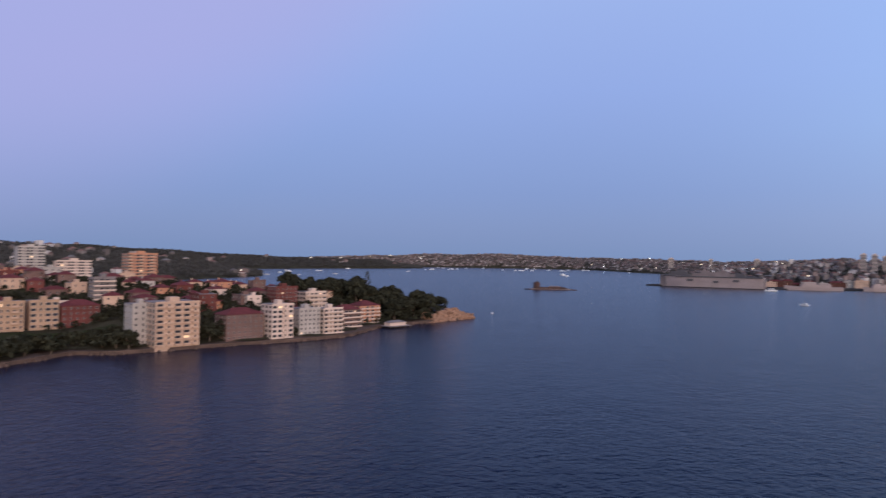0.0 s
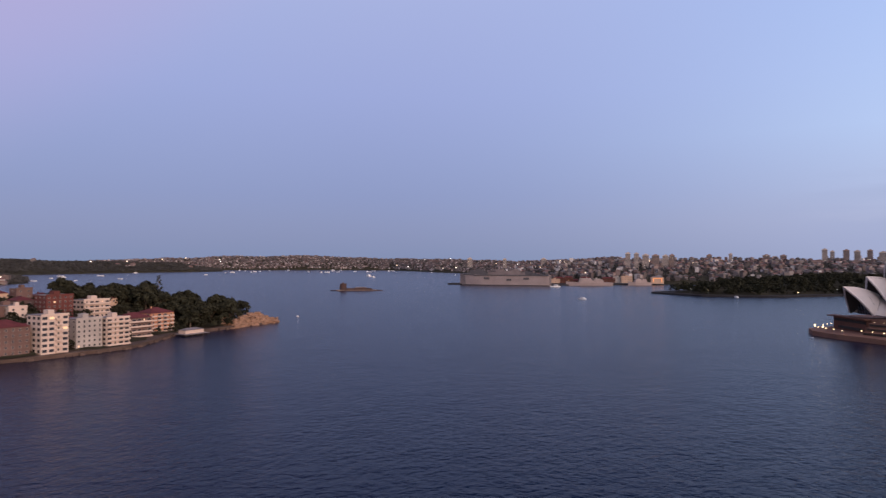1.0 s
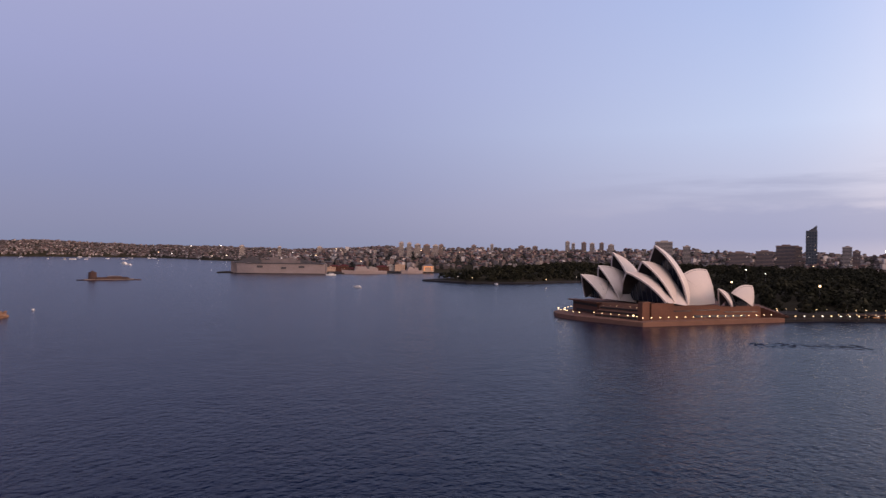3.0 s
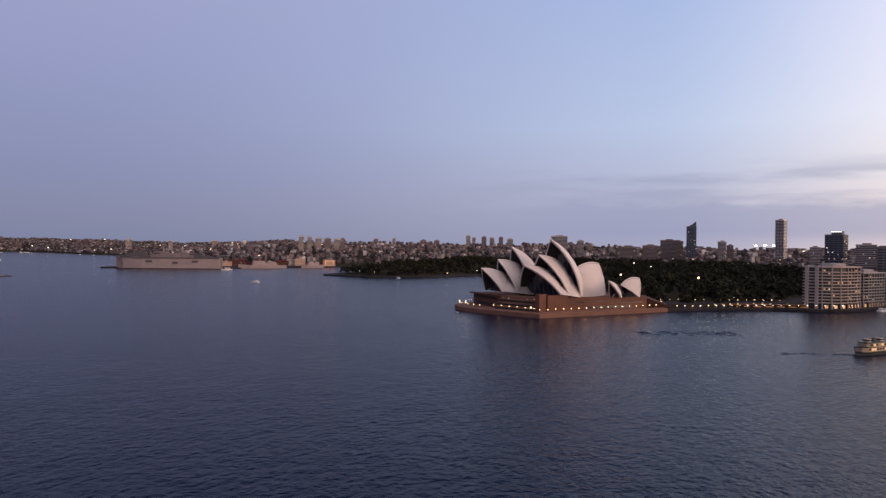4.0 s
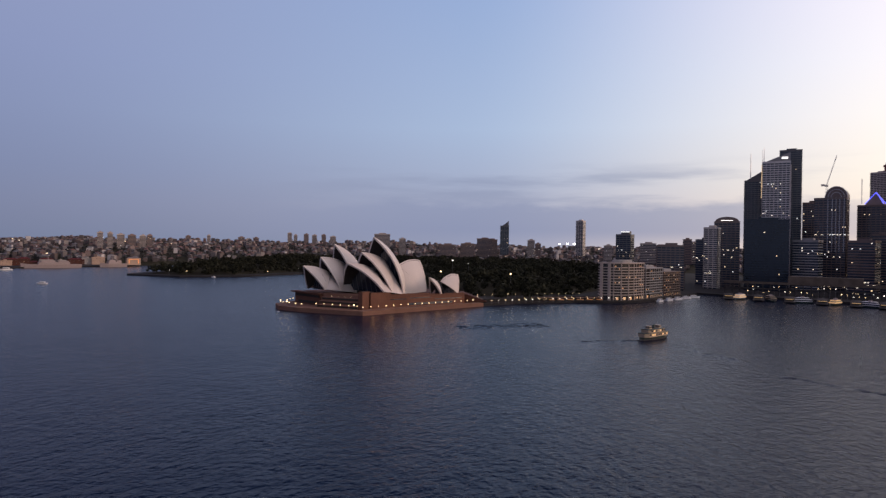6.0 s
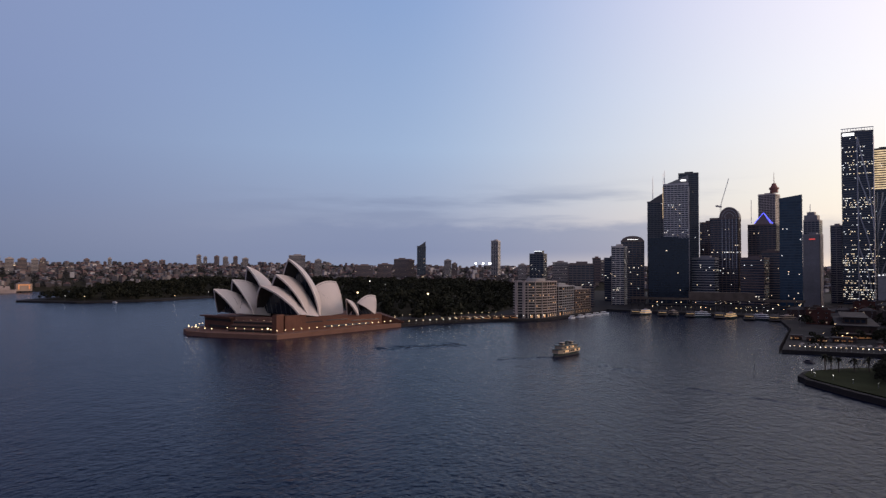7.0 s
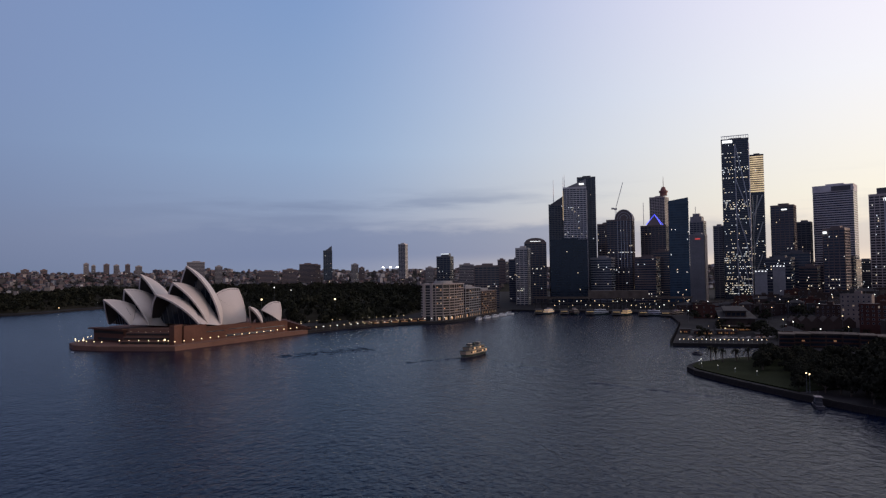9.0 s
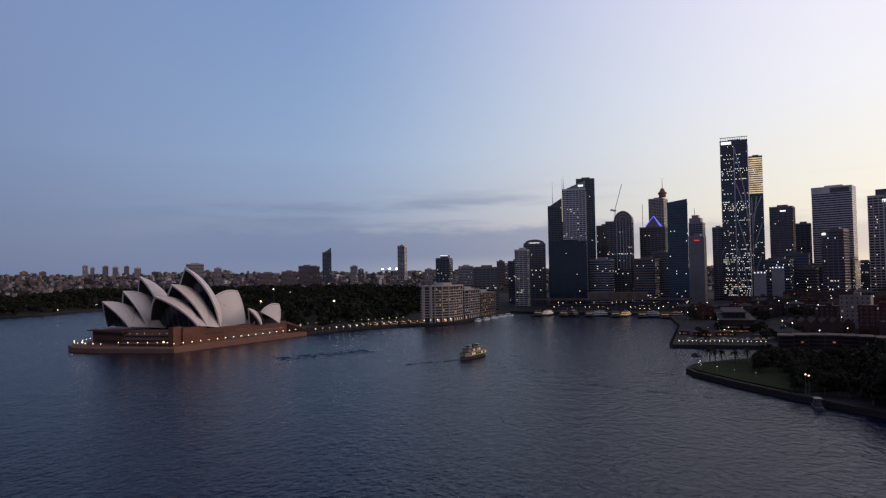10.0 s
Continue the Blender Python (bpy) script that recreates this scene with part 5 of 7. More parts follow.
spots = []
for key, seed, n, sc in (("hill_bradleys", 1, 4500, 0.7), ("hill_cremorne", 2, 3800, 0.6), ("hill_eastern", 3, 2600, 0.7), ("hill_potts_point", 4, 4200, 0.72)):
    b0, b1 = RANGES[key][:2]
    for k in range(n):
        b = rng.uniform(b0, b1)
        x, y, z = hill_place(key, b, rng.uniform(0.06, 0.9), seed)
        spots.append((x, y, z, sc * rng.uniform(0.7, 1.3)))
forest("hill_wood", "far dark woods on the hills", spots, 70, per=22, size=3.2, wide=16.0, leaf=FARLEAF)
rng = random.Random(77)
spots = []
while len(spots) < 2600:
    b, dist = rng.uniform(56, 98.5), rng.uniform(415, 900)
    x, y = spot(b, dist)
    d = inside(KIRRI, x, y)
    if d < 2 or (d < 12 and b > 70.5 and dist < 560) or any((x - p) ** 2 + (y - q) ** 2 < (r * 0.8) ** 2 for p, q, r in taken if r > 7):
        continue
    if math.hypot(x - 640, y + 74) < 24 or inside(LAWN, x, y) > -2:
        continue
    spots.append((x, y, kirri_height(x, y, d), rng.uniform(0.25, 0.62) * (1.5 if dist < 470 and b < 70 else 1)))
forest("undergrowth", "dark bushes and hedges between the houses", spots, 90, per=60, size=1.9)


# ---- far suburbs ----
SUBURB = many("far_walls", [(0.16, 0.135, 0.125), (0.12, 0.085, 0.075), (0.46, 0.42, 0.40), (0.10, 0.08, 0.075), (0.20, 0.15, 0.135), (0.13, 0.11, 0.105), (0.26, 0.22, 0.20), (0.09, 0.075, 0.07)])
ROOFS = many("far_roofs", [(0.13, 0.06, 0.05), (0.09, 0.08, 0.08), (0.15, 0.08, 0.068), (0.14, 0.13, 0.13)])
SUBLIT = many("far_lights", [(1.0, 0.75, 0.45), (1.0, 0.85, 0.65), (0.95, 0.95, 0.9)], glow=1.6)


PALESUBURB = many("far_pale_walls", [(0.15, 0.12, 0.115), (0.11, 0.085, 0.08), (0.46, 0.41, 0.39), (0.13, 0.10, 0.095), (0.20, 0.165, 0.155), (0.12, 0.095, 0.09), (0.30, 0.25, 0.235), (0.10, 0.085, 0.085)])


def suburb(name, label, key, seed, count, b0, b1, sizes, heights, lo=0.06, hi=1.0, lights=0.03, mat=None):
    rg = random.Random(seed * 7 + 1)
    walls, roofs, lit = Solid(), Solid(), Solid()
    for k in range(count):
        b = rg.uniform(b0, b1)
        x, y, z = hill_place(key, b, rg.uniform(lo, hi), seed)
        w, d, h = rg.uniform(*sizes), rg.uniform(*sizes), rg.choice(heights) * rg.uniform(0.8, 1.2)
        a = rg.uniform(0, 1.57)
        c, s_ = math.cos(a), math.sin(a)
        t = Solid().box(-w / 2, w / 2, -d / 2, d / 2, -4, h)
        walls.add([(x + p[0] * c - p[1] * s_, y + p[0] * s_ + p[1] * c, z + p[2]) for p in t.v], t.f)
        if h < 14:
            t = Solid().hip(-w / 2, w / 2, -d / 2, d / 2, h, min(w, d) * 0.28)
            roofs.add([(x + p[0] * c - p[1] * s_, y + p[0] * s_ + p[1] * c, z + p[2]) for p in t.v], t.f)
        if rg.random() < lights:
            q = math.hypot(x, y)
            lx, ly = x * (1 - 14 / q), y * (1 - 14 / q)
            r = 0.0005 * q
            lit.box(lx - r, lx + r, ly - r, ly + r, z + h * 0.6, z + h * 0.6 + 2 * r)
    tagged(new(name, walls.mesh(name, [mat or SUBURB])), label, "houses", kind="stuff")
    tagged(new(name + "_roofs", roofs.mesh(name, [ROOFS])), "far red and grey roofs", "roofs", kind="stuff")
    if lit.f:
        tagged(new(name + "_lights", lit.mesh(name, [SUBLIT])), "far scattered warm lights", "lights", kind="stuff")


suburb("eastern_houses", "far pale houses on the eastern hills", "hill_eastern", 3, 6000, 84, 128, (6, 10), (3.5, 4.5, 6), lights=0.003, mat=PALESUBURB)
suburb("potts_point_houses", "dense brick flats and terraces on the ridge", "hill_potts_point", 4, 3600, 119, 214, (7, 15), (5, 6, 8, 10, 14), lights=0.010)
suburb("cremorne_houses", "scattered houses in the wooded hillside", "hill_cremorne", 2, 60, 54, 79, (12, 20), (7, 9, 16), lights=0.05)
suburb("bradleys_houses", "few houses in the far headland's woods", "hill_bradleys", 1, 25, 58, 92, (14, 24), (8, 12), lo=0.3, lights=0.1)

HIGH = "high flats along the far ridge"
FARPALE = (material("far_pale_wall", (0.42, 0.34, 0.29), 0.9, vary=0.1), material("far_window_glass", (0.06, 0.06, 0.07), 0.2, vary=0.2))
FARBROWN = (material("far_brown_wall", (0.24, 0.16, 0.13), 0.9, vary=0.1), FARPALE[1])
rng = random.Random(9)
rowsof = [(128.55, 2100, 15, 86), (129.25, 2100, 14, 85), (130.0, 2130, 20, 81), (130.8, 2150, 22, 80), (131.6, 2150, 18, 79), (132.1, 2160, 15, 81), (135.0, 2500, 18, 84), (136.6, 2500, 12, 88), (139.2, 2600, 24, 84), (140.4, 2700, 22, 84),
          (143.2, 2500, 16, 102), (143.7, 2550, 13, 96), (144.6, 2500, 18, 99), (145.3, 2560, 18, 97), (146.1, 2500, 16, 98), (146.9, 2520, 22, 92), (151.2, 1900, 46, 94), (153.0, 1950, 20, 82), (157.0, 1850, 50, 66), (158.8, 1900, 40, 70), (160.3, 1950, 46, 86),
          (161.0, 1980, 30, 84), (164.4, 2000, 22, 84), (165.0, 2050, 18, 74), (171.0, 1800, 22, 70), (174.3, 1500, 34, 74), (175.4, 1600, 40, 70), (177.4, 1500, 18, 84), (178.2, 1550, 26, 80), (121.4, 2500, 18, 70), (118.0, 2900, 16, 70), (114.9, 3100, 22, 74)]
for b, dist, w, z1 in rowsof:
    z0 = 30
    st = FARPALE if rng.random() < 0.5 else FARBROWN
    t = tower("apartment_tower", ("pale" if st is FARPALE else "brown") + " block of high flats on the far ridge", b, dist, w, w * 0.8, z1, st, z0=z0, floor=3.6, joined=True, lit=0.02, seed=int(dist + b * 10), bays=False)
    tagged(t, group=HIGH)
# floodlights of a far stadium
for k, b in enumerate((166.9, 167.55, 168.15)):
    x, y = spot(b, 2300)
    e = empty("floodlight_mast", x, y, 40)
    tagged(e, "far stadium floodlight mast shining white", "floodlight", "stadium floodlights")
    part("mast", Solid().tube(0, 0, 0, 36, 0.8, 0.5, 6), [POLE], e)
    part("lamp_board", Solid().box(-3, 3, -3, 3, 36, 39 + 1.5 * (k > 0)), [material("floodlight", (1, 0.98, 0.95), 0.5, vary=0, emit=6.0)], e, "bright lamp board")


# ---- boats and ships ----
SHIPGREY = material("navy_grey_paint", (0.30, 0.235, 0.22), 0.6, vary=0.14, scale=0.03, fine=0.3)
SHIPDARK = material("dark_deck_gear", (0.07, 0.065, 0.07), 0.8, vary=0.2)
BOATWHITE = material("white_boat_paint", (0.72, 0.70, 0.68), 0.4, vary=0.05)
BOATCREAM = material("cream_ferry_paint", (0.40, 0.30, 0.20), 0.5, vary=0.1)
BOATGREEN = material("green_ferry_hull", (0.02, 0.035, 0.028), 0.5, vary=0.1)
CABINLIGHT = material("cabin_light", (1.0, 0.62, 0.28), 0.5, vary=0.1, emit=0.27)
SHEDLIGHT = material("shed_light", (0.9, 0.40, 0.16), 0.6, vary=0.2, emit=0.12)
# Western shore's brick, stone and roofing, darkened in colour for its shaded facades.
OLDBRICK = material("shaded_red_brick", (0.08, 0.034, 0.025), 0.9, gloss=0.2, vary=0.2, scale=0.1, fine=2.0)
OLDBROWN = material("shaded_brown_brick", (0.062, 0.042, 0.034), 0.9, gloss=0.2, vary=0.2, scale=0.1, fine=2.0)
OLDSTONE = material("shaded_sandstone", (0.115, 0.09, 0.072), 0.9, gloss=0.2, vary=0.25, scale=0.1, fine=1.0)
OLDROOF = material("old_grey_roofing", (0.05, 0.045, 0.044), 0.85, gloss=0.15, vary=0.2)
DARKSTONE = material("dark_sandstone", (0.032, 0.027, 0.023), 0.8, gloss=0.2, vary=0.3, scale=0.2, fine=1.5, bump=0.3)
PALESTONE = material("pale_sandstone", (0.24, 0.19, 0.155), 0.9, vary=0.2, scale=0.1, fine=1.0)
FORTSTONE = material("fort_sandstone", (0.068, 0.041, 0.037), 0.9, gloss=0.2, vary=0.3, scale=0.1, fine=0.7)
QUAYPALE = material("pale_quay_render", (0.36, 0.29, 0.25), 0.8, vary=0.08)


def hull(length, beam, depth, sheer=0.0, blunt=0.12, n=16, double=False):
    """A lofted hull: stern at -x, bow at +x, waterline at z = 0."""
    v, f = [], []
    for i in range(n + 1):
        t = i / n
        x = -length / 2 + length * t
        full = min(1.0, ((1 - t) / 0.28) ** 0.6) if t > 0.72 else 1.0
        if double and t < 0.28:
            full = min(1.0, (t / 0.28) ** 0.6)
        elif t < 0.08:
            full = 0.86 + 0.14 * t / 0.08
        b = beam / 2 * max(full, blunt * 0.3)
        top = depth + sheer * max(0, (t - 0.6) / 0.4) ** 2
        wl = b * (0.86 if t < 0.8 else 0.86 - 0.5 * (t - 0.8) / 0.2)
        v += [(x, -b, top), (x, -wl, 0.0), (x, -wl * 0.6, -1.5), (x, wl * 0.6, -1.5), (x, wl, 0.0), (x, b, top)]
    for i in range(n):
        for j in range(5):
            a = i * 6 + j
            f.append((a, a + 6, a + 7, a + 1))
        f.append((i * 6 + 5, (i + 1) * 6 + 5, (i + 1) * 6, i * 6))
    f += [(0, 1, 2, 3, 4, 5), tuple(n * 6 + k for k in (5, 4, 3, 2, 1, 0))]
    return Solid().add(v, f)


def thing_at(name, x, y, heading, label, category, z=0.0, group=""):
    e = empty(name, x, y, z)
    e.matrix_world = pose(x, y, z, 0, 0, 90 - heading)
    return tagged(e, label, category, group)


# the great grey navy ship: bow to the north-east
e = thing_at("navy_ship", 1464, -778, 39.3, "large grey flat-decked navy ship moored at the wharf", "ship")
part("hull", hull(232, 30, 26, 3.0), [SHIPGREY], e)
part("deck", Solid().box(-114, 70, -15, 15, 26, 26.6).add([(70, -14, 26), (70, 14, 26), (108, -6, 30.5), (108, 6, 30.5), (108, -6, 26), (108, 6, 26)], [(0, 2, 3, 1), (2, 4, 5, 3), (0, 4, 2), (1, 3, 5)]), [SHIPDARK], e, "dark flight deck with a ramp")
SHIPMID = material("darker_ship_grey", (0.17, 0.135, 0.13), 0.7, vary=0.2, scale=0.05)
part("island", Solid().box(-52, 44, -14, -3, 26, 33).box(-40, 34, -13, -4, 33, 37).box(6, 26, -12, -5, 37, 40.5).box(-34, -16, -12, -5, 37, 40), [SHIPMID], e, "long superstructure")
part("forward_house", Solid().box(44, 98, -12, 2, 26.6, 32).box(52, 92, -11, 0, 32, 37).box(60, 78, -9, -2, 37, 41), [SHIPDARK], e, "dark forward deckhouse")
# Plain wedge added in place of a sloped dark crane.
part("aft_ramp", Solid().add([(-52, -12, 26.6), (-52, -4, 26.6), (-52, -4, 37), (-52, -12, 37), (-92, -12, 26.6), (-92, -4, 26.6)], [(0, 1, 2, 3), (0, 3, 4), (1, 5, 2), (2, 5, 4, 3)]), [SHIPDARK], e, "dark sloping wedge behind the superstructure")
# Slightly longer, darker hull stands in for the shadow at the bow.
part("bow_shadow_strake", hull(236, 26, 25, 4.0), [SHIPMID], e, "darker grey hull in place of the bow's shadow")
part("bridge_windows", Solid().box(24, 34.3, -13.2, -3.8, 34.5, 36), [DARKGLASS], e)
for q in (16, -25):
    part("mast", Solid().bar((q, -8, 40), (q, -8, 53), 1.6, r1=0.6).bar((q, -12, 47), (q, -4, 47), 0.4), [SHIPGREY], e)
part("radar_dome", Solid().tube(-4, -8, 37, 40, 2.2, 2.0, 10), [BOATWHITE], e)
part("side_door", Solid().box(-20, -8, 14.6, 15.3, 12, 17), [SHIPDARK], e, "dark opening in the side")
part("waterline_stripe", hull(230, 29.6, 1.2), [SHIPDARK], e)
for q in (-58, 44):
    part("boat_recess", Solid().box(q - 7, q + 7, 14.4, 15.2, 15, 20), [SHIPDARK], e, "dark recess in the side")
part("deck_edge", Solid().box(-114, 78, 14.6, 16.4, 24.6, 26.4), [SHIPDARK], e, "dark deck edge")
for q in (-90, -72, 58):
    part("deck_vehicle", Solid().box(q - 5, q + 5, -3, 3, 26.6, 30), [SHIPDARK], e)
# smaller grey ships and the wharf behind
for x, y, hd, ln, lab in ((1366, -968, 22, 118, "grey frigate moored along the wharf"), (1335, -1100, 12, 62, "small grey navy vessel by the wharf")):
    e = thing_at("frigate", x, y, hd, lab, "ship", group="grey ships at the wharf")
    part("hull", hull(ln, 14, 8, 3.0), [SHIPGREY], e)
    part("superstructure", Solid().box(-ln * .3, ln * .22, -5, 5, 8, 13).box(-ln * .05, ln * .18, -4.5, 4.5, 13, 17).box(-ln * .28, -ln * .12, -4, 4, 13, 16), [SHIPGREY], e)
    part("mast", Solid().bar((ln * .06, 0, 17), (ln * .06, 0, 27), 1.0, r1=0.3), [SHIPGREY], e)
    part("funnel", Solid().box(-ln * .1, -ln * .04, -2, 2, 13, 19), [SHIPDARK], e)
slab("wharf", [(1395, -855), (1560, -660), (1600, -700), (1480, -900), (1440, -1160), (1345, -1160)], 3.0, STREET, "long naval wharf behind the grey ships", "wharf")
rng = random.Random(17)
for k in range(14):
    t = k / 13
    x, y = 1430 + 90 * (1 - t) + rng.uniform(-10, 20), -850 - 290 * t + rng.uniform(-8, 8)
    block("dock_building", rng.choice(("pale", "brown", "grey")) + " dockyard shed on the wharf", 0, 0, rng.uniform(18, 34), 14, 3, rng.uniform(10, 22), rng.choice((CREAM, OLDBRICK, GREYRENDER)), rng.choice(("hip", "flat")), facing=300, place=(x, y), bay=7, floor=5, group="dockyard sheds", seed=k, sink=1)
# orange-lit shed
e = thing_at("lit_shed", 1352, -1172, 30, "low dockyard shed with an orange-lit gateway", "shed", 3)
part("wall", Solid().box(-16, 16, -7, 7, 0, 17), [CREAM], e)
part("lit_opening", Solid().box(-12, 12, 7, 7.3, 13, 15.5).box(-12, -9, 7, 7.3, 4, 13).box(9, 12, 7, 7.3, 4, 13), [SHEDLIGHT], e, "orange-lit opening")
part("roof", Solid().hip(-16, 16, -7, 7, 17, 3), [SLATE], e)

# island fort
FORT = [(1305, -292), (1288, -300), (1268, -388), (1275, -394), (1288, -388), (1312, -306)]
slab("fort_island", FORT, 1.2, FORTSTONE, "low rock shelf of the island fort", "island")
e = thing_at("island_fort", 1294, -330, 190, "small brown stone island fort with a round tower", "fort")
part("rampart", Solid().box(-8, 46, -7, 7, 0.5, 4.2).box(-6, 44, -8, -6.4, 4.2, 5.0).box(-6, 44, 6.4, 8, 4.2, 5.0), [FORTSTONE], e)
part("barracks", Solid().box(10, 34, -4, 4, 4, 6.6), [FORTSTONE], e)
part("roof", Solid().hip(10, 34, -4, 4, 6.6, 1.4), [SLATE], e)
part("tower", Solid().tube(-14, 0, 0.5, 13.5, 7.6, 6.6, 20).tube(-14, 0, 13.5, 14.8, 7.0, 7.0, 20).tube(-14, 0, 14.8, 17.5, 2.2, 1.8, 10), [FORTSTONE], e, "round stone tower")
part("sea_wall", Solid().box(-27, 54, -9, 9, -1, 1.9), [PALESTONE], e, "paler sea wall at the waterline")

# the harbour ferry
e = thing_at("ferry", 42, -464, 205, "cream and green double-deck harbour ferry with lit cabins", "ferry")
e.matrix_world = e.matrix_world @ Matrix.Diagonal((1.3, 1.0, 1.0, 1))
part("hull", hull(26, 9, 2.3, 0.4, double=True), [BOATGREEN], e, "dark green hull")
part("rubbing_strake", hull(26.4, 9.3, 0.9, double=True), [SHIPDARK], e, "black rubbing strake")
part("main_deck", Solid().prism([(-11.6, -2.4), (-9, -4.3), (9, -4.3), (11.6, -2.4), (11.6, 2.4), (9, 4.3), (-9, 4.3), (-11.6, 2.4)], 2.2, 4.8), [BOATCREAM], e, "cream main cabin")
part("upper_deck", Solid().prism([(-8.4, -2.6), (-6.5, -3.9), (6.5, -3.9), (8.4, -2.6), (8.4, 2.6), (6.5, 3.9), (-6.5, 3.9), (-8.4, 2.6)], 4.9, 7.1), [BOATCREAM], e, "cream upper cabin")
part("deck_roof", Solid().prism([(-12.1, -2.6), (-9.2, -4.7), (9.2, -4.7), (12.1, -2.6), (12.1, 2.6), (9.2, 4.7), (-9.2, 4.7), (-12.1, 2.6)], 4.75, 5.0), [BOATGREEN], e)
part("upper_roof", Solid().prism([(-8.8, -2.8), (-6.8, -4.2), (6.8, -4.2), (8.8, -2.8), (8.8, 2.8), (6.8, 4.2), (-6.8, 4.2), (-8.8, 2.8)], 7.1, 7.4), [BOATGREEN], e)
wpane = Solid().box(-0.7, 0.7, -0.06, 0.06, 0, 1.2).mesh("cabin_window", [DARKGLASS])
wlit = Solid().box(-0.7, 0.7, -0.06, 0.06, 0, 1.2).mesh("cabin_window", [CABINLIGHT])
for k in range(1, 10):
    for sgn in (-1, 1):
        part("cabin_window", wlit if k in (2, 3, 7, 9) else wpane, None, e, at=Matrix.Translation((-10 + 2 * k, 4.32 * sgn, 3.0)))
        if 1 < k < 9 and k != 5:
            part("cabin_window", wlit if k in (3, 6) else wpane, None, e, at=Matrix.Translation((-10 + 2 * k, 3.92 * sgn, 5.5)))
for q in (-4.6, 4.6):
    house = part("wheelhouse", Solid().prism([(q - 1.3, -1.2), (q - 0.8, -1.7), (q + 0.8, -1.7), (q + 1.3, -1.2), (q + 1.3, 1.2), (q + 0.8, 1.7), (q - 0.8, 1.7), (q - 1.3, 1.2)], 7.4, 9.2), [BOATCREAM], e)
    part("wheelhouse_window", Solid().box(q - 1.34, q + 1.34, -1.74, 1.74, 8.2, 8.9), [DARKGLASS], house)
part("funnel", Solid().tube(0, 0, 7.4, 9.8, 0.9, 0.85, 10), [BOATGREEN], e)
part("mast", Solid().bar((4, 0, 7.4), (4, 0, 12), 0.12), [POLE], e)


def small_boat(x, y, heading, length, label, cabin=True, group="small boats", mat=None):
    e = thing_at("boat", x, y, heading, label, "boat", group=group)
    part("hull", hull(length, length * 0.32, length * 0.11, length * 0.04), [mat or BOATWHITE], e)
    if cabin:
        cab = part("cabin", Solid().box(-length * .28, length * .16, -length * .12, length * .12, length * .1, length * .24), [mat or BOATWHITE], e)
        part("cabin_glass", Solid().box(-length * .22, length * .17, -length * .125, length * .125, length * .15, length * .2), [DARKGLASS], cab)
    return e


small_boat(*spot(124.7, 1063), 60, 14, "white speedboat crossing the harbour")
small_boat(*spot(122.4, 1556), 20, 24, "white harbour boat near the navy ship")
small_boat(*spot(105.9, 2560), 80, 34, "far white boat on open water")
small_boat(*spot(106.3, 2420), 80, 20, "far white boat on open water")
small_boat(*spot(99.8, 725), 80, 5, "tiny white buoy-like boat near the point")
small_boat(*spot(193.5, 487), 150, 9, "small dark barge moored off the cove", mat=SHIPDARK)
launch = small_boat(*spot(202.1, 323), 190, 11, "small dark launch with a wheelhouse by the park wall", mat=SHIPDARK)
part("wheelhouse", Solid().box(-2.2, 0.6, -1.3, 1.3, 2.4, 4.6), [SHIPDARK], launch, "dark wheelhouse")
part("canopy", Solid().box(-3.2, 1.0, -1.5, 1.5, 4.6, 4.8), [SHIPGREY], launch, "grey canopy")
part("mast", Solid().bar((-1, 0, 4.8), (-1, 0, 7.2), 0.08), [POLE], launch)
small_boat(*spot(137.0, 1215), 100, 10, "white boat off the wooded point")
small_boat(*spot(142.3, 600), 100, 3, "small white buoy by the promenade", cabin=False)
rng = random.Random(2)
for k in range(40):
    b = rng.choice((rng.uniform(80, 113), rng.uniform(94, 113)))
    small_boat(*spot(b, rng.uniform(3400, 4250) if b > 94 else rng.uniform(2100, 2900) if b < 86 else rng.uniform(2700, 3700)), rng.uniform(0, 360), rng.uniform(12, 30), "far white yacht at its mooring", group="moored yachts", cabin=rng.random() < 0.6)
e = thing_at("channel_marker", *spot(189.7, 417), 0, "thin dark channel marker pole in the water", "marker")
part("pole", Solid().tube(0, 0, -2, 5.5, 0.2, 0.15, 6).box(-0.5, 0.5, -0.1, 0.1, 4.2, 5.4), [POLE], e)


def wake(a, b, lines, label, seed, spread=3.0):
    """A train of low broken ridges left on the water by a passing boat."""
    rg = random.Random(seed)
    a, b = Vector((*a, 0)), Vector((*b, 0))
    u = (b - a).normalized()
    sd = Vector((-u.y, u.x, 0))
    s = Solid()
    for k in range(lines):
        p = a.lerp(b, rg.random()) + sd * rg.gauss(0, spread)
        ln, wd, hi = rg.uniform(2, 7), rg.uniform(0.5, 1.1), rg.uniform(0.16, 0.4)
        m = 6
        rows = []
        for i in range(m + 1):
            t = i / m
            c = p + u * (t - 0.5) * ln + sd * 0.5 * math.sin(t * 3 + k)
            g = math.sin(math.pi * t)
            rows += [c - sd * wd * g - Vector((0, 0, 0.05)), c + Vector((0, 0, hi * g)), c + sd * wd * g - Vector((0, 0, 0.05))]
        s.add(rows, [(3 * i + j, 3 * i + j + 1, 3 * i + 4 + j, 3 * i + 3 + j) for i in range(m) for j in range(2)])
    tagged(new("wake", s.mesh("wake", [WATER], smooth=True)), label, "wake", kind="stuff")


wake((184, -452), (130, -503), 120, "dark broken ripples left by a passing boat", 1, 6.0)
wake((-30, -354), (-88, -317), 70, "long dark wake ridge crossing the cove mouth", 2, 1.5)
wake((27, -440), (-8, -390), 45, "faint ripples off the ferry's side", 3, 3.0)
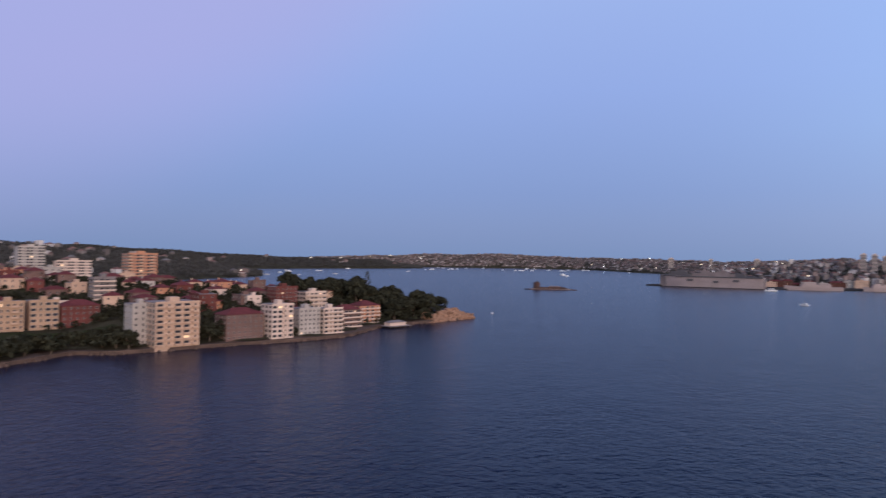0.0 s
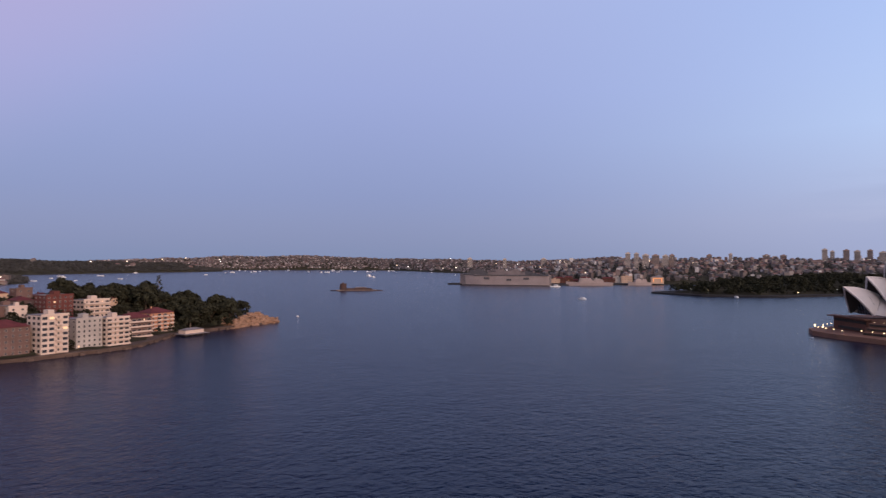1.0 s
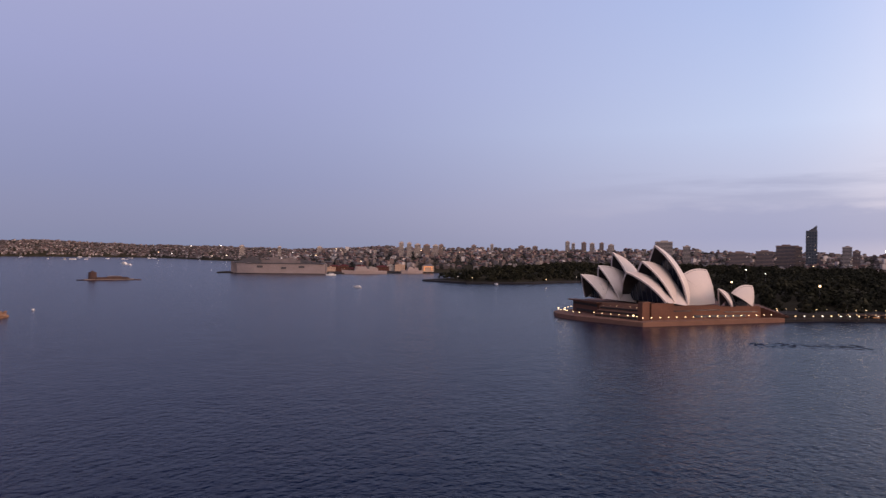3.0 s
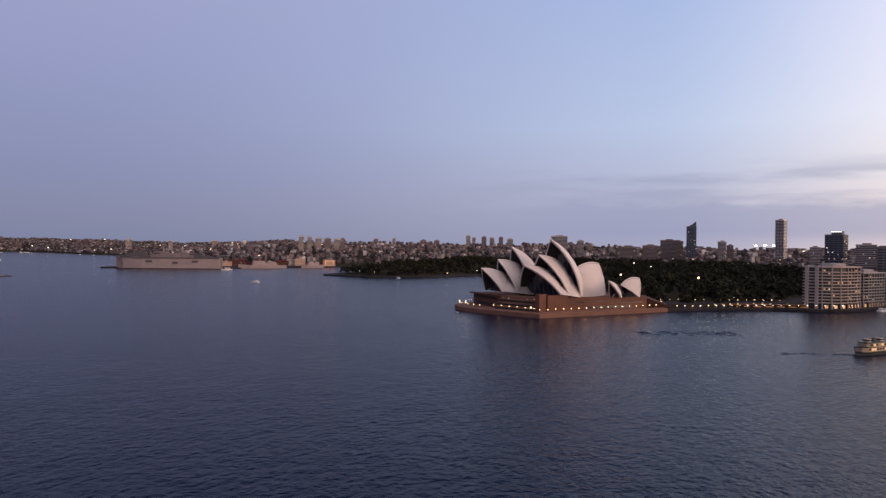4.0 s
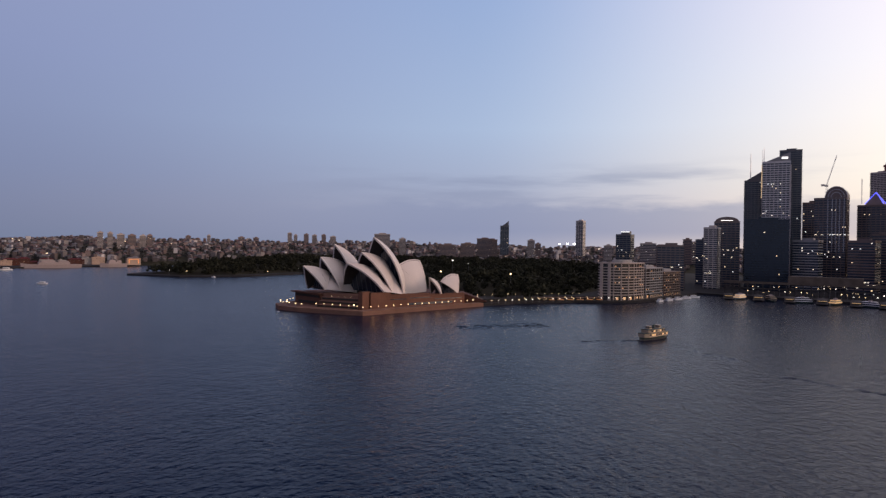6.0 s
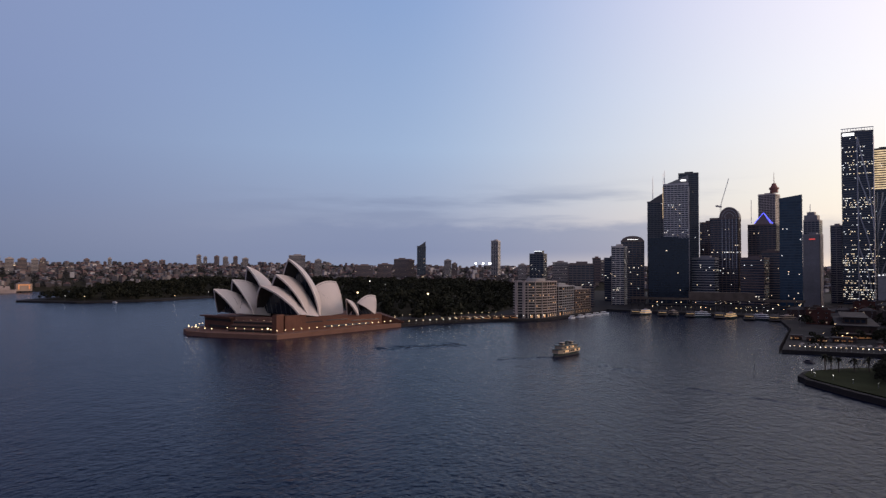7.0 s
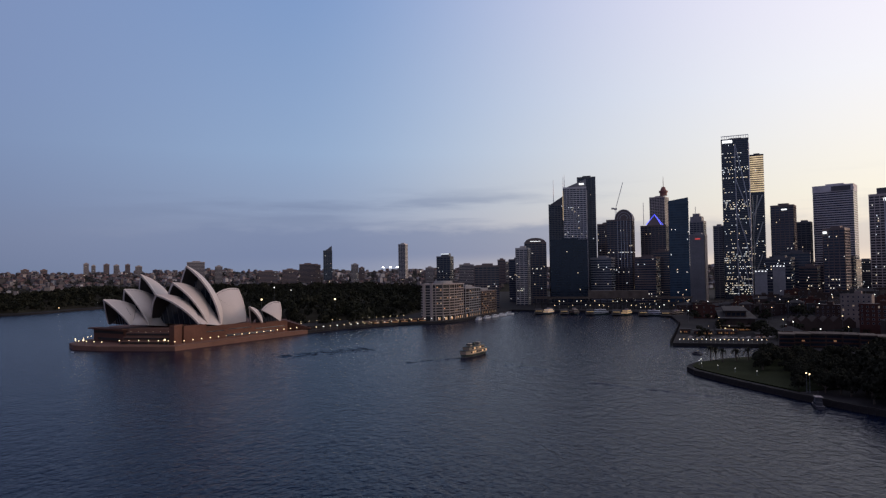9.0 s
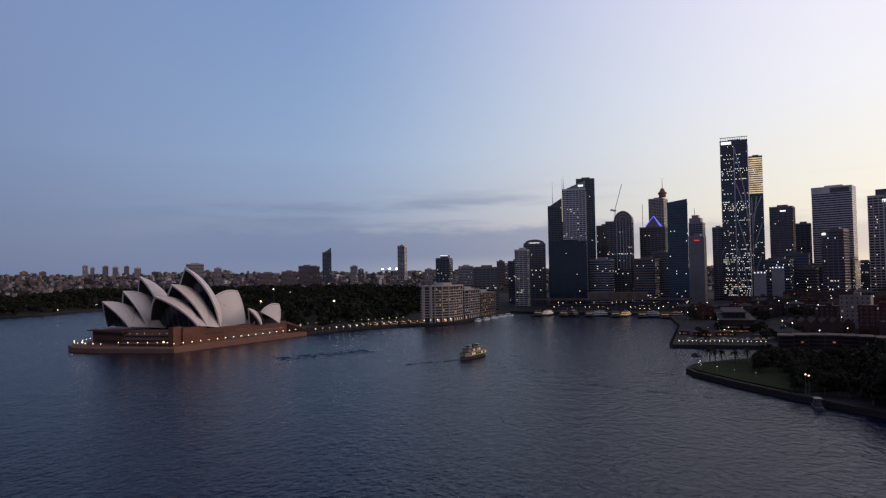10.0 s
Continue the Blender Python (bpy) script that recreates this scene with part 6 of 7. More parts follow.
wake((50, -448), (85, -425), 45, "wake trailing behind the ferry", 4, 1.6)

# ---- the quay and its edge ----
PIER = material("wharf_timber_and_steel", (0.10, 0.085, 0.075), 0.85, vary=0.2)
# curved blocks of flats along the eastern quay: glazed core, a balcony slab and rail at each floor
FLATGLASS = material("flats_glazing", (0.035, 0.030, 0.030), 0.25, vary=0.3, scale=0.1, fine=0.8)


def grown(poly, by):
    """The outline moved outwards."""
    n = len(poly)
    area = sum(poly[i][0] * poly[(i + 1) % n][1] - poly[(i + 1) % n][0] * poly[i][1] for i in range(n))
    out = []
    for i in range(n):
        a, b, c = (Vector(poly[(i + k) % n]) for k in (-1, 0, 1))
        m = ((b - a).normalized() + (c - b).normalized()).normalized()
        out.append(tuple(b + Vector((m.y, -m.x)) * by * (1 if area > 0 else -1)))
    return out


def quay_flats(label, poly, z1, seed, fins=(), front=(), pale=QUAYPALE):
    ox, oy = poly[0]
    local = [(x - ox, y - oy) for x, y in poly]
    e = empty("quay_flats", ox, oy, 2.6)
    tagged(e, label, "apartment block", "flats along the eastern quay")
    h = z1 - 2.6
    rnd = random.Random(seed)
    part("core", Solid().prism(local, 0, h - 1), [FLATGLASS], e, "dark glazed walls")
    n = int((h - 6) / 3.15)
    wide = grown(local, 1.3)
    rail = Solid().prism(wide, 0, 0.95).mesh("balcony", [pale])
    for k in range(n):
        part("balcony", rail, None, e, at=Matrix.Translation((0, 0, 5.6 + 3.15 * k)))
    roof = part("roof", Solid().prism(grown(local, 1.7), h - 1.4, h), [pale], e, "pale roof slab")
    cx, cy = sum(p[0] for p in local) / len(local), sum(p[1] for p in local) / len(local)
    part("plant_room", Solid().prism([(cx + (x - cx) * 0.45, cy + (y - cy) * 0.45) for x, y in local], h, h + 3), [GREY[0]], roof)
    for k, (x, y) in enumerate(fins):
        part("fin", Solid().box(x - ox - 1.5, x - ox + 1.5, y - oy - 3, y - oy + 1.6, 0, h + 0.6), [pale], e, "tall pale fin wall")
    # party walls, rooms with the light on and the lit arcade, along the sides that face the water
    glow = Solid()
    for a, b in zip(front, front[1:]):
        a, b = Vector((a[0] - ox, a[1] - oy, 0)), Vector((b[0] - ox, b[1] - oy, 0))
        u = (b - a).normalized()
        out = Vector((u.y, -u.x, 0))
        if out.y < 0 and out.x > 0 or out.dot(Vector((-ox, -oy, 0))) < 0:
            out = -out
        m = max(1, int((b - a).length / 5.5))
        for i in range(m + 1):
            q = a.lerp(b, i / m)
            part("party_wall", Solid().bar(q + out * 0.5 + Vector((0, 0, 5)), q + out * 0.5 + Vector((0, 0, h - 1)), 0.5, n=4), [pale], e)
            part("arcade_pier", Solid().bar(q + out * 1.0, q + out * 1.0 + Vector((0, 0, 5.4)), 0.7, n=6), [pale], e)
        for k in range(n):
            for i in range(m * 2):
                if rnd.random() < 0.10:
                    c = a.lerp(b, (i + 0.5) / (2 * m)) + out * 0.12
                    c.z = 7.0 + 3.15 * k
                    glow.add([c - u * 0.8, c + u * 0.8, c + u * 0.8 + Vector((0, 0, 1.3)), c - u * 0.8 + Vector((0, 0, 1.3))], [(0, 1, 2, 3)])
        for i in range(m):
            c = a.lerp(b, (i + 0.5) / m) + out * 0.15
            glow.add([c - u * 1.6 + Vector((0, 0, 0.4)), c + u * 1.6 + Vector((0, 0, 0.4)), c + u * 1.6 + Vector((0, 0, 3.6)), c - u * 1.6 + Vector((0, 0, 3.6))], [(0, 1, 2, 3)])
    tagged(part("room_glow", glow, [FLATLIGHT], e, "lit rooms and arcade"), kind="stuff")


FLATLIGHT = many("flat_lights", [(1.0, 0.62, 0.32), (1.0, 0.74, 0.48), (0.8, 0.45, 0.22), (1.0, 0.55, 0.25)], glow=0.28)
quay_flats("pale curved-fronted block of flats with banded balconies and tall fins", [(127, -753), (113, -756), (105, -760), (98, -767), (93, -776), (89, -788), (85, -800), (108, -808), (131, -766)], 46, 1,
           fins=((126, -751.5), (117.5, -754)), front=((113, -756), (105, -760), (98, -767), (93, -776), (89, -788), (85, -800)))
quay_flats("white balconied block of flats above the quay", [(83, -806), (79, -816), (68, -850), (88, -857), (104, -812)], 39.5, 2, pale=GREY[0], front=((83, -806), (79, -816), (68, -850)))
quay_flats("long pale block of flats by the quay boats", [(66.5, -857), (50, -905), (70, -912), (87, -864)], 34, 3, pale=BROWN[0], front=((66.5, -857), (50, -905)))
# the low promenade buildings and awnings between hall and flats
rng = random.Random(6)
for k in range(22):
    t = k / 21
    x, y = 222 - 130 * t + 6 * math.sin(t * 3), -640 - 140 * t
    lamp(x - 4, y + 6, 2.6, 3.4, size=rng.uniform(0.7, 1.2), white=rng.random() < 0.3)
    lamp(x + 8, y - 4, 2.6, 3.4, size=rng.uniform(0.6, 1.0))
e = empty("restaurant_row", 215, -660, 2.6)
tagged(e, "low promenade terrace with lit restaurant fronts", "restaurant")
for k in range(12):
    t = k / 11
    x, y = 18 - 105 * t, -6 - 78 * t
    part("awning", Solid().box(x - 5, x + 4, y - 6, y + 2, 3.0, 3.5), [PAVING], e, "flat awning")
    part("lit_front", Solid().box(x - 4, x + 3, y - 5.9, y - 5.0, 0.3, 1.2), [SHEDLIGHT], e, "warm lit front")
slab("promenade_upper", [(228, -640), (160, -738), (128, -752), (134, -772), (176, -752), (262, -650)], 6.5, STREET, "raised promenade walkway beside the gardens", "walkway")

for k in range(16):
    t = k / 15
    lamp(250 - 100 * t, -652 - 96 * t, 6.5, 3.0, size=rng.uniform(0.5, 0.9), group="walkway lamps")

# elevated road and rail station behind the ferry wharves
e = empty("elevated_road", *spot(187.5, 985), 2.6)
e.matrix_world = pose(*spot(187.5, 985), 2.6, 0, 0, 180 - 187.5)
tagged(e, "long grey elevated road over a low station", "viaduct")
part("deck", Solid().box(-100, 125, -8, 8, 14.5, 16.5).box(-100, 125, 7.7, 8.2, 16.5, 17.6), [OLDSTONE], e)
part("station_hall", Solid().box(-40, 45, -10, 7, 17, 26), [OLDSTONE], e)
part("lower_deck", Solid().box(-100, 125, -8, 9, 7.0, 8.6), [OLDROOF], e)
for k in range(24):
    part("pillar", Solid().box(-98 + 9.6 * k, -96.6 + 9.6 * k, 5, 7, 0, 14.5), [OLDROOF], e)
for k in range(34):
    x, y = spot(182.0 + 12.5 * k / 33, 960 + rng.uniform(-8, 8))
    lamp(x, y, 2.6, rng.choice((3.4, 6, 12)), size=rng.uniform(0.8, 1.5), white=rng.random() < 0.5, group="quay lamps")
# ferry wharves with moored ferries
for k, b in enumerate((180.6, 182.8, 185.0, 187.2, 189.4, 191.2)):
    x, y = spot(b, 905 - 8 * k)
    e = empty("ferry_wharf", x, y, 0)
    e.matrix_world = pose(x, y, 0, 0, 0, 180 - b)
    tagged(e, "low covered ferry wharf reaching into the water", "wharf", "ferry wharves")
    part("deck", Solid().box(-6, 6, -28, 22, 1.6, 2.4), [PIER], e)
    part("roof", Solid().hip(-5, 5, -26, 18, 5.4, 1.2), [OLDROOF], e)
    for q in range(6):
        for sgn in (-1, 1):
            part("post", Solid().tube(4.5 * sgn, -25 + 8.4 * q, -2, 6.0, 0.25, 0.25, 6), [PIER], e)
    part("light_strip", Solid().box(-4.4, 4.4, 17, 17.3, 4.6, 5.2), [CABINLIGHT], e, "warm light strip")
    xx, yy = spot(b + 0.85, 900 - 8 * k)
    f = thing_at("ferry", xx, yy, b + (25, 160, 70, 200, 110, 40)[k], "white and green ferry moored at the quay", "ferry", group="moored ferries")
    part("hull", hull(24, 8, 2.2, 0.4, double=True), [BOATGREEN], f)
    part("cabin", Solid().box(-10, 10, -3.6, 3.6, 2.2, 4.8).box(-7, 7, -3.2, 3.2, 4.8, 7.0), [BOATCREAM if k % 2 else BOATWHITE], f)
    part("cabin_glass", Solid().box(-10.05, 10.05, -3.65, 3.65, 2.9, 4.2).box(-7.05, 7.05, -3.25, 3.25, 5.3, 6.4), [CABINLIGHT if k % 3 == 0 else DARKGLASS], f)
    part("wheelhouse", Solid().box(-1.5, 1.5, -1.8, 1.8, 7, 8.6), [SHIPGREY], f)

# ---- the western shore: terminal, cove, stores and park ----
ROCKS = [(-150, -700), (-114, -532), (-180, -524), (-196, -492), (-205, -450), (-160, -446), (-140, -380), (-165, -310), (-150, -285), (-200, -190), (-270, -70), (-560, -70), (-700, -600), (-600, -1000), (-200, -1000), (-185, -880)]


def rocks_height(x, y, d):
    return 2.0 + rise(d, 30, 150, 17) + 0.8 * noise.noise((x / 50, y / 50, 9))


mound("ground_rocks", ROCKS, rocks_height, STREET, "dark rising streets of the old quarter", 16.0)
slab("lawn_park", [(-100, -414), (-93, -398), (-94, -386), (-107, -352), (-122, -320), (-150, -330), (-190, -400), (-190, -445), (-132, -436)], 3.2, GRASS, "dark green waterside lawn of the park", "lawn", z0=2)
PARKEDGE = [(-96, -412), (-91, -384), (-104, -349), (-119, -317), (-132, -292), (-141, -279)]
for a, b in zip(PARKEDGE, PARKEDGE[1:]):
    n_ = max(2, int(math.hypot(b[0] - a[0], b[1] - a[1]) / 3))
    d_ = Vector((b[0] - a[0], b[1] - a[1], 0)) / n_
    for i in range(n_):
        s = Solid().box(-d_.length / 2 + 0.03, d_.length / 2 - 0.03, -0.5, 0.5, -1, 2.8 + 0.1 * ((i * 7) % 3))
        ob = tagged(new("sea_wall_block", s.mesh("sea_wall_block", [DARKSTONE])), "dark sandstone sea wall block", "stone block", "park sea wall")
        ob.matrix_world = pose(a[0] + d_.x * (i + 0.5), a[1] + d_.y * (i + 0.5), 0, 0, 0, math.degrees(math.atan2(d_.y, d_.x)))
for x, y in ((-98, -402), (-97, -392), (-101, -410), (-104, -385), (-110, -374), (-118, -364)):
    lamp(x, y, 3.2, 2.2, size=0.4, white=True, group="park lamps")
lamp(-126, -318, 2.6, 8.5, size=0.9, group="park lamps")
lamp(-125, -319, 2.6, 8.9, size=0.9, group="park lamps")


def palm(x, y, z, h, seed):
    e = empty("palm_tree", x, y, z)
    tagged(e, "short palm tree with a round drooping crown", "tree", "palms by the cove")
    rg = random.Random(seed)
    part("trunk", Solid().bar((0, 0, -1), (0.3, 0.1, h), 0.4, r1=0.28, n=7), [BARK], e)
    s = Solid()
    for k in range(40):
        a, up = rg.uniform(0, 6.28), rg.uniform(-0.5, 1.1)
        ln = rg.uniform(3.0, 4.2)
        prev = Vector((0.3, 0.1, h))
        for j in range(4):
            t = (j + 1) / 4
            p = Vector((0.3 + math.cos(a) * ln * t, 0.1 + math.sin(a) * ln * t, h + ln * (up * t - 0.9 * t * t)))
            sd = Vector((-math.sin(a), math.cos(a), 0)) * 0.55 * (1 - t * 0.8)
            sp = Vector((-math.sin(a), math.cos(a), 0)) * 0.55 * (1.2 - t)
            s.add([prev - sp, prev + sp, p + sd, p - sd], [(0, 1, 2, 3)])
            prev = p
    part("crown", s, [LEAF], e)


for k, (b, dist, h) in enumerate(((194.6, 432, 8.5), (195.0, 440, 7.0), (195.5, 430, 8.0), (196.5, 436, 7.0), (197.4, 442, 7.5), (198.2, 436, 7))):
    palm(*spot(b, dist), 2.8, h, k)
rng = random.Random(21)
n = 0
for k in range(2000):
    b, dist = rng.uniform(198, 213), rng.uniform(305, 460)
    x, y = spot(b, dist)
    if inside(ROCKS, x, y) < 0 and b < 200.6 and not dist > 395:
        continue
    if inside(CITY, x, y) < 7 or (b < 199.3 and dist < 400):
        continue
    if any((x - p) ** 2 + (y - q) ** 2 < 22 for p, q, r in taken[-150:]):
        continue
    taken.append((x, y, 3))
    tree(x, y, max(2.6, rocks_height(x, y, max(0, inside(ROCKS, x, y)))), rng.uniform(0.62, 0.92) if b < 206 else rng.uniform(1.2, 1.7), rng.randrange(5), group="dark trees of the park", turn=rng.uniform(0, 360))
    n += 1
    if n > 150:
        break

# passenger terminal and restaurants on the western wall
e = thing_at("passenger_terminal", -197, -664, 14, "low glazed passenger terminal with lit terraces", "terminal", 2.6)
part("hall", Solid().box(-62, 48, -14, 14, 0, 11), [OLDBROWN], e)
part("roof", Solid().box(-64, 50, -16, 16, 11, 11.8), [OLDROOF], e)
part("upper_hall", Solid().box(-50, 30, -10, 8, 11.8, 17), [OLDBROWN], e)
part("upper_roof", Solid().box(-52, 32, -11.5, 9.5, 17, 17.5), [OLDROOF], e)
for k in range(12):
    part("upper_window", Solid().box(-48 + 6.6 * k, -43.4 + 6.6 * k, -10.2, -9.9, 12.8, 15.6), [DARKGLASS], e)
for k in range(4):
    part("end_window", Solid().box(30, 30.3, -8.4 + 4 * k, -5.4 + 4 * k, 12.8, 15.4), [DARKGLASS], e)
for k in range(14):
    part("glass_bay", Solid().box(-60 + 7.7 * k, -54 + 7.7 * k, -14.3, -13.9, 1, 9.5), [DARKGLASS], e)
    if k % 3 == 1:
        part("lit_bay", Solid().box(-60 + 7.7 * k, -57 + 7.7 * k, -14.5, -14.2, 1, 2.4), [CABINLIGHT], e, "warm lit front")
part("end_front", Solid().box(48, 48.6, -12, 10, 1, 2.2), [SHEDLIGHT], e, "warm lit front")
part("canopy", Solid().box(48, 58, -14, 14, 5, 5.6), [OLDSTONE], e)
for k in range(20):
    t = k / 19
    lamp(-114 - 62 * t, -525 + 7 * t + rng.uniform(-2.5, 0.5), 2.6, 2.6, size=0.7, white=k % 3 == 0, group="cove lamps")
# curved white-roofed hotel by the cove
e = thing_at("waterside_hotel", -214, -498, 108, "long low waterside hotel with a pale curved roof", "hotel", 2.6)
for k in range(7):
    a = -30 + 10 * k
    dy = 0.012 * a * a
    part("wing", Solid().box(a - 5, a + 5, -7 + dy, 7 + dy, 0, 9.5), [OLDBROWN], e)
    part("roof", Solid().box(a - 5.2, a + 5.2, -8.5 + dy, 8.5 + dy, 9.5, 10.1), [OLDSTONE], e, "pale flat roof edge")
    for z_ in (1.2, 4.2, 7.0):
        part("window_strip", Solid().box(a - 4.4, a + 4.4, 7.0 + dy, 7.2 + dy, z_, z_ + 1.5), [DARKGLASS], e)
        part("balcony", Solid().box(a - 5, a + 5, 7.0 + dy, 8.4 + dy, z_ - 0.6, z_ - 0.1), [OLDBRICK], e)
    if k % 2:
        part("lit_window", Solid().box(a - 1.5, a + 0.3, 7.1 + dy, 7.3 + dy, 4.4, 5.5), [SHEDLIGHT], e, "warm lit window")
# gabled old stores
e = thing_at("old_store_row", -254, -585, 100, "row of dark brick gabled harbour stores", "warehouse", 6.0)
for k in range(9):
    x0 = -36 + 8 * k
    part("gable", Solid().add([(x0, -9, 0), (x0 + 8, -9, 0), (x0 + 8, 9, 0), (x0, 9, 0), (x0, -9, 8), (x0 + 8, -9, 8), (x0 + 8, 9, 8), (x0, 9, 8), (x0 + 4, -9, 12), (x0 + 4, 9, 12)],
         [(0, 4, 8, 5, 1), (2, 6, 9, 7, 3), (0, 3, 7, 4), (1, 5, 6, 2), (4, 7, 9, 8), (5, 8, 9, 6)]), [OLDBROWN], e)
# the old quarter's houses
OLD = "brick buildings of the old quarter"
named = ((204.8, 632, 22, 15, 36.5, PALESTONE, "pale sandstone building with small dark windows"), (206.4, 600, 30, 14, 30, OLDBRICK, "red brick warehouse with rows of windows"), (203.0, 660, 20, 12, 26, OLDBROWN, "dark brick hotel"),
         (208.5, 640, 26, 14, 34, OLDSTONE, "grey stone building above the park"))
for k, (b, dist, w, z0, z1, wall, lab) in enumerate(named):
    block("old_building", lab + ", lit here and there", b, dist, w, 16, z0, z1, wall, facing=b - 180 + 8, group=OLD, seed=k + 70, lit=0.12)
n = 0
spots_used = [(-197, -664, 60), (-214, -498, 40), (-254, -585, 42), (-160, -560, 36)]
for k in range(4000):
    b, dist = rng.uniform(192.5, 213), rng.uniform(520, 960)
    x, y = spot(b, dist)
    d = inside(CITY, x, y)
    if d < 24 or any((x - p) ** 2 + (y - q) ** 2 < (r + 9) ** 2 for p, q, r in spots_used):
        continue
    spots_used.append((x, y, 7))
    z = max(2.6, rocks_height(x, y, max(0, inside(ROCKS, x, y))))
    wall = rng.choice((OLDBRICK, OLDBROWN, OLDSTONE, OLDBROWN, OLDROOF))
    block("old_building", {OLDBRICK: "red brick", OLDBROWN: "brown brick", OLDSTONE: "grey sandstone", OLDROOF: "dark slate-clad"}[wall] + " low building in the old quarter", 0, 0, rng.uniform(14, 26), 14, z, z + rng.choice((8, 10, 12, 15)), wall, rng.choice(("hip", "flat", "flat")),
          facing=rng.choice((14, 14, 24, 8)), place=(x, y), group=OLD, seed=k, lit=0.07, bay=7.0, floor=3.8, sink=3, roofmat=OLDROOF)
    n += 1
    if n >= 105:
        break
for k in range(90):
    b, dist = rng.uniform(192.5, 212), rng.uniform(545, 980)
    x, y = spot(b, dist)
    z = max(2.6, rocks_height(x, y, max(0, inside(ROCKS, x, y))))
    if inside(CITY, x, y) > 5:
        lamp(x, y, z, rng.choice((5, 8, 12, 16)), size=rng.uniform(0.6, 1.1), white=rng.random() < 0.35, group="street lamps of the old quarter")
# dark trees among the old quarter's streets
spots = []
while len(spots) < 240:
    b, dist = rng.uniform(193, 214), rng.uniform(545, 940)
    x, y = spot(b, dist)
    if inside(CITY, x, y) < 14 or any((x - p) ** 2 + (y - q) ** 2 < (r * 0.8) ** 2 for p, q, r in spots_used):
        continue
    spots.append((x, y, max(2.6, rocks_height(x, y, max(0, inside(ROCKS, x, y)))), rng.uniform(0.5, 1.0)))
forest("street_trees", "dark trees among the old quarter's streets", spots, 210, per=120, size=1.3)
# blocks between the quay and the towers
n = 0
for k in range(3000):
    b, dist = rng.uniform(176.5, 208), rng.uniform(1010, 1500)
    x, y = spot(b, dist)
    if any((x - p) ** 2 + (y - q) ** 2 < (r + 16) ** 2 for p, q, r in spots_used):
        continue
    spots_used.append((x, y, 16))
    if dist < 1290 and (195.2 < b < 199.4 or 182.0 < b < 185.6):
        continue
    if any(math.hypot(ob.location.x - x, ob.location.y - y) < 40 for ob in CITYTOWERS.values()):
        continue
    st, nm = rng.choice(((DARK, "dark"), (BROWN, "brown"), (GREY, "grey"), (DARK, "dark")))
    t = tower("office_block", nm + " mid-height office block among the towers", b, dist, rng.uniform(24, 40), 26, rng.uniform(58, 92), st, lit=0.05, seed=k, bays=False, floor=3.9, joined=True, yaw=rng.uniform(2, 18))
    tagged(t, group="mid-height office blocks")
    n += 1
    if n >= 26:
        break
# lights in the gardens and on the wooded point
# The lamps at 162.65 and 156.45 replace tall yellow-lit structures.
for b, dist, h, sz, wh in ((162.65, 755, 28, 2.8, 0), (163.0, 760, 5, 1.0, 1), (157.5, 890, 40, 1.6, 1), (141.4, 1262, 6, 1.8, 0), (134.9, 1235, 8, 1.4, 0), (133.6, 1260, 9, 1.0, 1), (167.5, 860, 6, 0.9, 1), (165.4, 800, 5, 0.9, 1), (144.0, 1330, 10, 1.2, 1), (156.45, 765, 29, 2.6, 0), (169.3, 900, 8, 0.9, 1), (158.9, 960, 34, 1.2, 1)):
    x, y = spot(b, dist)
    lamp(x, y, 2.6, h, size=sz, white=bool(wh), group="garden lamps")
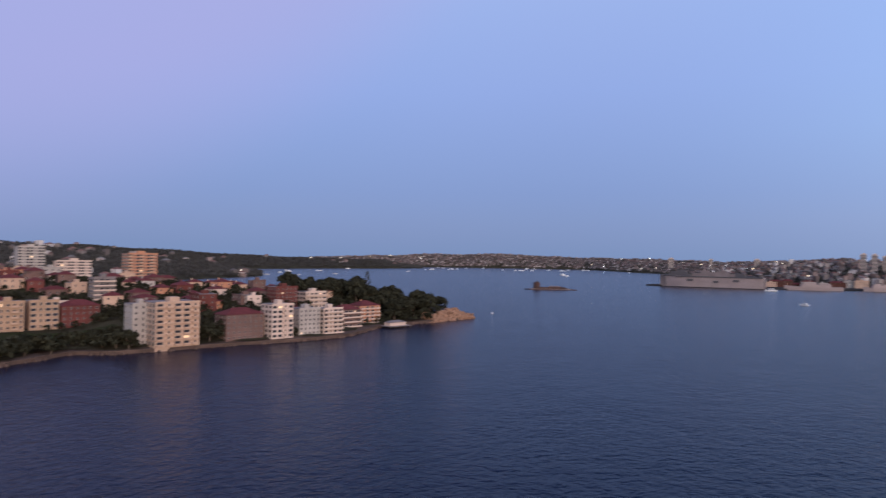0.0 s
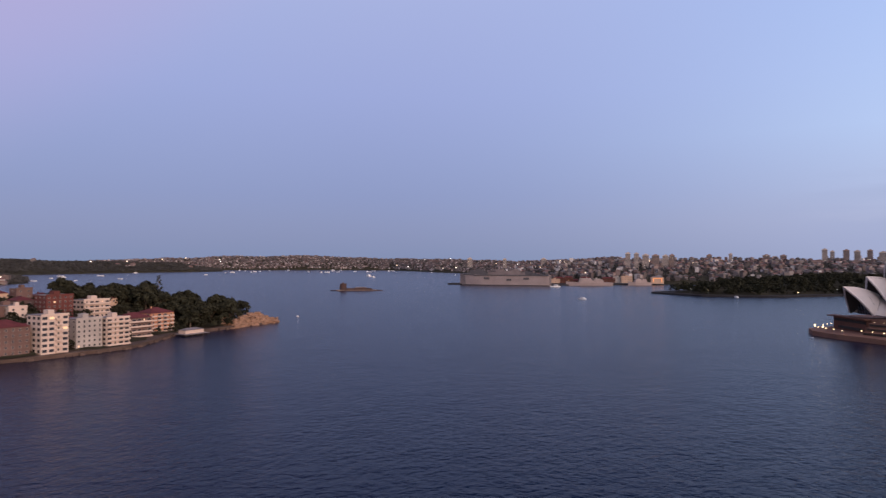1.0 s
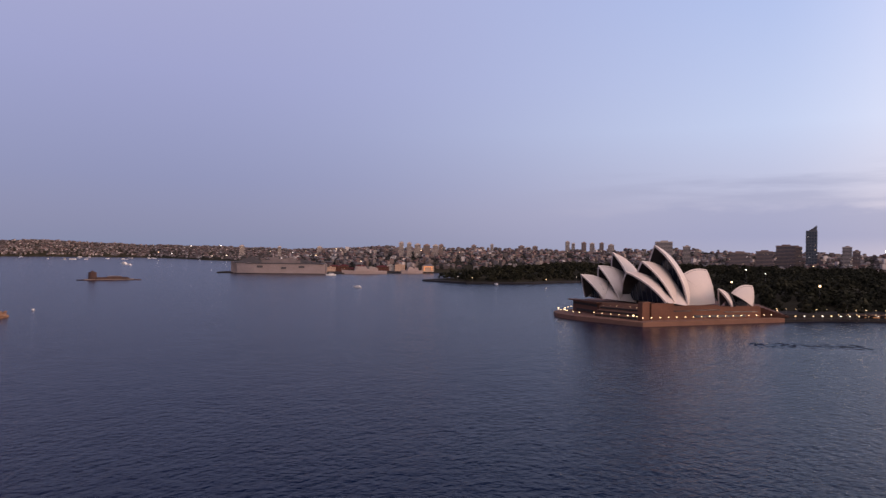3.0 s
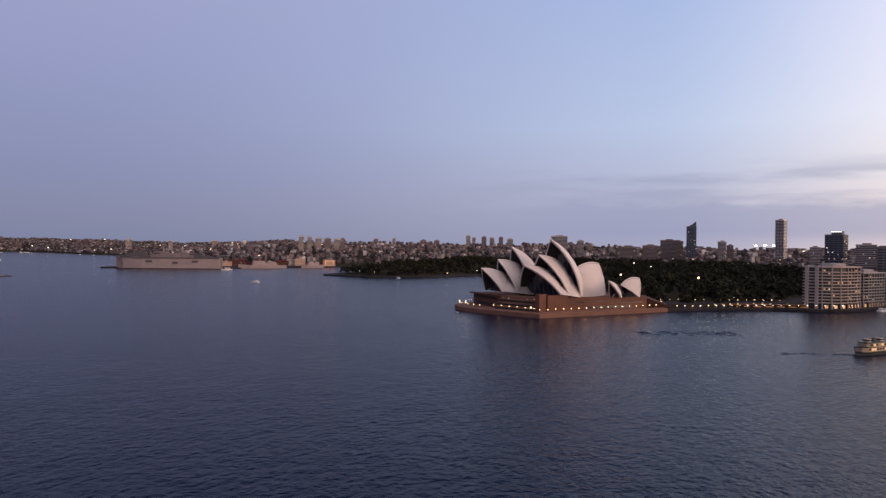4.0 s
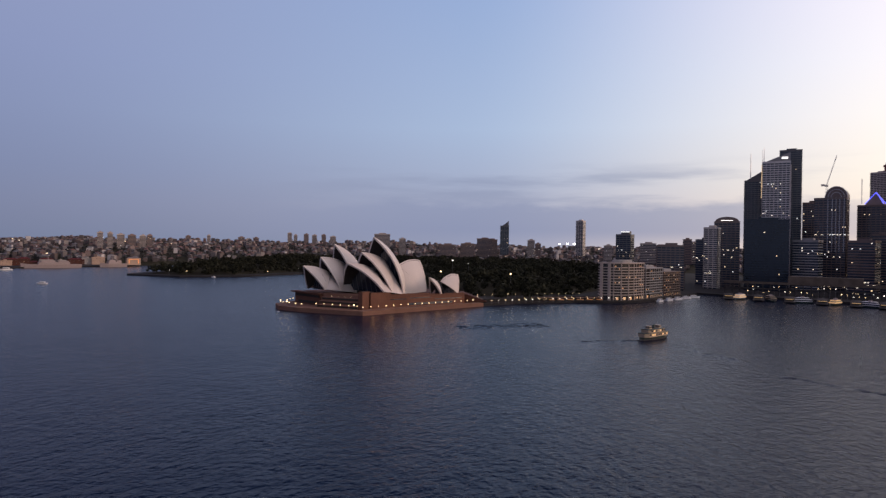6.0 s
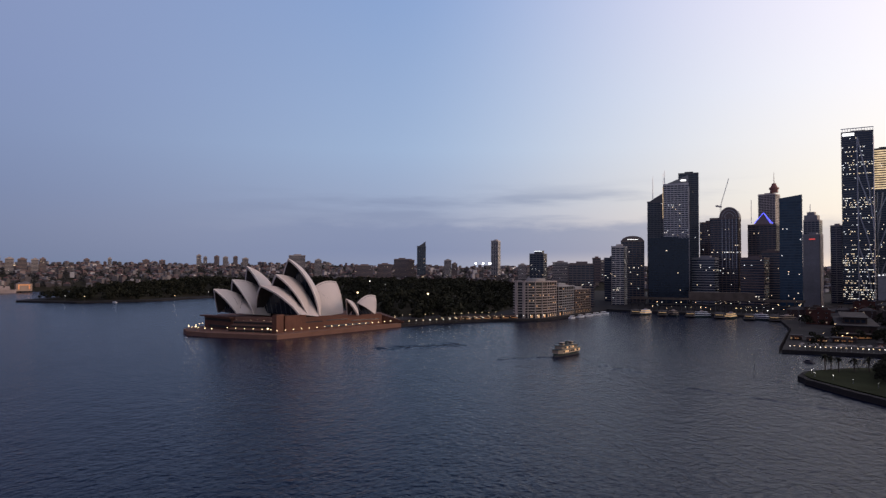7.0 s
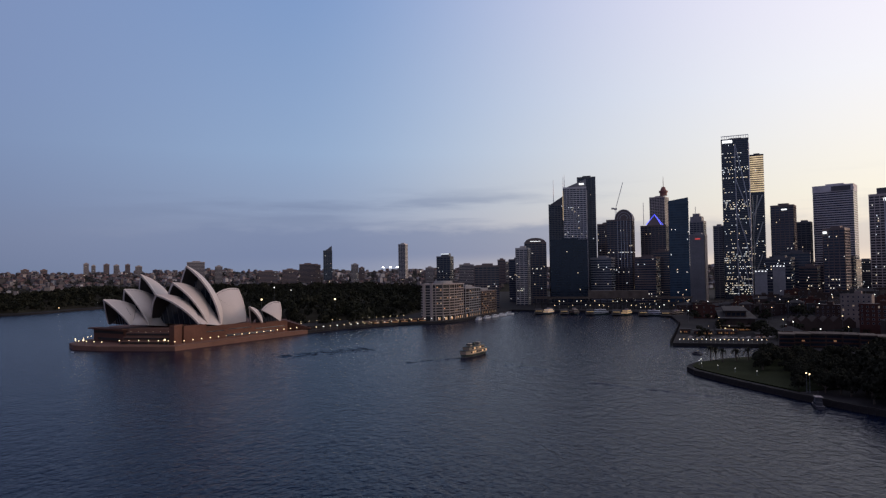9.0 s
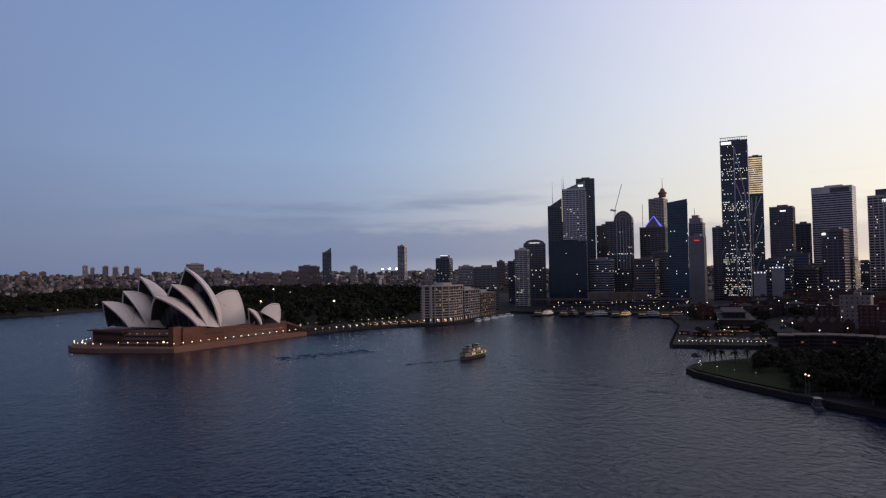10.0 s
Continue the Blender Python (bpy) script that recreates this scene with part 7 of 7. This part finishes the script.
# lit terraces round the cove
for k, (x, y, w) in enumerate(((-148, -590, 15), (-168, -592, 16), (-208, -598, 12), (-186, -560, 8), (-136, -604, 8))):
    e = thing_at("pavilion", x, y, 100, "low quayside pavilion with a warm lit front", "restaurant", 2.6, "quayside pavilions")
    part("wall", Solid().box(-w / 2, w / 2, -4, 3.6, 0, 3.4), [OLDBROWN], e)
    part("roof", Solid().box(-w / 2 - 1, w / 2 + 1, -5, 6, 3.4, 3.8), [OLDROOF], e)
    part("dark_front", Solid().box(-w / 2 + 0.5, w / 2 - 0.5, 3.6, 3.75, 0.3, 2.8), [SHIPDARK], e)
    for j in range(int(w / 1.6)):
        if (j * 5 + k) % 3 != 1:
            part("lit_window", Solid().box(-w / 2 + 0.9 + 1.6 * j, -w / 2 + 2.0 + 1.6 * j, 3.76, 3.9, 0.7, 1.7), [CABINLIGHT if (j + k) % 4 == 0 else SHEDLIGHT], e, "warm lit window")
    part("awning", Solid().box(-w / 2 - 0.5, w / 2 + 0.5, 3.8, 8.5, 2.7, 2.85), [OLDBRICK], e, "dull red awning")
# open umbrellas over the terrace tables, and the fender piles of the wall
CANVAS = material("grey_canvas", (0.22, 0.19, 0.17), 0.9, vary=0.15)
CANOPY = Solid().add([(0, 0, 3.0)] + [(2.1 * math.cos(k * math.pi / 4), 2.1 * math.sin(k * math.pi / 4), 2.3) for k in range(8)], [(0, 1 + k, 1 + (k + 1) % 8) for k in range(8)]).mesh("canopy", [CANVAS])
UMBRELLAPOLE = Solid().tube(0, 0, 0, 2.9, 0.06, 0.05, 6).mesh("pole", [POLE])
rng = random.Random(12)
for k in range(26):
    e = empty("umbrella", -124 - 2.6 * k + rng.uniform(-1, 1), rng.uniform(-548, -530) - 0.1 * k, 2.6, rng.uniform(0, 45))
    tagged(e, "grey canvas terrace umbrella, open", "umbrella", "terrace umbrellas")
    part("pole", UMBRELLAPOLE, None, e)
    part("canopy", CANOPY, None, e)
PILE = Solid().tube(0, 0, -2, 4.2, 0.55, 0.5, 8).tube(0, 0, 4.2, 4.6, 0.6, 0.3, 8).mesh("fender_pile", [DARKSTONE])
for k in range(16):
    t = k / 15
    ob = tagged(new("fender_pile", PILE), "dark timber fender pile along the quay wall", "pile", "fender piles")
    ob.location = (-107 - 45 * t, -524 - 174 * t, 0)
# trees on the dock's hill behind the navy ship
rng = random.Random(41)
slab("dock_hill", [(1500, -870), (1560, -745), (1640, -740), (1640, -900), (1530, -960)], 12.0, SOIL, "low wooded rise behind the moored navy ship", "ground")
spots = []
for k in range(60):
    t = rng.random()
    if 0.40 < t < 0.62 or t < 0.2:
        continue
    spots.append((1580 - 60 * t + rng.uniform(-8, 40), -705 - 150 * t + rng.uniform(-14, 14), 11, rng.uniform(1.3, 2.0)))
forest("dock_wood", "dark trees behind the moored navy ship", spots, 120, per=120, size=1.6)
# pleasure boats along the quay flats
for k in range(5):
    t = k / 4
    small_boat(65 - 34 * t, -800 - 92 * t, 200 + 10 * k, 15, "white pleasure boat moored by the quay flats", group="quay boats")
